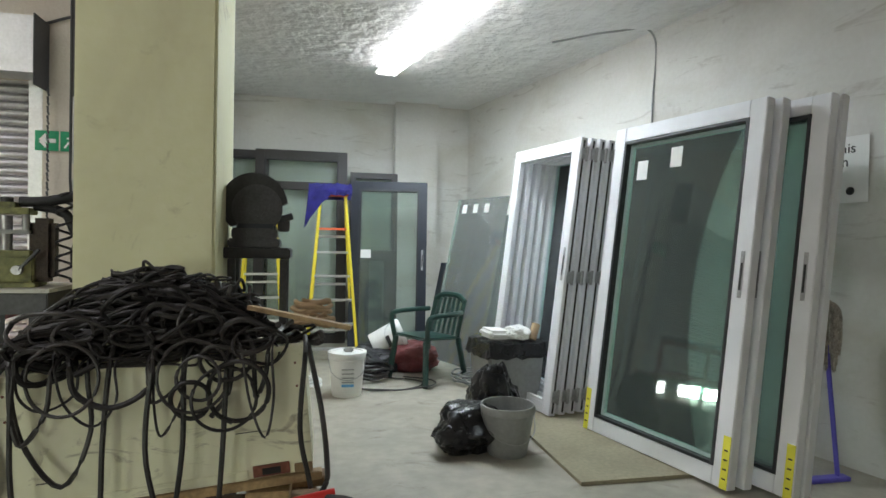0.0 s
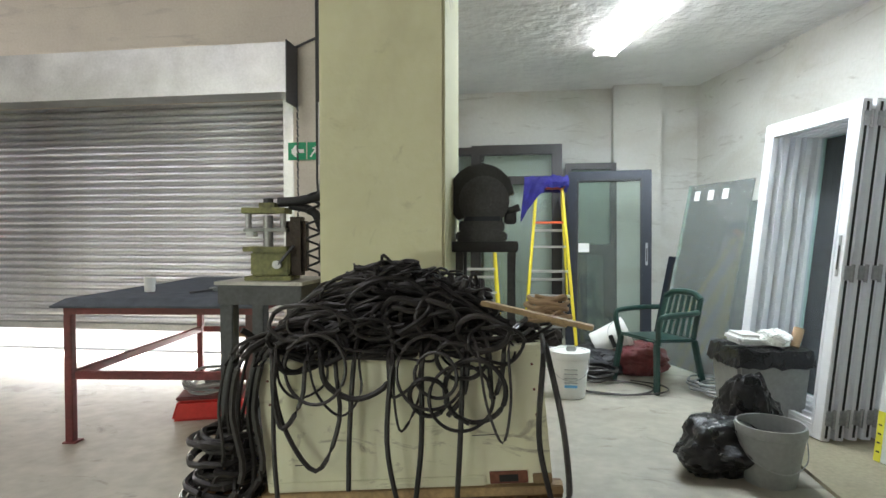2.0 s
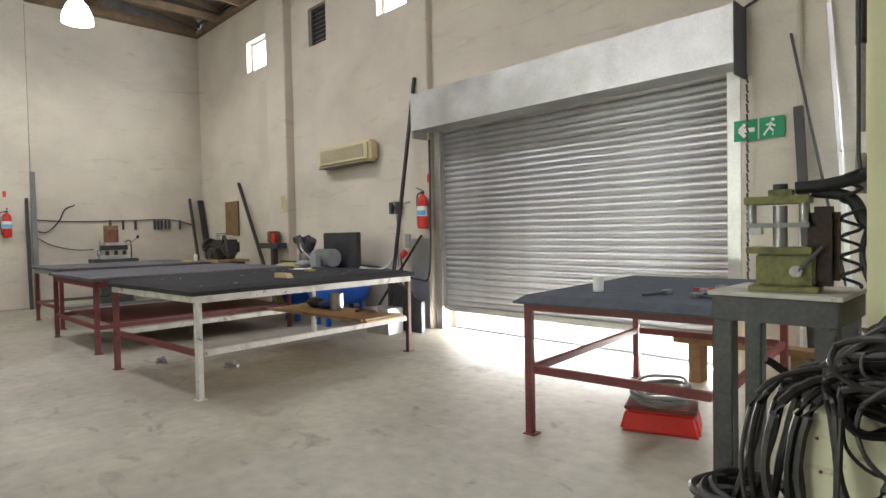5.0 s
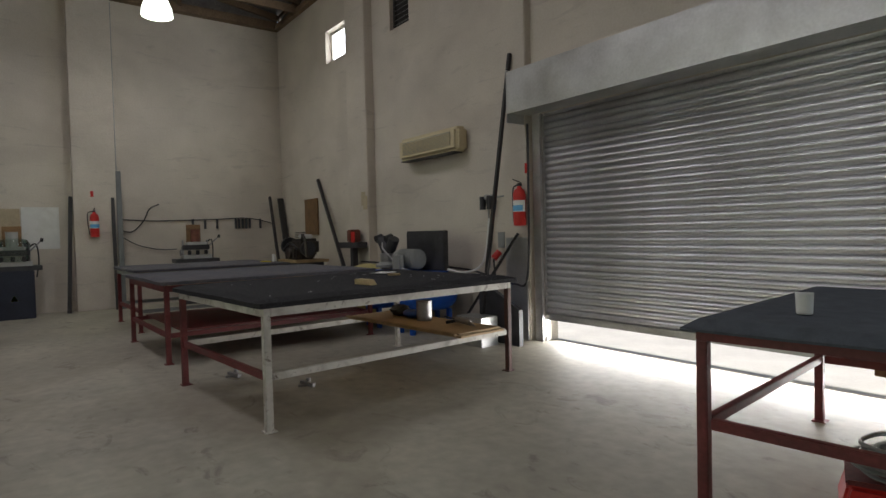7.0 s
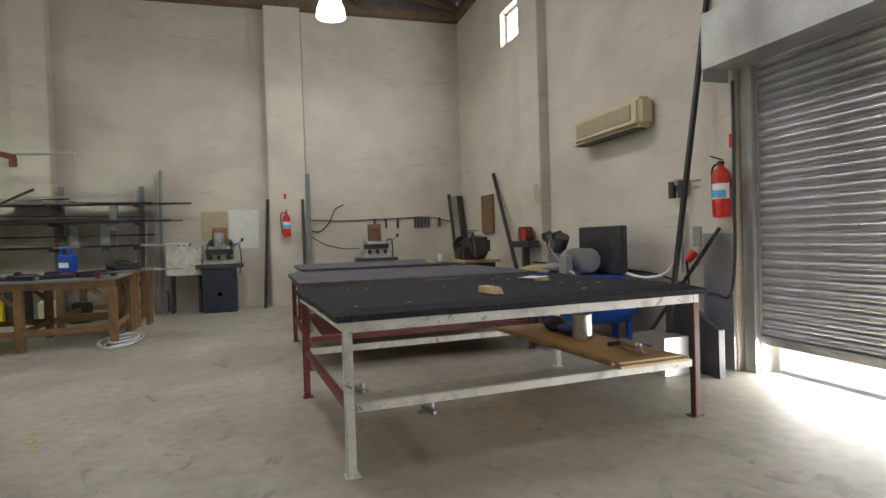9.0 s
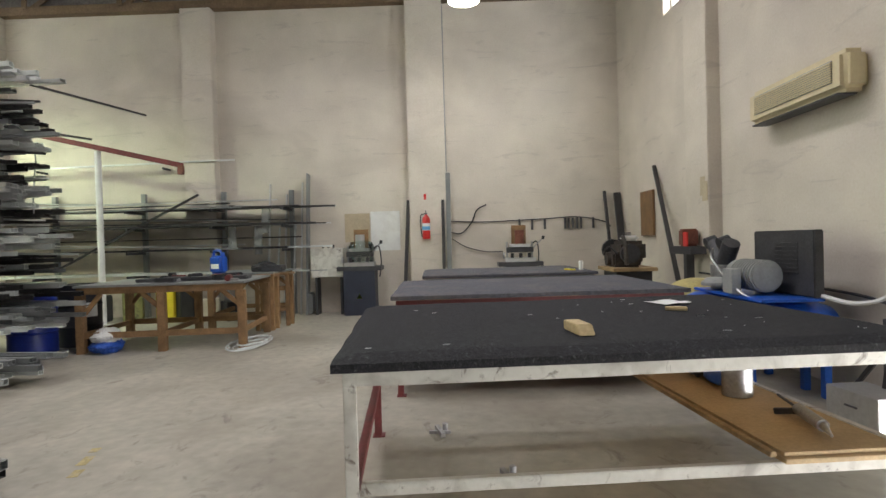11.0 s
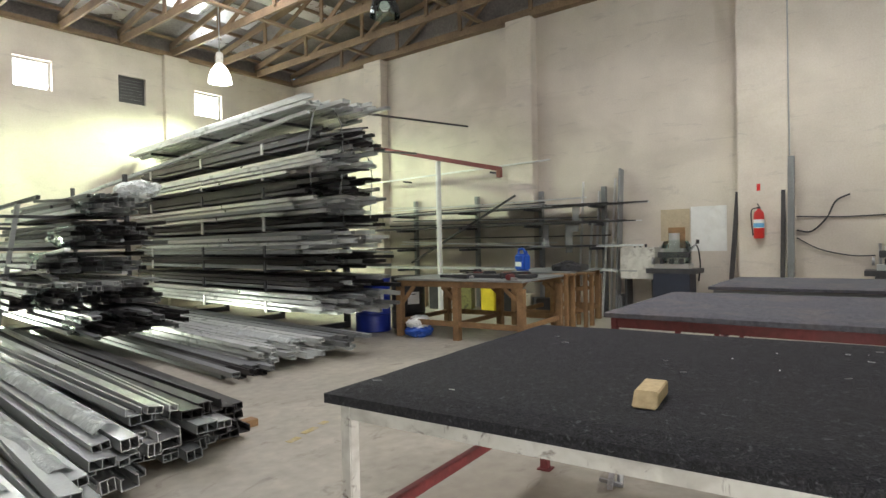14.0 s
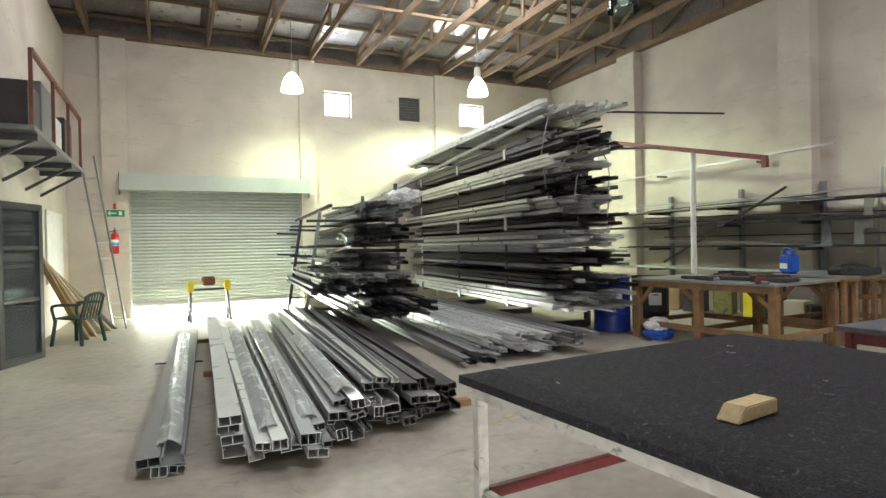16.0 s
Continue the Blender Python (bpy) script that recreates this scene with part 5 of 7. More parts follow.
LEAN = 6.8
P0, P1 = (2.35, 4.22), (2.63, 3.1)
for back, along, g, lab, st in ((0, 0, GLASS_GREEN, "white framed glazed door leaf with green glass leaning upright", 2), (0.09, 0.03, GLASS_CLEAR, "white framed glazed door leaf stacked behind another", 0), (0.2, 0.22, GLASS_GREEN, "white framed glazed leaf leaning behind the others", 0), (0.275, 0.23, GLASS_CLEAR, "white framed glazed leaf standing against the wall", 0)):
    dx, dy = back * 0.97 + along * 0.243, back * 0.243 - along * 0.97
    o = glazed_leaf("door_leaf", lean_pose((P0[0] + dx, P0[1] + dy), (P1[0] + dx, P1[1] + dy), LEAN, 0.028), 1.155, 2.13, 0.065, 0.1, UPVC, g, lab, "leaning door leaves", st, tape=(back in (0, 0.2)))
    if back == 0:
        for sx in (0.122, 1.008):
            boxpart("glazing_bead", UPVC, o, sx, 0.036, 0.12, sx + 0.025, 0.05, 2.01, bevel=0.003)
        for z in (0.12, 1.985):
            boxpart("glazing_bead", UPVC, o, 0.147, 0.037, z, 1.008, 0.049, z + 0.025, bevel=0.003)
Q0, Q1 = (2.0, 5.4), (2.2, 4.48)
for k in range(5):
    d = 0.088 * k
    o = glazed_leaf("folding_door_leaf", lean_pose((Q0[0] + d, Q0[1] + 0.02 * k), (Q1[0] + d, Q1[1] + 0.02 * k), LEAN, 0.03), 0.94, 2.12, 0.06, 0.085, UPVC, GLASS_MILKY if k == 4 else None, "white framed leaf of a folded bifold door set", "bifold door leaves", 0, k == 0, tape=False, seal=UPVC)
    for z in (0.1, 1.0, 1.95):
        boxpart("hinge", STEEL, o, 0.941, 0.01, z, 0.955, 0.05, z + 0.09, bevel=0.003)
        rodpart("hinge_pin", STEEL, o, (0.955, 0.055, z - 0.01), (0.955, 0.055, z + 0.1), 0.011)
    boxpart("edge_channel", INK, o, 0.9405, 0.022, 0.02, 0.9425, 0.038, 2.1, bevel=0)
bm = bmesh.new()
bx(bm, 1.92, 3.35, 0, 2.78, 4.62, 0.022)
soft(bm, 0.002, 1)
single("floor_board", bm, mat("dusty_hardboard", (0.30, 0.265, 0.18), 0.8, 0, 0.12, 3, 40, 0.05, (0.18, 0.15, 0.1), 0.4, 2), "thin brown board on the floor under the doors", "board", pose(0, 0, 0.001))

# frames on the back wall
glazed_leaf("stored_door", lean_pose((-0.28, 7.9), (0.86, 7.9), 4.0), 1.14, 2.45, 0.09, 0.11, FRAMEDARK, GLASS_CLEAR, "tall dark grey door frame leaning on the back wall", handle=False, category="door frame")
boxpart("transom", FRAMEDARK, bpy.data.objects["stored_door"], 0.11, 0.01, 1.95, 1.03, 0.08, 2.05)
glazed_leaf("stored_window", lean_pose((-0.72, 8.02), (-0.2, 8.02), 2.0), 0.6, 2.43, 0.08, 0.09, FRAMEDARK, GLASS_CLEAR, "dark window frame leaning behind a taller one", handle=False)
glazed_leaf("glass_door", lean_pose((0.85, 7.2), (1.75, 7.05), 7.5), 0.9, 2.04, 0.08, 0.1, FRAMEBLUE, GLASS_CLEAR, "blue-black door frame with glass leaning on the wall", stickers=0, category="door frame")
boxpart("sticker", PAPER, bpy.data.objects["glass_door"], 0.12, 0.03, 1.12, 0.24, 0.034, 1.22, bevel=0, label="white paper sticker")
glazed_leaf("stored_window", lean_pose((0.9, 7.95), (1.5, 7.95), 3), 0.62, 2.2, 0.06, 0.06, FRAMEDARK, GLASS_CLEAR, "dark thin frame leaning behind the others", handle=False)
glazed_leaf("stored_window", lean_pose((1.0, 7.5), (1.4, 7.48), 8), 0.42, 1.2, 0.05, 0.1, FRAMEDARK, GLASS_DARK, "small dark window sash leaning on the wall", handle=False)
for k in range(3):
    o = thing("glass_sheet", "loose green-edged glass sheet leaning on the wall", "glass sheet", lean_pose((1.75 + 0.09 * k, 6.9 - 0.04 * k), (2.1 + 0.06 * k, 6.05), 12), "loose glass sheets")
    pn = boxpart("pane", GLASS_SHEET, o, 0, 0.015 * k, 0, 0.9, 0.015 * k + 0.008, 1.85 - 0.2 * k, bevel=0.001)
    pn.visible_shadow = False
    for j in range(3 if k == 0 else 0):
        boxpart("sticker", PAPER, o, 0.12 + 0.2 * j, -0.003, 1.68, 0.2 + 0.2 * j, -0.001, 1.78, bevel=0)
for k, (a, h) in enumerate(((1.72, 1.1), (1.84, 1.2))):
    glazed_leaf("stored_window", lean_pose((a, 7.1 - 0.35 * k), (a + 0.3, 6.6 - 0.4 * k), 14), 0.5, h, 0.03, 0.07, FRAMEBLUE, GLASS_DARK, "small dark sash leaning on glass sheets", "dark sashes", handle=False)


def step_ladder(x, y, w0, w1, h, rz, label):
    o = thing("step_ladder", label, "step ladder", pose(x, y, 0, 0, 0, rz), "step ladders")
    for s in (-1, 1):
        barpart("front_rail", YELLOW, o, (s * w0 / 2, -0.28, 0), (s * w1 / 2, 0.02, h), 0.03, 0.07)
        barpart("rear_rail", YELLOW, o, (s * w0 / 2 * 0.92, 0.42, 0), (s * w1 / 2, 0.1, h - 0.05), 0.025, 0.05)
    n = 6
    for k in range(n):
        z = 0.14 + k * (h - 0.3) / (n - 0.2)
        t = z / h
        w = w0 + (w1 - w0) * t
        y0 = -0.28 + 0.3 * t
        top = k >= n - 1
        boxpart("tread", ORANGE if top else ALU, o, -w / 2 + 0.015, y0 - 0.02, z - 0.012, w / 2 - 0.015, y0 + 0.07, z + 0.012, bevel=0.003)
    for k in range(3):
        z = 0.25 + k * 0.55
        t = z / h
        w = w0 * 0.92 + (w1 - w0 * 0.92) * t
        barpart("rear_brace", ALU, o, (-w / 2, 0.42 - 0.32 * t, z), (w / 2, 0.42 - 0.32 * t, z), 0.015, 0.03)
    boxpart("top_cap", ORANGE, o, -w1 / 2 - 0.03, -0.03, h, w1 / 2 + 0.03, 0.16, h + 0.035, bevel=0.01)
    return o


step_ladder(0.66, 7.0, 0.56, 0.27, 1.8, 0, "yellow fibreglass step ladder with orange top, standing open")
step_ladder(-0.12, 7.3, 0.52, 0.27, 1.8, 4, "yellow fibreglass step ladder standing behind the saw")
bm = bmesh.new()
nu, nv = 22, 30
cloth = []
for i in range(nu + 1):
    u = -1 + 2 * i / nu
    front = 0.07 + 0.36 * max(0, -u) ** 1.3 + 0.05 * noise.noise(Vector((u * 3, 0, 2)))
    row = []
    for k in range(nv + 1):
        d = (0.1 + 0.22 + front) * k / nv
        x = 0.63 + 0.235 * u
        fold = 0.025 * noise.noise(Vector((u * 5, k * 0.15, 1))) + 0.012 * noise.noise(Vector((u * 14, k * 0.4, 4)))
        if d < 0.1:
            p = (x, 7.2 + fold, 1.87 - (0.1 - d))
        elif d < 0.32:
            t = (d - 0.1) / 0.22
            p = (x, 7.2 - 0.25 * t, 1.87 + 0.06 * math.sin(t * math.pi) + abs(fold) * 1.5)
        else:
            p = (x - 0.1 * (d - 0.32), 6.945 - 0.02 + fold, 1.87 - (d - 0.32))
        row.append(bm.verts.new(p))
    cloth.append(row)
for a, b in zip(cloth, cloth[1:]):
    for k in range(nv):
        bm.faces.new((a[k], a[k + 1], b[k + 1], b[k]))
bmesh.ops.recalc_face_normals(bm, faces=bm.faces)
bmesh.ops.solidify(bm, geom=bm.faces, thickness=0.008)
single("work_jacket", bm, BLUECLOTH, "crumpled blue work jacket draped over the ladder top", "jacket", smooth=True)

# chop saw on a dark stand
o = thing("saw_stand", "black steel stand carrying a chop saw", "stand", pose(0.2, 3.45, 0))
boxpart("top", BLACK, o, -0.2, -0.12, 1.22, 0.17, 0.12, 1.27, bevel=0.006)
for sx in (-0.12, 0.12):
    for sy in (-0.1, 0.06):
        boxpart("leg", DARKSTEEL, o, sx, sy, 0, sx + 0.035, sy + 0.035, 1.22)
o = thing("chop_saw", "dark blue-black abrasive chop saw with raised guard", "chop saw", pose(0.21, 3.43, 1.271) @ Matrix.Diagonal((0.72, 0.72, 0.72, 1)))
boxpart("base", DARKSTEEL, o, -0.18, -0.13, 0, 0.15, 0.13, 0.06, bevel=0.01)
boxpart("vise", DARKSTEEL, o, -0.16, -0.1, 0.06, 0.13, 0.1, 0.13, bevel=0.008)
bm = bmesh.new()
arc = [radians(a) for a in range(5, 236, 11)]
for y in (-0.06, 0.05):
    fan = [bm.verts.new((-0.02 + 0.215 * math.cos(a), y, 0.29 + 0.215 * math.sin(a))) for a in arc]
    bm.faces.new(fan + [bm.verts.new((0.0, y, 0.2))])
bm.verts.ensure_lookup_table()
n_arc = len(arc) + 1
for k in range(n_arc):
    a, b = bm.verts[k], bm.verts[(k + 1) % n_arc]
    c, d = bm.verts[n_arc + (k + 1) % n_arc], bm.verts[n_arc + k]
    bm.faces.new((a, b, c, d))
soft(bm, 0.012)
part("guard", bm, BLACK, o, "black curved blade guard", True)
rodpart("blade", DARKSTEEL, o, (0.0, -0.07, 0.26), (0.0, -0.064, 0.26), 0.165, seg=30)
boxpart("pedestal", FRAMEBLUE, o, -0.13, -0.09, 0.06, 0.12, 0.09, 0.16, bevel=0.012, label="dark blue painted pedestal")
rodpart("motor", BLACK, o, (-0.08, 0.04, 0.27), (-0.08, 0.22, 0.27), 0.075)
rodpart("hub", DARKSTEEL, o, (0.0, -0.085, 0.26), (0.0, -0.071, 0.26), 0.05)
tubepart("handle", BLACK, o, [(0.1, -0.02, 0.2), (0.17, -0.03, 0.2), (0.23, -0.03, 0.22)], 0.024, seg=10)
boxpart("switch_box", BLACK, o, 0.13, -0.04, 0.11, 0.21, 0.04, 0.21, bevel=0.01)
rodpart("spindle_lever", STEEL, o, (-0.14, -0.02, 0.3), (-0.3, -0.03, 0.36), 0.008)


def bucket(name, m, r0, r1, h, material, label, lid=None, bands=True):
    o = thing(name, label, "bucket", m)
    lathepart("body", material, o, [(r0 * 0.96, 0), (r0, 0.012), (r1, h - 0.05), (r1 + 0.008, h - 0.045), (r1 + 0.008, h - 0.02), (r1 + 0.004, h), (r1 - 0.006, h), (r1 - 0.01, h - 0.04), (r0 - 0.008, 0.02), (0.001, 0.018)], seg=32)
    if lid:
        lathepart("lid", lid, o, [(r1 + 0.014, h - 0.012), (r1 + 0.014, h + 0.012), (r1 - 0.015, h + 0.014), (r1 - 0.02, h + 0.004), (0.001, h + 0.004)], seg=32)
    tubepart("wire_handle", STEEL, o, [(-r1 - 0.01, 0, h - 0.05), (-r1 * 0.8, -r1 * 0.7, h - 0.16), (0, -r1 - 0.03, h - 0.2), (r1 * 0.8, -r1 * 0.7, h - 0.16), (r1 + 0.01, 0, h - 0.05)], 0.003)
    return o


o = bucket("white_bucket", pose(0.76, 5.42, 0), 0.125, 0.15, 0.36, WHITEPL, "white plastic paint bucket with its lid on", WHITEPL)
for k in range(5):
    boxpart("text_bar", GREYPL if k else LABELBLUE, o, -0.05, -0.15, 0.1 + k * 0.035, 0.05, -0.136, 0.106 + k * 0.035 + (0.012 if k == 0 else 0), bevel=0)
boxpart("sponge", GREYPL, o, -0.03, -0.03, 0.365, 0.05, 0.02, 0.4, bevel=0.008)
o = bucket("tipped_bucket", pose(1.15, 6.35, 0.28, 0, 66, 0) @ pose(0, 0, -0.1), 0.12, 0.145, 0.34, WHITEPL, "white plastic bucket lying tipped on bags")
boxpart("print_bar", INK, o, -0.06, -0.146, 0.15, 0.06, -0.13, 0.19, bevel=0)
bucket("grey_bucket", pose(1.68, 3.9, 0.0), 0.125, 0.165, 0.31, GREYPL, "grey plastic bucket on the floor, empty")


def blob(name, m, s, material, label, category, seed, rough=0.25, freq=5.0, group=""):
    """A soft crumpled sack."""
    bm = bmesh.new()
    bmesh.ops.create_icosphere(bm, subdivisions=5, radius=1)
    for v in bm.verts:
        n = v.co.normalized()
        o1 = Vector((seed, seed * 2, 1))
        k = 1 + rough * noise.noise(n * 1.6 + o1) + rough * 0.45 * abs(noise.noise(n * freq + o1)) - rough * 0.3 * abs(noise.noise(n * freq * 2.3 + o1))
        p = n * k
        v.co = Vector((p.x * s[0], p.y * s[1], max(0, (p.z + 0.75) / 1.75 * s[2])))
    return single(name, bm, material, label, category, m, group, smooth=True)


blob("rubbish_bag", pose(1.47, 4.02, 0, 0, 0, 20), (0.25, 0.19, 0.29), BINBAG, "glossy black rubbish bag slumped on the floor", "rubbish bag", 3, 0.28, 3.4)
blob("rubbish_bag", pose(1.7, 4.28, 0.0, 0, 0, -10), (0.17, 0.14, 0.47), BINBAG, "glossy black rubbish bag tied and standing", "rubbish bag", 7, 0.3, 3.8)
o = thing("rubbish_bin", "grey square bin lined with a black bag, overfull", "bin", pose(2.02, 4.95, 0, 0, 0, 8))
bm = bmesh.new()
vs = bx(bm, -0.25, -0.2, 0, 0.25, 0.2, 0.5)
for v in vs:
    if v.co.z < 0.1:
        v.co.x *= 0.85
        v.co.y *= 0.85
soft(bm, 0.02, 3)
part("body", bm, GREYPL, o, smooth=True)
bm = bmesh.new()
bmesh.ops.create_grid(bm, x_segments=20, y_segments=20, size=1)
for v in bm.verts:
    x, y = v.co.x, v.co.y
    e = max(abs(x), abs(y))
    v.co = Vector((x * 0.275, y * 0.225, (0.53 if e < 0.93 else 0.42) + 0.025 * noise.noise(Vector((x * 4, y * 4, 3)))))
bmesh.ops.solidify(bm, geom=bm.faces, thickness=0.006)
part("bag_liner", bm, BINBAG, o, "black bag liner folded over the rim", True)
o = thing("food_box", "white foam takeaway box on the rubbish", "food box", pose(1.9, 4.9, 0.555, 6, 5, 20))
bm = bmesh.new()
bx(bm, -0.11, -0.09, 0, 0.11, 0.09, 0.07)
soft(bm, 0.025, 3)
part("shell", bm, WHITEPL, o, smooth=True)
blob("crumpled_paper", pose(2.08, 4.88, 0.545), (0.1, 0.09, 0.1), PAPER, "crumpled white paper on top of the bin", "paper", 5, 0.5, 6)
bm = bmesh.new()
rod(bm, (0, 0, 0), (0.05, 0.03, 0.12), 0.035, seg=16)
single("paper_cup", bm, CARD, "brown paper cup in the rubbish", "cup", pose(2.2, 4.86, 0.54), smooth=True)
blob("tool_bag", pose(1.45, 6.3, 0), (0.3, 0.2, 0.3), REDPAINT, "dark red tool bag on the floor", "bag", 11, 0.3, 4)
blob("black_bag", pose(1.05, 6.25, 0), (0.26, 0.2, 0.26), BLACK, "black bag on the floor by the chair", "bag", 12, 0.35, 4)
coil("hose_coil", pose(1.0, 5.95, 0), 0.16, 6, 0.014, RUBBER, "black hose coiled on the bay floor", 14)
coil("wire_tangle", pose(1.95, 5.65, 0), 0.2, 10, 0.008, ALUGREY, "tangled wire on the floor beside the chair", 15)
coil("thin_cable", pose(1.15, 5.7, 0), 0.24, 2, 0.007, RUBBER, "thin cable looped on the bay floor", 16, 1.5)
coil("white_cable", pose(0.42, 5.75, 0), 0.1, 5, 0.012, WHITEPL, "small white cable coil on the floor", 17)


def garden_chair(m, label):
    o = thing("plastic_chair", label, "chair", m, "plastic garden chairs")
    bm = bmesh.new()
    bx(bm, -0.23, -0.22, 0.4, 0.23, 0.22, 0.425)
    for v in bm.verts:
        v.co.z += 0.015 if v.co.y < 0 else -0.01
    soft(bm, 0.02, 3)
    part("seat", bm, GREENPL, o, smooth=True)
    for sx in (-1, 1):
        for sy, ty in ((-0.24, -0.2), (0.26, 0.2)):
            barpart("leg", GREENPL, o, (sx * 0.27, sy, 0), (sx * 0.22, ty, 0.41), 0.05, 0.045, bevel=0.01)
        tubepart("armrest", GREENPL, o, [(sx * 0.24, -0.2, 0.4), (sx * 0.27, -0.22, 0.58), (sx * 0.275, -0.16, 0.63), (sx * 0.27, 0.1, 0.64), (sx * 0.23, 0.23, 0.64)], 0.024, seg=8)
        barpart("back_post", GREENPL, o, (sx * 0.21, 0.2, 0.41), (sx * 0.2, 0.3, 0.76), 0.05, 0.03, bevel=0.01)
    tubepart("top_rail", GREENPL, o, [(-0.21, 0.29, 0.74), (-0.1, 0.31, 0.79), (0.1, 0.31, 0.79), (0.21, 0.29, 0.74)], 0.028, seg=8)
    for k in range(5):
        barpart("back_slat", GREENPL, o, (-0.14 + k * 0.07, 0.2, 0.42), (-0.13 + k * 0.065, 0.3, 0.77), 0.035, 0.012)
    return o


gc = garden_chair(pose(1.534, 5.875, 0, 0, 0, -60), "dark green moulded plastic garden chair with armrests")
tagged(copy_thing(gc, pose(-2.3, -5.85, 0, 0, 0, 60)), "dark green plastic garden chair beside leaning boards")

# mop, upside down against the wall
o = thing("mop", "grey string mop standing head up by the wall", "mop", pose(3.42, 3.24, 0))
rodpart("handle", PURPLE, o, (0.0, -0.06, 0.0), (0.02, 0.06, 0.75), 0.013)
rnd = random.Random(4)
for k in range(44):
    a = rnd.uniform(0, 6.28)
    r = rnd.uniform(0.03, 0.09)
    tubepart("strand", MOPYARN, o, [(0.02, 0.07, 1.02), (0.02 + r * math.cos(a), 0.07 + r * math.sin(a) * 0.7, 0.96), (0.02 + r * 1.15 * math.cos(a), 0.07 + r * math.sin(a) * 0.8, 0.8), (0.02 + r * math.cos(a), 0.07 + r * math.sin(a) * 0.8, rnd.uniform(0.6, 0.72))], 0.007, n=3, seg=5)
boxpart("broom_foot", PURPLE, o, -0.2, -0.09, 0, 0.06, -0.03, 0.025)


def written(name, text, size, m, material, parent):
    c = bpy.data.curves.new(name, "FONT")
    c.body, c.size, c.extrude = text, size, 0.0004
    ob = new("tmp", c)
    dg = bpy.context.evaluated_depsgraph_get()
    me = bpy.data.meshes.new_from_object(ob.evaluated_get(dg))
    bpy.data.objects.remove(ob)
    me.materials.clear()
    me.materials.append(material)
    t = new(name, me)
    t.parent = parent
    t.matrix_local = m
    return t


NOTE = pose(3.615, 3.45, 1.6, 0, 0, -77)
o = thing("paper_notice", "handwritten paper notice stuck to the bay wall", "notice", NOTE)
boxpart("sheet", PAPER, o, -0.2, -0.004, 0, 0.2, -0.001, 0.4, bevel=0)
for txt, z, x in (("Use this", 0.3, -0.15), ("Bin", 0.22, -0.02)):
    written("lettering", txt, 0.085, pose(x, -0.006, z, 90), INK, o)
for k in range(3):
    rodpart("drawn_mark", INK, o, (-0.12 + k * 0.11, -0.006, 0.07), (-0.12 + k * 0.11, -0.0045, 0.07), 0.025)
boxpart("arrow_mark", INK, o, 0.02, -0.006, 0.12, 0.03, -0.0045, 0.19, bevel=0)

# ---- compressor and clutter along the north wall ----
o = thing("air_compressor", "blue twin tank workshop air compressor with grey motor", "air compressor", pose(-7.85, 5.82, 0))
for x, r in ((-0.45, 0.27), (0.42, 0.25)):
    bm = bmesh.new()
    lathe(bm, [(0.01, -0.5), (r * 0.5, -0.47), (r * 0.85, -0.4), (r, -0.3), (r, 0.3), (r * 0.85, 0.4), (r * 0.5, 0.47), (0.01, 0.5)], 28)
    bmesh.ops.transform(bm, matrix=pose(x, 0, 0.52, 90), verts=bm.verts)
    part("tank", bm, BLUE, o, smooth=True)
for x in (-0.6, -0.3, 0.28, 0.56):
    for y in (-0.3, 0.3):
        boxpart("foot", BLUE, o, x - 0.03, y - 0.03, 0, x + 0.03, y + 0.03, 0.3)
boxpart("platform", BLUE, o, -0.65, -0.25, 0.79, 0.65, 0.25, 0.815)
motor = rodpart("motor", GREYPL, o, (-0.12, -0.05, 0.98), (0.36, -0.05, 0.98), 0.125, seg=24)
for k in range(9):
    rodpart("cooling_fin", GREYPL, motor, (-0.02 + k * 0.045, -0.05, 0.98), (-0.008 + k * 0.045, -0.05, 0.98), 0.138, seg=24)
lathepart("end_bell", GREYPL, o, [(0.15, 0), (0.15, 0.03), (0.1, 0.07), (0.01, 0.075)], c=(-0.3, -0.16, 0.86))
rodpart("pump", STEEL, o, (-0.42, -0.05, 0.82), (-0.42, -0.05, 1.05), 0.12)
for a in (-1, 1):
    rodpart("cylinder_head", DARKSTEEL, o, (-0.42, -0.05, 1.02), (-0.42 + a * 0.17, -0.05, 1.26), 0.08)
    rodpart("air_filter", BLACK, o, (-0.5 + a * 0.14, -0.12, 1.25), (-0.5 + a * 0.14, -0.02, 1.28), 0.06)
belt_guard = boxpart("belt_guard", DARKSTEEL, o, -0.25, 0.16, 0.82, 0.66, 0.24, 1.36, bevel=0.01)
for k in range(8):
    boxpart("guard_slat", DARKSTEEL, belt_guard, 0.1, 0.15, 1.0 + k * 0.035, 0.45, 0.158, 1.012 + k * 0.035, bevel=0)
boxpart("switch_box", GREYPL, o, 0.1, -0.3, 0.83, 0.27, -0.22, 1.04)
boxpart("sticker", YELLOWTAPE, o, -0.5, -0.502, 0.52, -0.42, -0.49, 0.6, bevel=0)
tubepart("pressure_pipe", STEEL, o, [(-0.42, -0.15, 1.2), (-0.2, -0.25, 1.1), (0.3, -0.25, 0.85), (0.42, -0.1, 0.77)], 0.012)
bm = bmesh.new()
bmesh.ops.create_uvsphere(bm, u_segments=26, v_segments=16, radius=1)
for v in bm.verts:
    v.co = Vector((v.co.x * 0.34, v.co.y * 0.3, 0.72 + v.co.z * 0.17 if v.co.z > -0.2 else 0.686 + (v.co.z + 0.2) * 0.83))
single("dusty_tank", bm, mat("ochre_dusty_paint", (0.45, 0.38, 0.14), 0.6, 0, 0.15, 5, 40, 0.1), "dusty ochre rounded tank beside the compressor", "tank", pose(-8.75, 5.7, 0), smooth=True)
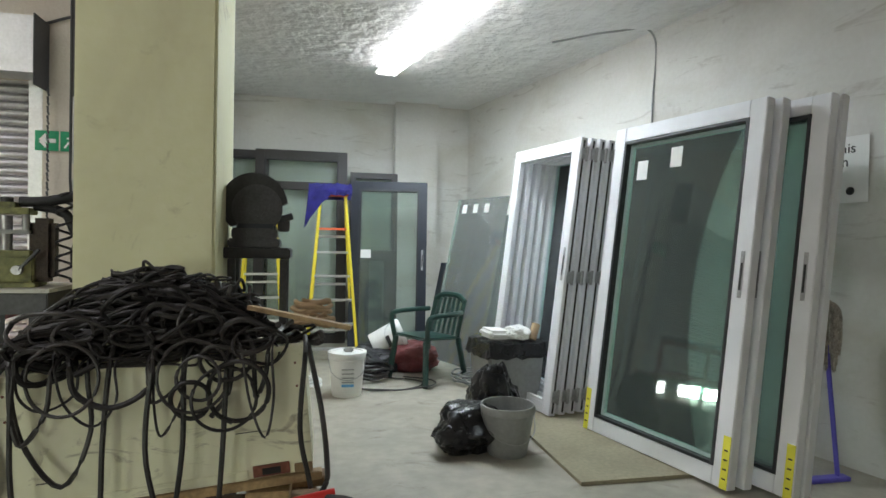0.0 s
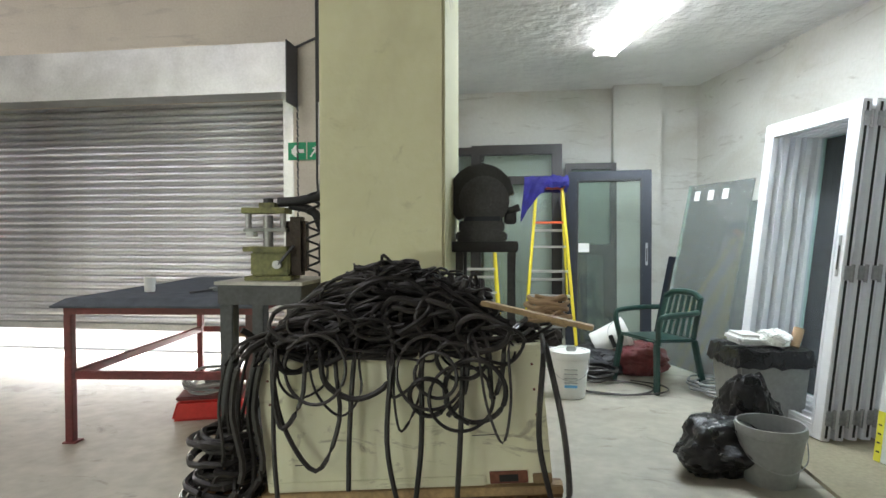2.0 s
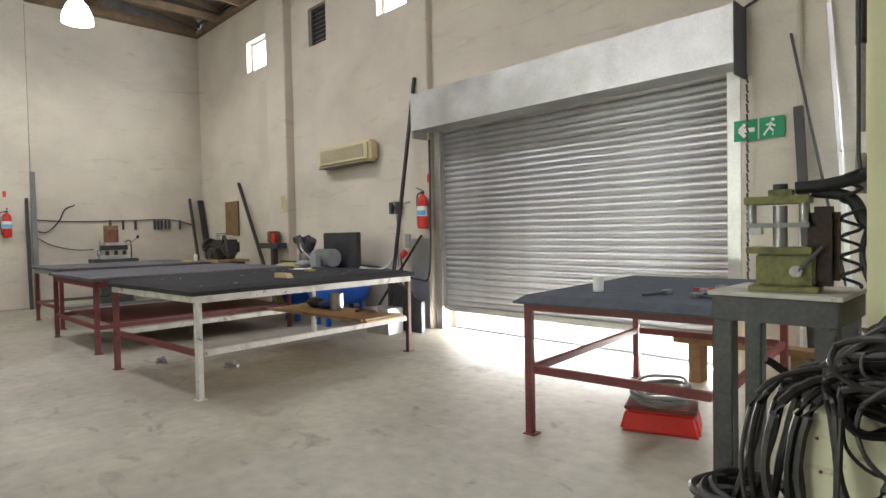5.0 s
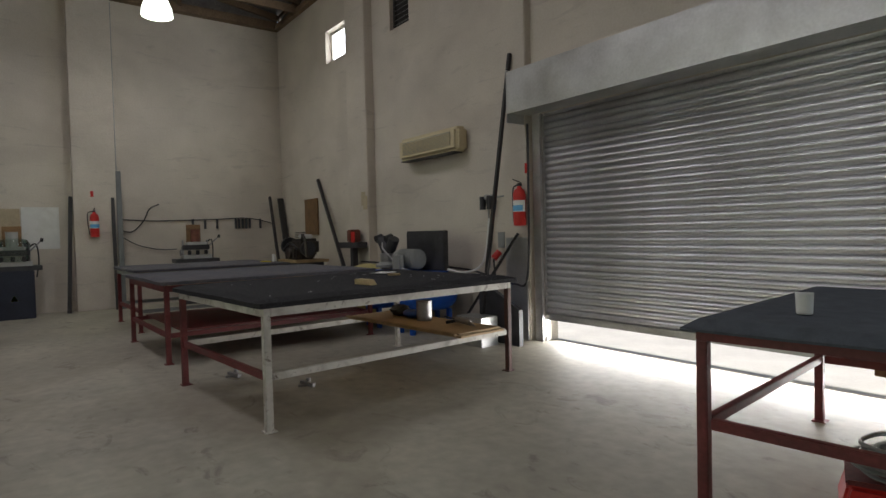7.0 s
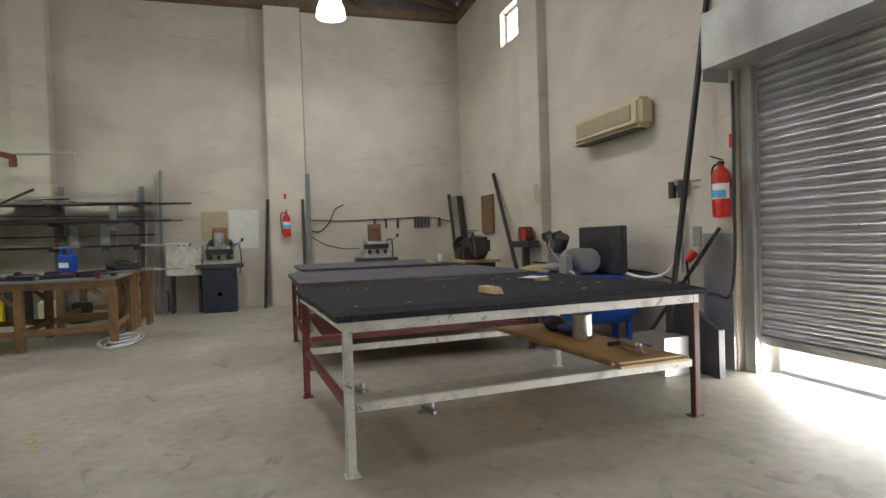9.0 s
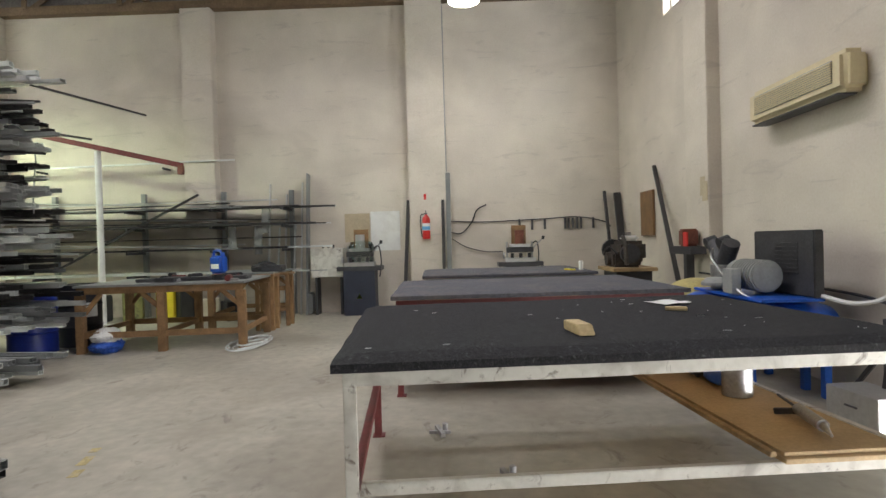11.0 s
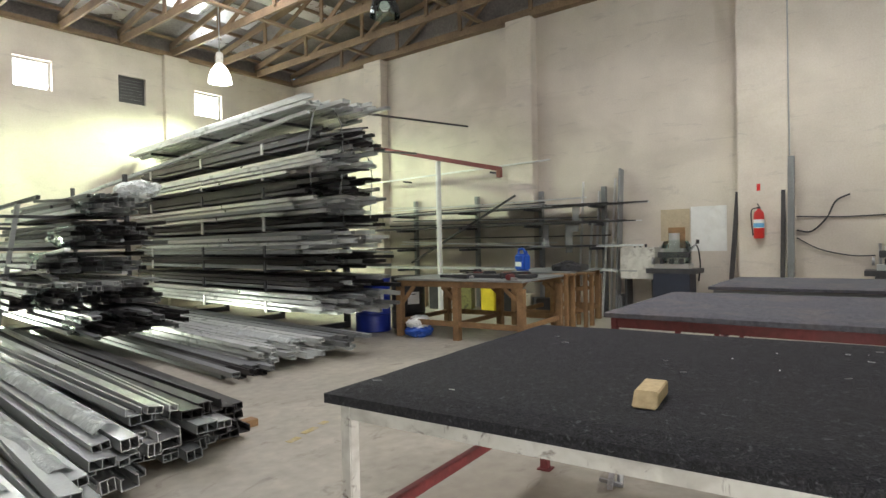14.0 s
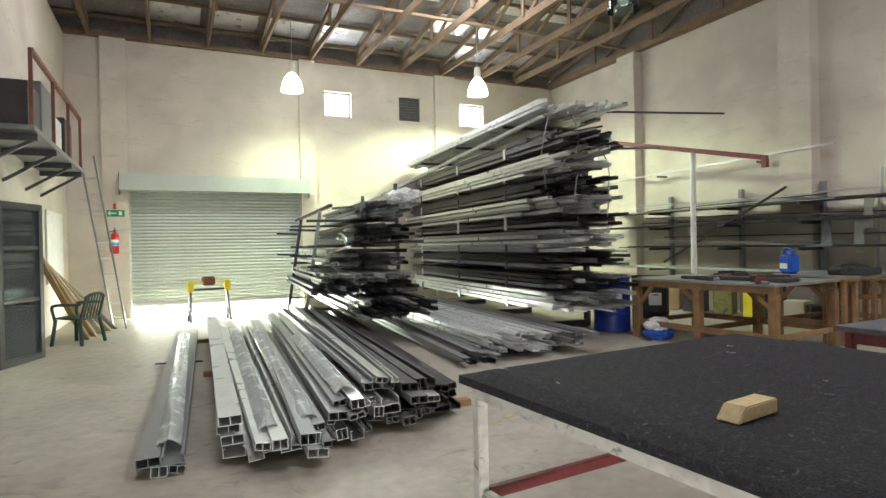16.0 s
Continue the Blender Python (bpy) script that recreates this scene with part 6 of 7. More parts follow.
o = thing("silver_box", "silver metal box on the floor by the shutter", "metal box", pose(-6.25, 5.75, 0, 0, 0, 6))
boxpart("body", GALV, o, -0.22, -0.14, 0, 0.2, 0.14, 0.34)
barpart("grip", DARKSTEEL, o, (-0.05, -0.15, 0.25), (0.05, -0.15, 0.25), 0.012, 0.012)
bm = bmesh.new()
vs = bx(bm, -6.5, 6.0, 0, -5.8, 6.06, 0.75)
for v in vs:
    if v.co.z > 0.5 and v.co.x > -6:
        v.co.z = 0.42
single("sloping_sheet", bm, DARKSTEEL, "dark sheet panel with sloping top standing by the wall", "panel")
o = thing("engine", "dirty dark oily engine on a wooden topped stand", "engine", pose(-11.2, 5.7, 0))
boxpart("stand", DARKSTEEL, o, -0.35, -0.25, 0, 0.35, 0.25, 0.85)
boxpart("wooden_top", WOOD, o, -0.45, -0.32, 0.85, 0.45, 0.3, 0.9)
IRON = mat("oily_cast_iron", (0.05, 0.042, 0.036), 0.5, 0.3, 0.3, 9, 40, 0.3, (0.16, 0.13, 0.10), 0.6, 7)
boxpart("housing", IRON, o, -0.22, -0.25, 0.9, 0.2, 0.15, 1.12, bevel=0.03)
boxpart("casing", IRON, o, -0.36, -0.15, 0.98, 0.3, 0.2, 1.28, bevel=0.05)
rodpart("wheel", BLACK, o, (-0.45, -0.1, 1.15), (-0.38, -0.1, 1.15), 0.16)
rodpart("pulley", DARKSTEEL, o, (0.3, -0.05, 1.1), (0.36, -0.05, 1.1), 0.14)
for k in range(4):
    rodpart("cylinder_fin", DARKSTEEL, o, (-0.12, 0.0, 1.3 + k * 0.03), (-0.12, 0.0, 1.312 + k * 0.03), 0.1)
rodpart("flange", IRON, o, (-0.02, -0.3, 1.02), (-0.02, -0.24, 1.02), 0.1)
tubepart("exhaust_pipe", IRON, o, [(0.2, -0.1, 1.25), (0.34, -0.15, 1.34), (0.46, -0.15, 1.2), (0.5, -0.15, 0.95)], 0.03, seg=8)
tubepart("fuel_line", BLACK, o, [(-0.3, -0.18, 1.2), (-0.2, -0.3, 1.1), (0.1, -0.29, 1.2), (0.22, -0.2, 1.1)], 0.012)
boxpart("cloth", WHITEPL, o, -0.02, -0.1, 1.281, 0.22, 0.12, 1.36, bevel=0.03)
o = thing("bench_drill", "small bench drill on a narrow shelf by the pillar", "drill", pose(-10.05, 6.15, 0))
boxpart("post", DARKSTEEL, o, -0.05, -0.05, 0, 0.05, 0.05, 1.1)
boxpart("table", DARKSTEEL, o, -0.4, -0.1, 1.1, 0.3, 0.1, 1.2)
boxpart("head", RUST, o, -0.08, -0.1, 1.2, 0.08, 0.1, 1.42, bevel=0.02)
boxpart("tag", REDBRIGHT, o, 0.1, -0.11, 1.2, 0.22, -0.09, 1.38)


def copy_router(m, label, name, body):
    o = thing(name, label, "machine", m)
    boxpart("table", DARKSTEEL, o, -0.42, -0.2, 0.84, 0.42, 0.24, 0.92)
    boxpart("cabinet", body, o, -0.3, -0.2, 0, 0.3, 0.2, 0.84, bevel=0.01)
    boxpart("slide", ALU, o, -0.28, -0.16, 0.921, 0.28, 0.12, 1.0)
    for x in (-0.24, 0.24):
        rodpart("guide_post", STEEL, o, (x, 0.05, 1.0), (x, 0.05, 1.3), 0.02)
    boxpart("carriage", DARKSTEEL, o, -0.25, -0.1, 1.1, 0.25, 0.12, 1.2, bevel=0.01)
    boxpart("cross_slide", ALU, o, -0.19, -0.14, 1.2, 0.19, 0.06, 1.26, bevel=0.008)
    for x in (-0.16, 0.0, 0.16):
        boxpart("clamp", BLACK, o, x - 0.03, -0.18, 1.0, x + 0.03, -0.12, 1.09, bevel=0.006)
    rodpart("handwheel", STEEL, o, (-0.3, -0.12, 1.05), (-0.33, -0.12, 1.05), 0.06)
    tubepart("air_line", BLACK, o, [(0.2, 0.1, 1.2), (0.34, 0.1, 1.3), (0.38, 0.15, 1.0), (0.34, 0.2, 0.7)], 0.012)
    rodpart("spindle_motor", RUST if body is DARKSTEEL else ALU, o, (0, 0.02, 1.24), (0, 0.02, 1.52), 0.09)
    boxpart("backboard", WOODBROWN, o, -0.14, 0.15, 1.24, 0.14, 0.18, 1.62)
    barpart("lever", STEEL, o, (0.25, -0.05, 1.18), (0.42, -0.16, 1.36), 0.02, 0.02)
    rodpart("knob", BLACK, o, (0.42, -0.16, 1.34), (0.43, -0.17, 1.4), 0.025)
    return o


copy_router(pose(W + 0.42, 4.4, 0, 0, 0, 90), "small copy router with a wooden back on a stand", "copy_router", DARKSTEEL)
o = copy_router(pose(W + 0.5, 1.35, 0, 0, 0, 90), "dark blue cutting machine with a guard and small table", "cutting_machine", mat("dark_blue_paint", (0.025, 0.03, 0.05), 0.5, 0, 0.15, 5, 40, 0.05))
bm = bmesh.new()
lathe(bm, [(0.24, 0), (0.24, 0.3), (0.2, 0.38), (0.05, 0.42)], 24)
part("guard", bm, GLASS_CLEAR, o, smooth=True).location = (0.02, 0.05, 1.0)
bm = bmesh.new()
bm.verts.new((-0.05, -0.204, 0.32)), bm.verts.new((0.05, -0.204, 0.32)), bm.verts.new((0, -0.204, 0.41))
bm.verts.ensure_lookup_table()
f = bm.faces.new(bm.verts)
bmesh.ops.solidify(bm, geom=[f], thickness=0.003)
part("warning_triangle", bm, YELLOWTAPE, o)
o = thing("control_cabinet", "pale grey control cabinet on a stand by the wall", "cabinet", pose(W + 0.3, 0.72, 0, 0, 0, 90))
boxpart("body", WHITEPAINT, o, -0.32, -0.2, 0.72, 0.3, 0.2, 1.28, bevel=0.01)
for sx in (-0.26, 0.22):
    boxpart("leg", DARKSTEEL, o, sx, -0.15, 0, sx + 0.04, 0.15, 0.72)
for sx in (-0.12, -0.02, 0.08):
    rodpart("button", BLACK, o, (sx, 0, 1.28), (sx, 0, 1.34), 0.02)
tubepart("machine_hose", BLACK, o, [(0.3, 0, 0.5), (0.45, -0.1, 0.55), (0.55, -0.1, 0.2), (0.6, 0, 0.06)], 0.03)
boxpart("hydraulic_unit", ALUGREY, o, -0.45, -0.1, 0.01, -0.34, 0.2, 0.42, bevel=0.03)
bm = bmesh.new()
bx(bm, -0.1, -0.03, 0, 0.1, 0.03, 0.018)
soft(bm, 0.004)
single("yellow_scraper", bm, YELLOW, "small yellow scraper on the far table", "scraper", pose(-10.4, 4.7, 0.916, 0, 0, 20))
bm = bmesh.new()
lathe(bm, [(0.03, 0), (0.032, 0.1), (0.02, 0.12), (0.001, 0.12)], 16)
single("glue_bottle", bm, WHITEPL, "small white bottle on the far table", "bottle", pose(-10.45, 4.86, 0.916), smooth=True)

# ---- aluminium profiles ----
PROFILES = {}


def channel_mesh(w, h, length, material):
    """Open U channel along -y with small lips."""
    key = ("channel", w, h, length, material.name)
    if key not in PROFILES:
        bm = bmesh.new()
        t = 0.004
        for x0, z0, x1, z1 in ((-w / 2, 0, w / 2, t), (-w / 2, t, -w / 2 + t, h), (w / 2 - t, t, w / 2, h), (-w / 2 + t, h - t, -w / 2 + 0.018, h), (w / 2 - 0.018, h - t, w / 2 - t, h)):
            bx(bm, x0, -length, z0, x1, 0, z1)
        PROFILES[key] = to_mesh("profile", bm, material)
    return PROFILES[key]


def profile_mesh(w, h, length, material, web=True):
    """Hollow extrusion along -y with open ends and one inner web."""
    key = (w, h, length, material.name, web)
    if key not in PROFILES:
        bm = bmesh.new()
        t = 0.004
        cells = ((-w / 2, -t / 2), (t / 2, w / 2)) if web else ((-w / 2, w / 2),)
        outer = [(-w / 2, 0), (w / 2, 0), (w / 2, h), (-w / 2, h)]

        def ring(pts):
            return [[bm.verts.new((x, y, z)) for x, z in pts] for y in (0, -length)]
        a, b = ring(outer)
        for i in range(4):
            bm.faces.new((a[i], a[(i + 1) % 4], b[(i + 1) % 4], b[i]))
        xs = [-w / 2, -w / 2 + t] + ([-t / 2, t / 2] if web else []) + [w / 2 - t, w / 2]
        for y in (0, -length):
            for i in range(len(xs) - 1):
                solid = i % 2 == 0
                for z0, z1 in (((0, h),) if solid else ((0, t), (h - t, h))):
                    bm.faces.new([bm.verts.new((x, y, z)) for x, z in ((xs[i], z0), (xs[i + 1], z0), (xs[i + 1], z1), (xs[i], z1))])
        for i in range(len(xs) - 1):
            if i % 2:
                p, q = ring([(xs[i], t), (xs[i + 1], t), (xs[i + 1], h - t), (xs[i], h - t)])
                for k in range(4):
                    bm.faces.new((p[k], p[(k + 1) % 4], q[(k + 1) % 4], q[k]))
        PROFILES[key] = to_mesh("profile", bm, material)
    return PROFILES[key]


def bundle(label, x, y, z, rz, width, layers, length, mats, seed, sizes=((0.1, 0.05), (0.07, 0.05), (0.06, 0.06)), ragged=0.35, name="profile_bundle", jitter=1.5):
    """Stacked lengths of profile side by side, their near ends uneven."""
    rnd = random.Random(seed)
    o = thing(name, label, "profile bundle", pose(x, y, z, 0, 0, rz), "profile bundles")
    zz = 0.0
    for k in range(layers):
        xx = -width / 2 + rnd.uniform(0, 0.04)
        hmax = 0
        m = rnd.choice(mats)
        while xx < width / 2 - 0.02 - 0.03 * k:
            w, h = rnd.choice(sizes)
            if rnd.random() < 0.35:
                m = rnd.choice(mats)
            ob = new("profile", channel_mesh(w, h, length, m) if rnd.random() < 0.3 else profile_mesh(w, h, length, m, w >= 0.07))
            ob.parent = o
            stick = rnd.uniform(-ragged, ragged) + (rnd.uniform(0.2, 0.5) * ragged if rnd.random() < 0.2 else 0)
            ob.location = (xx + w / 2, stick, zz + rnd.uniform(0, 0.012) * (k > 0))
            ob.rotation_euler = (0, radians(rnd.uniform(-2.5, 2.5) * jitter), radians(rnd.uniform(-0.35, 0.35) * jitter))
            xx += w + rnd.uniform(0.004, 0.012)
            hmax = max(hmax, h)
        zz += hmax + 0.006
    return o, zz


LIGHT, DARK, MIX = (ALUWHITE, ALUGREY, ALU, ALUWHITE), (ALUDARK, ALUDARK, ALUDARK, ALUGREY), (ALU, ALUDARK, ALUGREY, ALUDARK, ALUWHITE)
RA = -4.6
RACK = ((3.42, 1.3, 2, LIGHT, -9.3, 0.0), (2.9, 1.2, 3, MIX, -9.45, -0.1), (2.5, 0.95, 3, LIGHT, -9.1, 0.2), (2.22, 1.3, 3, DARK, -9.5, -0.15), (1.9, 1.15, 3, LIGHT, -9.25, 0.1),
        (1.72, 1.2, 2, DARK, -9.55, -0.2), (1.32, 0.9, 4, LIGHT, -9.15, 0.1), (1.08, 1.3, 3, DARK, -9.5, -0.1), (0.78, 1.2, 2, MIX, -9.4, 0.0), (0.46, 1.3, 3, LIGHT, -9.35, 0.15))
for i, (z, wd, ly, ms, x, dy) in enumerate(RACK):
    bundle("bundle of light aluminium profiles on the cantilever rack" if ms is LIGHT else "bundle of dark aluminium profiles on the cantilever rack" if ms is DARK else "mixed aluminium profiles on the cantilever rack", x, -2.35 + dy, z, RA, wd * 1.08, ly + 1, 6.4, ms, 40 + i, ragged=0.5)
o = thing("cantilever_rack", "dark steel cantilever rack loaded with profiles", "rack", pose(-9.4, -2.4, 0, 0, 0, RA))
for y in (-0.9, -3.0, -5.3):
    boxpart("foot", DARKSTEEL, o, -0.8, y - 0.05, 0, 0.72, y + 0.05, 0.1)
    boxpart("back_upright", DARKSTEEL, o, -0.86, y - 0.05, 0.0, -0.78, y + 0.05, 3.45)
    for z, *_ in RACK:
        boxpart("arm", DARKSTEEL, o, -0.78, y - 0.03, z - 0.045, 0.74, y + 0.03, z - 0.004)
        boxpart("arm_stop", GALV if (int(z * 100) + int(-y * 10)) % 3 else DARKSTEEL, o, 0.745, y - 0.035, z - 0.045, 0.765, y + 0.035, z + 0.13)
# profiles on the floor below the rack
bundle("pale green profiles stacked on the floor under the rack", -7.95, -1.35, 0.1, RA, 1.5, 3, 6.2, (ALUWHITE, ALUGREY, ALUWHITE), 61, ragged=0.3)
bundle("flat dark profiles on the floor beside the rack", -7.1, -1.35, 0.0, RA - 1, 0.6, 2, 5.5, DARK, 62, ragged=0.3)
o = thing("floor_bearer", "timber bearers under the floor profiles", "timber", pose(-7.95, -2.4, 0))
for y in (0, -2.2, -4.4):
    boxpart("bearer", WOODBROWN, o, -0.85 - 0.0, y, 0, 0.75, y + 0.09, 0.095)
# second rack, nearer the south door
RACKB = ((1.95, 0.8, 3, MIX, -6.9, 0.1), (1.5, 1.1, 4, DARK, -6.85, 0.3), (1.15, 1.3, 3, MIX, -6.6, 0.0), (0.72, 1.6, 4, MIX, -6.45, 0.5), (0.4, 1.2, 3, DARK, -6.7, 1.0))
for i, (z, wd, ly, ms, x, dy) in enumerate(RACKB):
    bundle("mixed aluminium offcuts and profiles on the low rack" if ms is MIX else "dark aluminium profiles on the low rack", x, -4.4 + dy, z, RA, wd, ly + 1, 4.2, ms, 80 + i, ragged=0.45, jitter=2.5)
o = thing("low_rack", "grey steel rack with sloping side bars and profiles", "rack", pose(-6.6, -4.4, 0, 0, 0, RA))
for y in (-0.7, -3.4):
    barpart("upright", GREYPL if y > -1 else DARKSTEEL, o, (0.95, y, 0), (0.62, y, 2.1), 0.06, 0.05)
    barpart("upright", DARKSTEEL, o, (-0.8, y, 0), (-0.75, y, 2.6), 0.06, 0.06)
    for z, *_ in RACKB:
        barpart("arm", DARKSTEEL, o, (-0.78, y, z - 0.03), (0.86, y, z - 0.03), 0.05, 0.045)
    for z in (1.3, 1.75):
        barpart("stub_arm", BLACK, o, (0.7, y, z), (1.15, y, z + 0.02), 0.04, 0.04)
barpart("top_rail", ALUDARK, o, (0.6, 0.3, 2.12), (0.66, -4.0, 2.08), 0.05, 0.05)
leaning("long_rail", (-8.7, -2.2, 3.34), (-7.3, -8.6, 2.2), 0.06, 0.05, ALUWHITE, "long pale rail resting along the rack side", "profile")
# long profiles on the open floor
PILE = ((-3.62, 0.26, 2, LIGHT, 0.9, -2.0), (-4.02, 0.17, 4, (ALUWHITE,), 0.8, -2.4), (-4.24, 0.22, 2, LIGHT, 0.95, -2.8), (-4.5, 0.26, 3, (ALU, ALUWHITE, ALUGREY), 1.05, -3.2), (-4.8, 0.3, 4, (ALU, ALUGREY, ALUGREY), 0.75, -4.0),
        (-5.12, 0.34, 5, (ALUGREY, ALUGREY, ALU), 0.6, -4.6), (-5.43, 0.36, 4, (ALUGREY, ALUDARK, ALU), 0.65, -5.2), (-5.73, 0.34, 3, DARK, 0.5, -6.0))
for i, (x, wd, ly, ms, yy, rz) in enumerate(PILE):
    bundle("long silver and white aluminium profiles stacked on the floor", x, yy, 0.06 if i else 0.0, rz, wd, ly, 6.3, ms, 20 + i, sizes=((0.14, 0.06), (0.1, 0.07), (0.1, 0.05), (0.08, 0.08), (0.06, 0.04)) if i != 1 else ((0.15, 0.065),), ragged=0.05 if i == 1 else 0.16, jitter=1.2 if i == 1 else 4.0)
o = thing("floor_bearer", "timber bearers under the long floor profiles", "timber", pose(-4.75, 0.2, 0))
for y in (0.1, -2.4, -5.0):
    boxpart("bearer", WOODBROWN, o, -1.35, y - 0.1, 0, 0.78, y, 0.056)
rnd = random.Random(77)
for x, y, z, l, rz in ((-3.62, 0.6, 0.125, 5.5, -2.0), (-4.26, 0.8, 0.19, 5.0, -2.8), (-4.5, 0.9, 0.25, 4.6, -3.2), (-4.86, 0.6, 0.34, 3.0, -4), (-7.6, -1.2, 0.31, 1.2, -4), (-9.0, -2.3, 0.64, 1.0, -4), (-6.5, -4.4, 0.98, 1.2, -4)):
    bm = bmesh.new()
    n = 26
    for k in range(n + 1):
        for j in range(7):
            a = j / 6
            bm.verts.new(((a - 0.5) * 0.17, -l * k / n, 0.05 * math.sin(a * math.pi) + 0.02 * noise.noise(Vector((a * 5, k * 0.8, l)))))
    bm.verts.ensure_lookup_table()
    for k in range(n):
        for j in range(6):
            i0 = k * 7 + j
            bm.faces.new((bm.verts[i0], bm.verts[i0 + 1], bm.verts[i0 + 8], bm.verts[i0 + 7]))
    bmesh.ops.solidify(bm, geom=bm.faces, thickness=0.002)
    single("plastic_wrap", bm, FILM, "crinkled clear plastic wrap on profiles", "plastic wrap", pose(x, y, z, 0, 0, rz), "plastic wraps", smooth=True)
for p, q, c in (((-9.9, -2.2, 3.5), (-12.3, -2.0, 3.62), ALUDARK), ((-9.6, -2.4, 2.93), (-10.8, -2.0, 2.95), ALUDARK)):
    leaning("stray_profile", p, q, 0.03, 0.03, c, "single dark profile jutting out of the rack", "profile")
rnd = random.Random(64)


def end_wrap(x, y, z, w, h, material, seed):
    """Torn film bunched round the ends of a bundle."""
    rn = random.Random(seed)
    bm = bmesh.new()
    nu, nv = 30, 8
    grid = []
    for j in range(nv + 1):
        row = []
        for i in range(nu):
            a = 2 * math.pi * i / nu
            p = Vector((math.cos(a), j * 0.45, math.sin(a)))
            k = 1 + 0.28 * noise.noise(p * 2.2 + Vector((seed, 0, 0))) + 0.14 * noise.noise(p * 6 + Vector((0, seed, 0)))
            row.append(bm.verts.new((w * k * math.cos(a), -0.05 - j * 0.07 + 0.09 * noise.noise(p * 3) * (j == 0), h * k * math.sin(a))))
        grid.append(row)
    for j in range(nv):
        for i in range(nu):
            if rn.random() < 0.82:
                bm.faces.new((grid[j][i], grid[j][(i + 1) % nu], grid[j + 1][(i + 1) % nu], grid[j + 1][i]))
    bmesh.ops.solidify(bm, geom=bm.faces, thickness=0.002)
    single("plastic_wrap", bm, material, "torn clear plastic film bunched round profile ends", "plastic wrap", pose(x, y, z, 0, 0, RA), "plastic wraps", smooth=True)


for k, (z, wd, ly, ms, x, dy) in enumerate(RACK[1:9:2]):
    end_wrap(x + rnd.uniform(-0.1, 0.25), -2.3 + dy, z + 0.1, 0.26, 0.14, FILM_THIN, k)
for k, (z, wd, ly, ms, x, dy) in enumerate(RACKB):
    end_wrap(x + rnd.uniform(0.1, 0.45), -4.25 + dy, z + 0.12, 0.26, 0.15, FILM_THIN, 20 + k)
for k in range(14):
    z = rnd.uniform(1.1, 3.3)
    x = -9.3 + rnd.uniform(-0.5, 0.5)
    leaning("stray_profile", (x, -3.4, z + rnd.uniform(-0.06, 0.06)), (x - rnd.uniform(-0.05, 0.3), -1.75 + rnd.uniform(-0.3, 0.35), z + rnd.uniform(-0.1, 0.1)), 0.03, 0.025, rnd.choice((ALU, ALUDARK, ALUDARK, ALUGREY)), "single thin profile jutting out of the rack", "profile", "stray profiles")
for k in range(16):
    z = rnd.uniform(0.5, 2.2)
    x = -6.5 + rnd.uniform(-0.5, 0.6)
    leaning("stray_profile", (x, -5.6, z + rnd.uniform(-0.1, 0.06)), (x + rnd.uniform(-0.25, 0.25), -3.9 + rnd.uniform(-0.4, 0.45), z + rnd.uniform(-0.16, 0.12)), rnd.choice((0.03, 0.05, 0.07)), 0.04, rnd.choice((ALU, ALUDARK, ALUDARK, ALUGREY)), "single profile sticking out of the low rack", "profile", "stray profiles")
for x, z in ((-9.0, 2.75), (-9.6, 2.2)):
    bm = bmesh.new()
    pts = [(x + 0.35 * math.cos(a * 0.3), -2.2 + 0.05 * math.sin(a), z + 0.75 * math.sin(a * 0.3)) for a in range(22)]
    tube(bm, pts, 0.009)
    single("strap_loop", bm, ALUGREY, "thin strap looped round the profiles", "strap", smooth=True)
blob("packing_wrap", pose(-7.4, -4.6, 2.2), (0.22, 0.4, 0.28), FILM, "bundled yellowed plastic wrap on the rack", "plastic wrap", 31, 0.4, 6)

# ---- west side: benches and wall rack ----


def wood_bench(m, lx, ly, h, label, legs):
    o = thing("wooden_bench", label, "workbench", m, "wooden benches")
    boxpart("top", ALUGREY, o, -lx / 2, -ly / 2, h - 0.03, lx / 2, ly / 2, h, bevel=0.004)
    ys = [-ly / 2 + 0.06 + k * (ly - 0.12) / (legs - 1) for k in range(legs)]
    for sx in (-1, 1):
        boxpart("apron", WOODBROWN, o, sx * (lx / 2 - 0.03), -ly / 2 + 0.03, h - 0.12, sx * (lx / 2 - 0.06), ly / 2 - 0.03, h - 0.031)
        boxpart("stretcher", WOODBROWN, o, sx * (lx / 2 - 0.04), -ly / 2 + 0.1, 0.2, sx * (lx / 2 - 0.07), ly / 2 - 0.1, 0.28)
        for y in ys:
            boxpart("leg", WOODBROWN, o, sx * (lx / 2 - 0.02), y - 0.05, 0, sx * (lx / 2 - 0.12), y + 0.05, h - 0.12)
            barpart("brace", WOODBROWN, o, (sx * (lx / 2 - 0.08), y + 0.04, h - 0.38), (sx * (lx / 2 - 0.08), y + 0.26 if y < 0 else y - 0.26, h - 0.12), 0.03, 0.06)
    for y in ys:
        boxpart("cross_stretcher", WOODBROWN, o, -lx / 2 + 0.12, y - 0.02, 0.2, lx / 2 - 0.12, y + 0.02, 0.27)
    return o


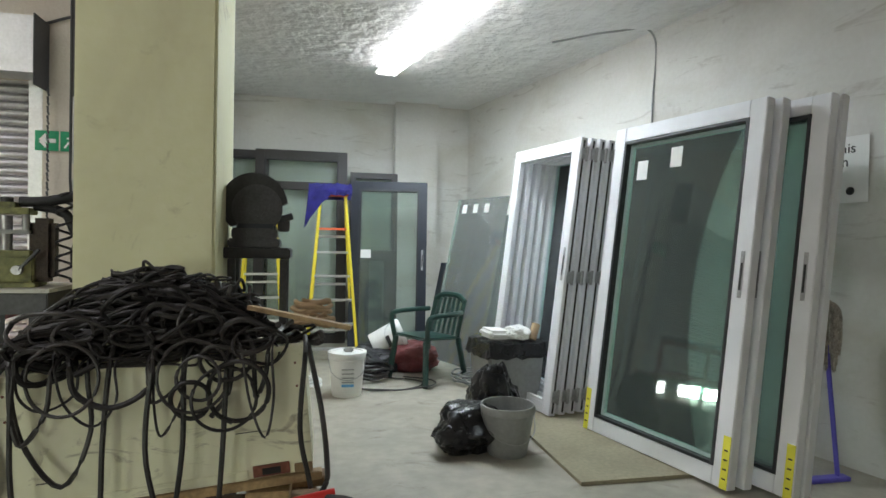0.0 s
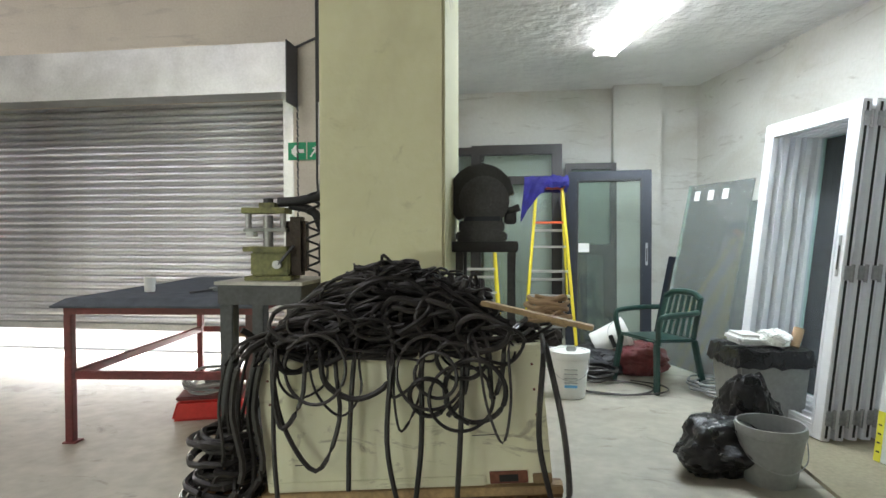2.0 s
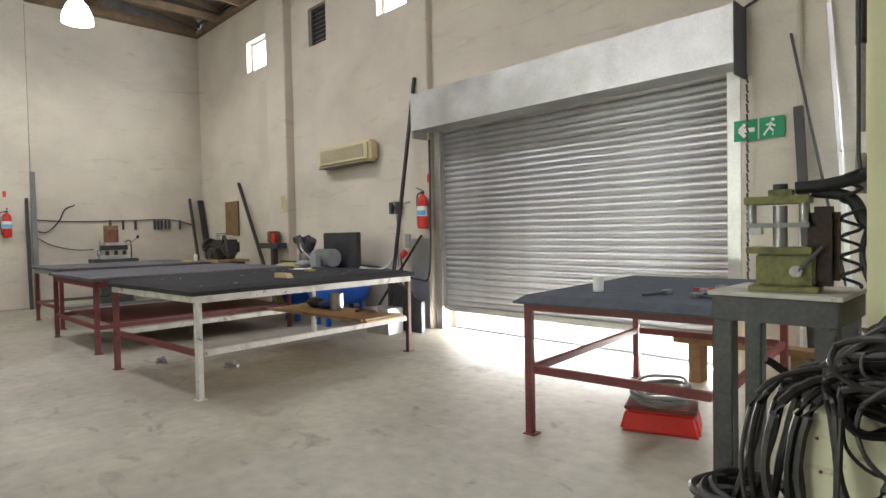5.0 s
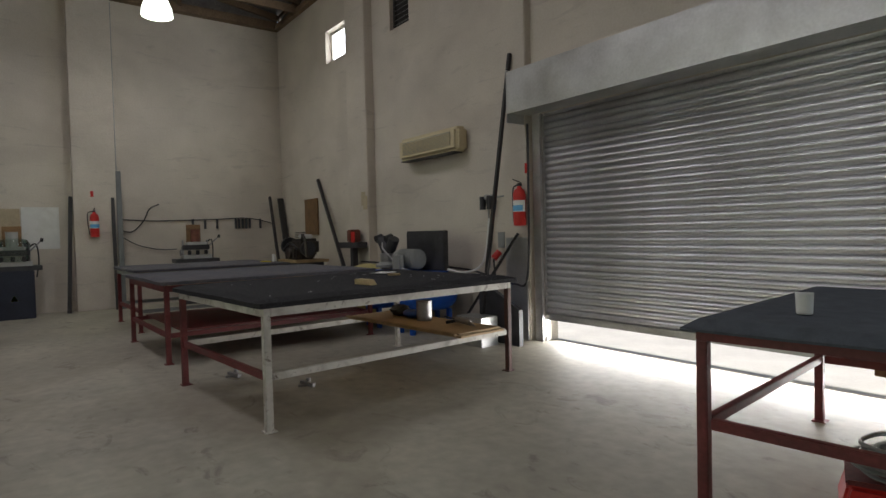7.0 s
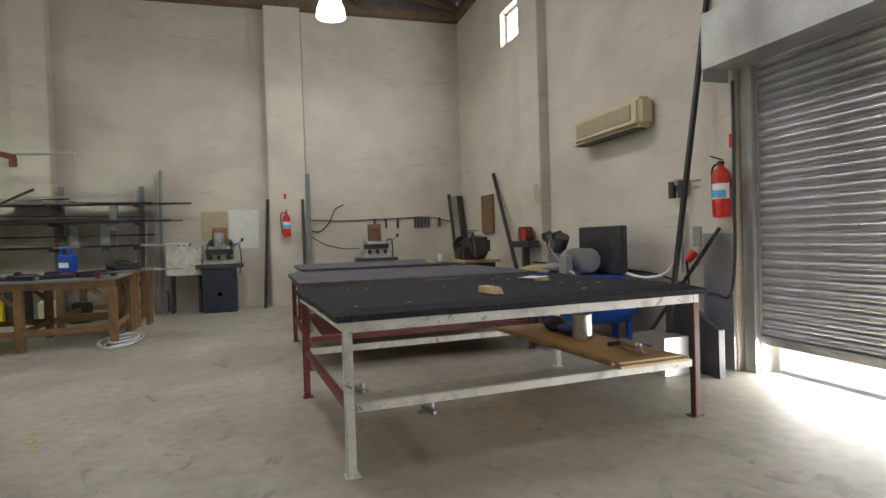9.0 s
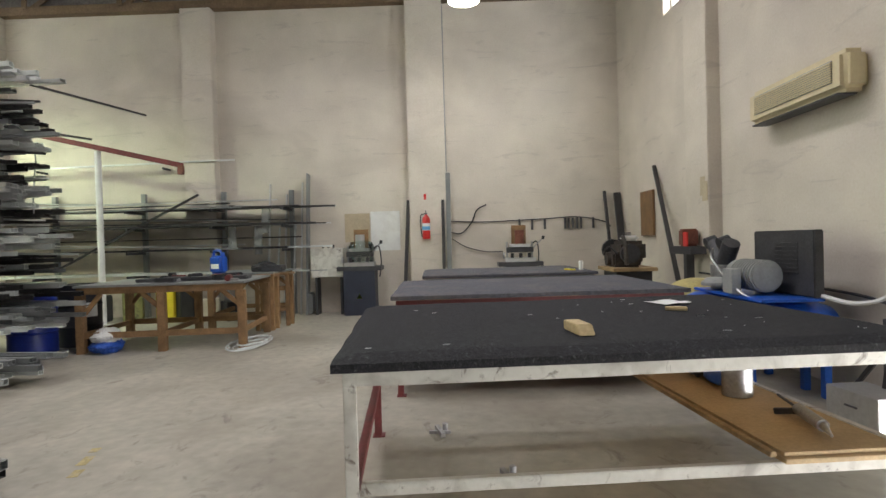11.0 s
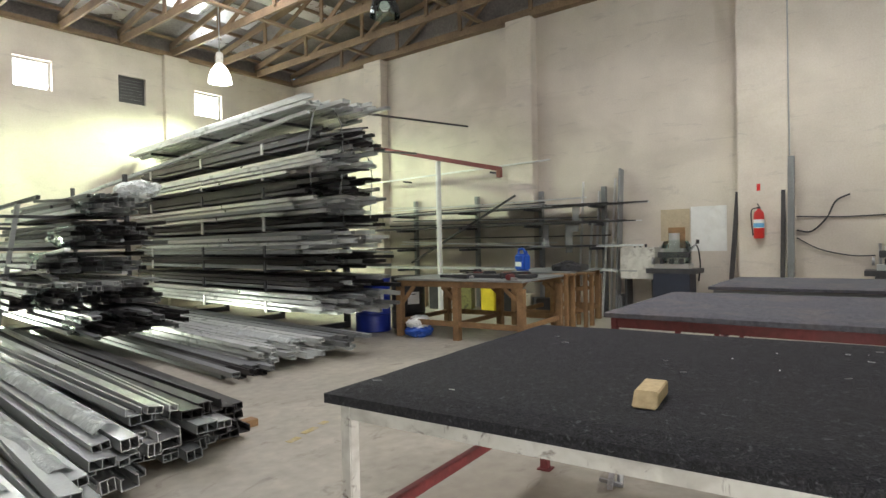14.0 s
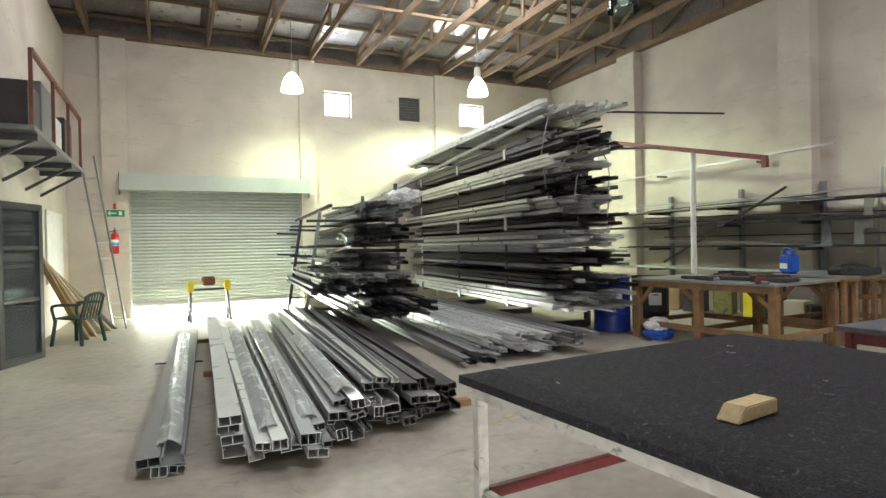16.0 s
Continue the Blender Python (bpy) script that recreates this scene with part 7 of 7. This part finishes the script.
wood_bench(pose(-10.85, -0.8, 0, 0, 0, 5), 1.5, 2.2, 0.9, "brown wooden workbench with a grey sheet top", 3)
wood_bench(pose(-12.7, -0.4, 0, 0, 0, 3), 1.5, 1.1, 0.92, "second brown wooden bench behind the first", 2)
for x, y in ((-11.9, 0.1), (-12.4, 0.2)):
    o = thing("wooden_stool", "tall brown wooden trestle stool", "stool", pose(x, y, 0), "wooden stools")
    boxpart("seat", WOODBROWN, o, -0.17, -0.17, 0.86, 0.17, 0.17, 0.9)
    for sx in (-1, 1):
        for sy in (-1, 1):
            boxpart("leg", WOODBROWN, o, sx * 0.15, sy * 0.15, 0, sx * 0.09, sy * 0.09, 0.86)
        for z in (0.25, 0.6):
            boxpart("rung", WOODBROWN, o, sx * 0.14, -0.09, z, sx * 0.11, 0.09, z + 0.06)
o = thing("blue_jerrycan", "blue plastic jerrycan on the wooden bench", "jerrycan", pose(-12.15, -0.78, 0.921, 0, 0, 70))
bm = bmesh.new()
bx(bm, -0.13, -0.09, 0, 0.13, 0.09, 0.3)
soft(bm, 0.035, 3)
part("body", bm, BLUEPL, o, smooth=True)
tubepart("grip", BLUEPL, o, [(-0.1, 0, 0.28), (-0.08, 0, 0.37), (0.04, 0, 0.37), (0.07, 0, 0.29)], 0.022, seg=8)
rodpart("cap", BLUEPL, o, (0.09, 0, 0.29), (0.09, 0, 0.35), 0.035)
boxpart("label", SIGNWHITE, o, -0.08, -0.094, 0.08, 0.08, -0.0905, 0.16, bevel=0)
for x, y, c, s, lab in ((-10.7, -0.6, DARKSTEEL, (0.2, 0.35, 0.05), "dark tools and cases on the bench"), (-10.9, -0.15, REDPAINT, (0.09, 0.2, 0.07), "red power tool lying on the bench"), (-10.7, 0.05, DARKSTEEL, (0.16, 0.2, 0.05), "dark tool case on the bench"), (-12.5, -0.05, DARKSTEEL, (0.25, 0.25, 0.1), "dark heap of parts on the bench")):
    bm = bmesh.new()
    bx(bm, -s[0], -s[1], 0, s[0], s[1], s[2])
    soft(bm, 0.015, 2)
    single("tool_case", bm, c, lab, "tool case", pose(x, y, 0.902 if x > -12 else 0.922, 0, 0, 8))


rnd = random.Random(33)
for k in range(11):
    x, y = -10.85 + rnd.uniform(-0.6, 0.6), -0.8 + rnd.uniform(-0.95, 0.95)
    o = thing("hand_tool", "dark hand tool lying on the wooden bench", "hand tool", pose(x, y, 0.905, 0, 0, rnd.uniform(0, 180)), "hand tools on the bench")
    sz = rnd.uniform(0.08, 0.16)
    boxpart("body", rnd.choice((DARKSTEEL, BLACK, REDPAINT, BLACK)), o, -sz, -0.035, 0, sz, 0.035, rnd.uniform(0.04, 0.09), bevel=0.012)
    barpart("grip", rnd.choice((BLACK, STEEL)), o, (sz * 0.6, 0.03, 0.02), (sz * 0.6 + 0.04, 0.14, 0.02), 0.035, 0.035, bevel=0.008)
blob("work_cloth", pose(-12.5, -0.1, 0.921), (0.3, 0.2, 0.16), BLACK, "dark crumpled cloth on the second bench", "cloth", 23, 0.35, 4)


def drum(x, y, material, label, rings=True):
    o = thing("drum", label, "drum", pose(x, y, 0), "drums")
    r = 0.29
    prof = [(r * 0.97, 0), (r + 0.008, 0.01), (r, 0.03), (r, 0.27), (r + 0.012, 0.285), (r, 0.3), (r, 0.57), (r + 0.012, 0.585), (r, 0.6), (r, 0.84), (r + 0.01, 0.86), (r + 0.01, 0.88), (r - 0.015, 0.88), (r - 0.02, 0.865), (0.001, 0.865)]
    body = lathepart("body", material, o, prof, seg=32)
    rodpart("bung", BLACK, body, (0.15, 0.08, 0.865), (0.15, 0.08, 0.89), 0.03)
    boxpart("label", SIGNWHITE, body, 0.284, -0.1, 0.42, 0.294, 0.1, 0.62, bevel=0)
    return o


drum(-10.25, -2.55, BLUEDRUM, "blue steel drum standing by the rack").rotation_euler.z = radians(60)
drum(-10.85, -2.3, BLACK, "black steel drum standing beside a blue one").rotation_euler.z = radians(60)
o = thing("cement_sack", "blue and white printed sack slumped on the floor", "sack", pose(-10.2, -1.5, 0))
for nm, mt, zz, sc in (("sack_bottom", BLUEPL, 0, (0.24, 0.17, 0.2)), ("sack_top", WHITEPL, 0.12, (0.22, 0.15, 0.2))):
    b = blob(nm, None, sc, mt, "", "", 41, 0.3, 5)
    b.parent, b.location = o, (0, 0, zz)
    for key in list(b.keys()):
        del b[key]
# red beam on a white post
o = thing("post_and_beam", "white pipe post holding a rusty red beam", "support frame", pose(-12.95, -3.25, 0))
rodpart("post", WHITEPL, o, (0, 0, 0), (0, 0, 3.15), 0.055)
barpart("beam", REDPAINT, o, (0.35, -2.05, 3.7), (-0.1, 1.5, 2.86), 0.06, 0.09)
boxpart("base_plate", WHITEPAINT, o, -0.12, -0.12, 0, 0.12, 0.12, 0.012)
boxpart("bracket", RUST, o, -0.12, 1.42, 2.7, -0.04, 1.52, 2.86)
# wall rack with long bars
o = thing("wall_rack", "grey steel cantilever rack along the far wall", "rack", pose(W + 0.02, -2.6, 0))
for y in (-2.2, -0.4, 1.2, 2.55):
    boxpart("upright", ALUGREY, o, 0.02, y - 0.04, 0, 0.12, y + 0.04, 2.45)
    for z in (0.85, 1.3, 1.75, 2.08):
        boxpart("arm", DARKSTEEL, o, 0.12, y - 0.025, z - 0.05, 0.75, y + 0.025, z)
rnd = random.Random(9)
for z, n in ((0.852, 10), (1.302, 16), (1.752, 26), (2.082, 34)):
    for k in range(n):
        x = W + 0.2 + rnd.uniform(0, 0.5)
        y1 = rnd.uniform(-1.0, 0.9)
        w = rnd.choice((0.02, 0.03, 0.04))
        leaning("rack_bar", (x, -6.0 + rnd.uniform(-0.4, 0.6), z + w / 2 + 0.002), (x + rnd.uniform(-0.05, 0.05), y1, z + w / 2 + 0.002), w, w, rnd.choice((ALU, ALUWHITE, ALUDARK, ALUDARK, ALUDARK, ALUGREY)), "long thin metal bar on the wall rack", "bar", "wall rack bars")
for k in range(9):
    z = rnd.choice((1.42, 1.86, 2.2))
    x = W + 0.3 + rnd.uniform(0, 0.45)
    leaning("rack_bar", (x, -5.2 + rnd.uniform(-0.4, 0.6), z + rnd.uniform(-0.05, 0.12)), (x, rnd.uniform(-1.4, 0.3), z + rnd.uniform(-0.12, 0.1)), 0.025, 0.025, rnd.choice((ALUDARK, ALU)), "long thin metal bar lying askew on the wall rack", "bar", "rack bars")
for k, (y, z0, z1) in enumerate(((0.15, 1.2, 1.75), (-0.35, 1.3, 1.78), (0.3, 1.6, 2.1))):
    bm = bmesh.new()
    n = 14
    ring = []
    for i in range(n + 1):
        t = i / n
        ring.append([bm.verts.new((0.02 * noise.noise(Vector((t * 5, k, j))), (j - 2.5) * 0.03 + 0.03 * noise.noise(Vector((t * 4, j * 0.5, k + 3))), z1 + (z0 - z1) * t)) for j in range(6)])
    for a, b in zip(ring, ring[1:]):
        for j in range(5):
            bm.faces.new((a[j], a[j + 1], b[j + 1], b[j]))
    bmesh.ops.solidify(bm, geom=bm.faces, thickness=0.003)
    single("hanging_film", bm, FILM_THIN, "torn strip of plastic film hanging from the bars", "plastic wrap", pose(W + 0.5, y - 0.75, 0), "hanging films", smooth=True)
leaning("tall_board", (W + 0.35, 0.28, 0.0), (W + 0.1, 0.3, 2.75), 0.2, 0.03, ALUGREY, "tall grey sheet strip standing at the rack end", "strip")
leaning("high_bar", (W + 0.25, -7.4, 2.96), (W + 0.25, -1.1, 3.06), 0.035, 0.035, ALU, "long pale bar held high along the far wall", "bar")
for y in (-5.0, -2.5):
    leaning("wall_bracket", (W, y, 2.93), (W + 0.3, y, 2.93), 0.03, 0.04, DARKSTEEL, "small steel bracket on the far wall", "bracket", "wall brackets")
leaning("slanted_bar", (W + 0.85, -4.3, 1.0), (W + 0.78, -1.6, 2.35), 0.04, 0.04, ALUDARK, "dark bar lying slanted across the wall rack", "bar")
for k, (y, c, h) in enumerate(((-2.3, YELLOW, 0.55), (-3.6, DARKSTEEL, 0.5), (-1.4, BEIGE, 0.4), (-3.0, OLIVE, 0.6), (-4.2, CARD, 0.5), (-1.0, DARKSTEEL, 0.35), (-2.0, BLACK, 0.7))):
    bm = bmesh.new()
    bx(bm, -0.2, -0.17, 0, 0.2, 0.17, h)
    soft(bm, 0.015, 2)
    single("stored_crate", bm, c, "small painted crate stored under the wall rack", "crate", pose(W + 0.6 + 0.12 * (k % 3), y, 0, 0, 0, 8 * k), "stored crates")
rnd = random.Random(15)
for k in range(5):
    leaning("tall_strip", (W + 0.35, -0.5 + 0.16 * k, 0), (W + 0.12, -0.45 + 0.16 * k, 2.2 + rnd.uniform(-0.5, 0.4)), 0.08, 0.02, FILM if k % 2 else ALU, "pale strip standing against the far wall", "strip", "standing strips")
coil("floor_hose", pose(-10.4, 0.35, 0), 0.25, 4, 0.012, FILM, "clear hose lying on the floor by the bench", 52, 2.2)

# ---- south-east corner ----
glazed_leaf("glazed_cabinet", lean_pose((-1.72, -3.9), (-2.05, -4.73), 0), 0.893, 2.12, 0.1, 0.07, FRAMEDARK, GLASS_MILKY, "dark framed glazed panel standing near the wall", handle=False, category="panel")
oc = bpy.data.objects["glazed_cabinet"]
for z in (0.8, 1.5):
    boxpart("mid_rail", FRAMEDARK, oc, 0.07, 0.01, z, 0.823, 0.09, z + 0.05)
boxpart("back_sheet", ALUGREY, oc, 0.071, 0.09, 0.071, 0.822, 0.1, 2.049, bevel=0)
for k in range(5):
    leaning("leaning_board", (-2.35 - 0.08 * k, -6.3 - 0.32 * k, 0), (-1.76, -5.9 - 0.28 * k, 1.45 - 0.07 * k), 0.2, 0.025, (WOOD, PLY, WHITEPAINT, WOOD, ALUGREY)[k], "board leaning against the side wall", "board", "leaning boards")
o = thing("extension_ladder", "long aluminium ladder leaning on the raised deck", "ladder", pose(0, 0, 0))
A, B = Vector((-2.75, -7.6, 0)), Vector((-2.36, -6.85, 3.12))
side = Vector((0.24, -0.3, 0)).normalized() * 0.19
for s in (-1, 1):
    barpart("rail", ALUGREY, o, A + s * side, B + s * side, 0.03, 0.07)
for k in range(10):
    p = A.lerp(B, (k + 0.7) / 11)
    rodpart("rung", ALU, o, p - side, p + side, 0.016)
o = thing("storage_deck", "raised steel storage deck along the side wall", "deck", pose(-1.7, -5.2, 0))
boxpart("deck", ALUGREY, o, -0.62, -1.6, 2.82, 0.0, 2.4, 2.88)
for y in (-1.5, -0.4, 0.9, 2.1):
    boxpart("bracket", DARKSTEEL, o, -0.6, y, 2.74, 0, y + 0.06, 2.819)
    barpart("strut", DARKSTEEL, o, (-0.55, y + 0.03, 2.75), (0, y + 0.03, 2.4), 0.04, 0.04)
for y in (-1.55, -0.3, 0.95, 2.3):
    boxpart("rail_post", RUST, o, -0.6, y, 2.88, -0.56, y + 0.04, 3.75)
barpart("hand_rail", RUST, o, (-0.58, -1.55, 3.74), (-0.58, 2.3, 3.74), 0.05, 0.05)
for k, (y, c, s) in enumerate(((-1.0, FRAMEDARK, 0.7), (0.0, WHITEPL, 0.55), (0.8, ALUGREY, 0.8), (1.6, FRAMEDARK, 0.6))):
    bm = bmesh.new()
    bx(bm, -0.2, -0.35, 0, 0.2, 0.35, s)
    soft(bm, 0.01, 1)
    single("deck_box", bm, c, "stored box standing on the raised deck", "box", pose(-1.98, -5.2 + y, 2.881), "deck boxes")
for y0, y1, z0, z1 in ((-8.6, -7.0, 0.9, 2.2), (-6.5, -5.6, 1.0, 2.2)):
    bm = bmesh.new()
    bx(bm, -1.73, y0, z0, -1.705, y1, z1)
    soft(bm, 0.004, 1)
    single("white_board", bm, WHITEPL, "white panel fixed to the side wall", "panel", group="white wall panels")
o = thing("floor_machine", "small yellow and dark machine on thin legs", "machine", pose(-4.35, -7.9, 0, 0, 0, 10))
for sx in (-0.36, 0.36):
    boxpart("side_block", YELLOW, o, sx - 0.06, -0.08, 0.6, sx + 0.06, 0.08, 0.82, bevel=0.015)
    barpart("leg", DARKSTEEL, o, (sx, 0, 0.6), (sx * 1.08, -0.1, 0), 0.04, 0.04)
    barpart("leg", DARKSTEEL, o, (sx, 0, 0.6), (sx * 1.08, 0.15, 0), 0.04, 0.04)
boxpart("bar", YELLOW, o, -0.3, -0.03, 0.76, 0.3, 0.03, 0.8)
boxpart("motor", RUST, o, -0.1, -0.12, 0.72, 0.12, 0.12, 0.9, bevel=0.02)
boxpart("cross_bar", DARKSTEEL, o, -0.3, -0.03, 0.62, 0.3, 0.03, 0.66)
leaning("floor_strip", (-3.45, -3.3, 0.012), (-4.0, -3.2, 0.012), 0.05, 0.02, ALUDARK, "short dark strip lying on the floor", "strip")
for x, y in ((-5.9, 3.4), (-6.7, 3.0)):
    bm = bmesh.new()
    bar(bm, (0, 0, 0.03), (0.16, 0.05, 0.02), 0.03, 0.03)
    rod(bm, (0.02, 0.06, 0), (0.02, 0.06, 0.06), 0.02)
    bar(bm, (0.06, -0.05, 0.012), (0.08, 0.1, 0.014), 0.02, 0.02)
    single("metal_offcut", bm, STEEL, "small bent metal offcut on the floor under the table", "offcut", pose(x, y, 0), "metal offcuts")

bm = bmesh.new()
for x, y, w in ((0, 0, 0.16), (0.22, 0.03, 0.12), (-0.2, -0.02, 0.08)):
    bx(bm, x - w / 2, y - 0.03, 0.001, x + w / 2, y + 0.03, 0.003)
single("floor_marking", bm, mat("worn_yellow", (0.46, 0.38, 0.18), 0.8, 0, 0.2, 12, 60, 0.05, (0.42, 0.39, 0.34), 0.8, 14), "worn yellow paint mark on the concrete floor", "floor marking", pose(-6.25, 0.75, 0, 0, 0, 12))
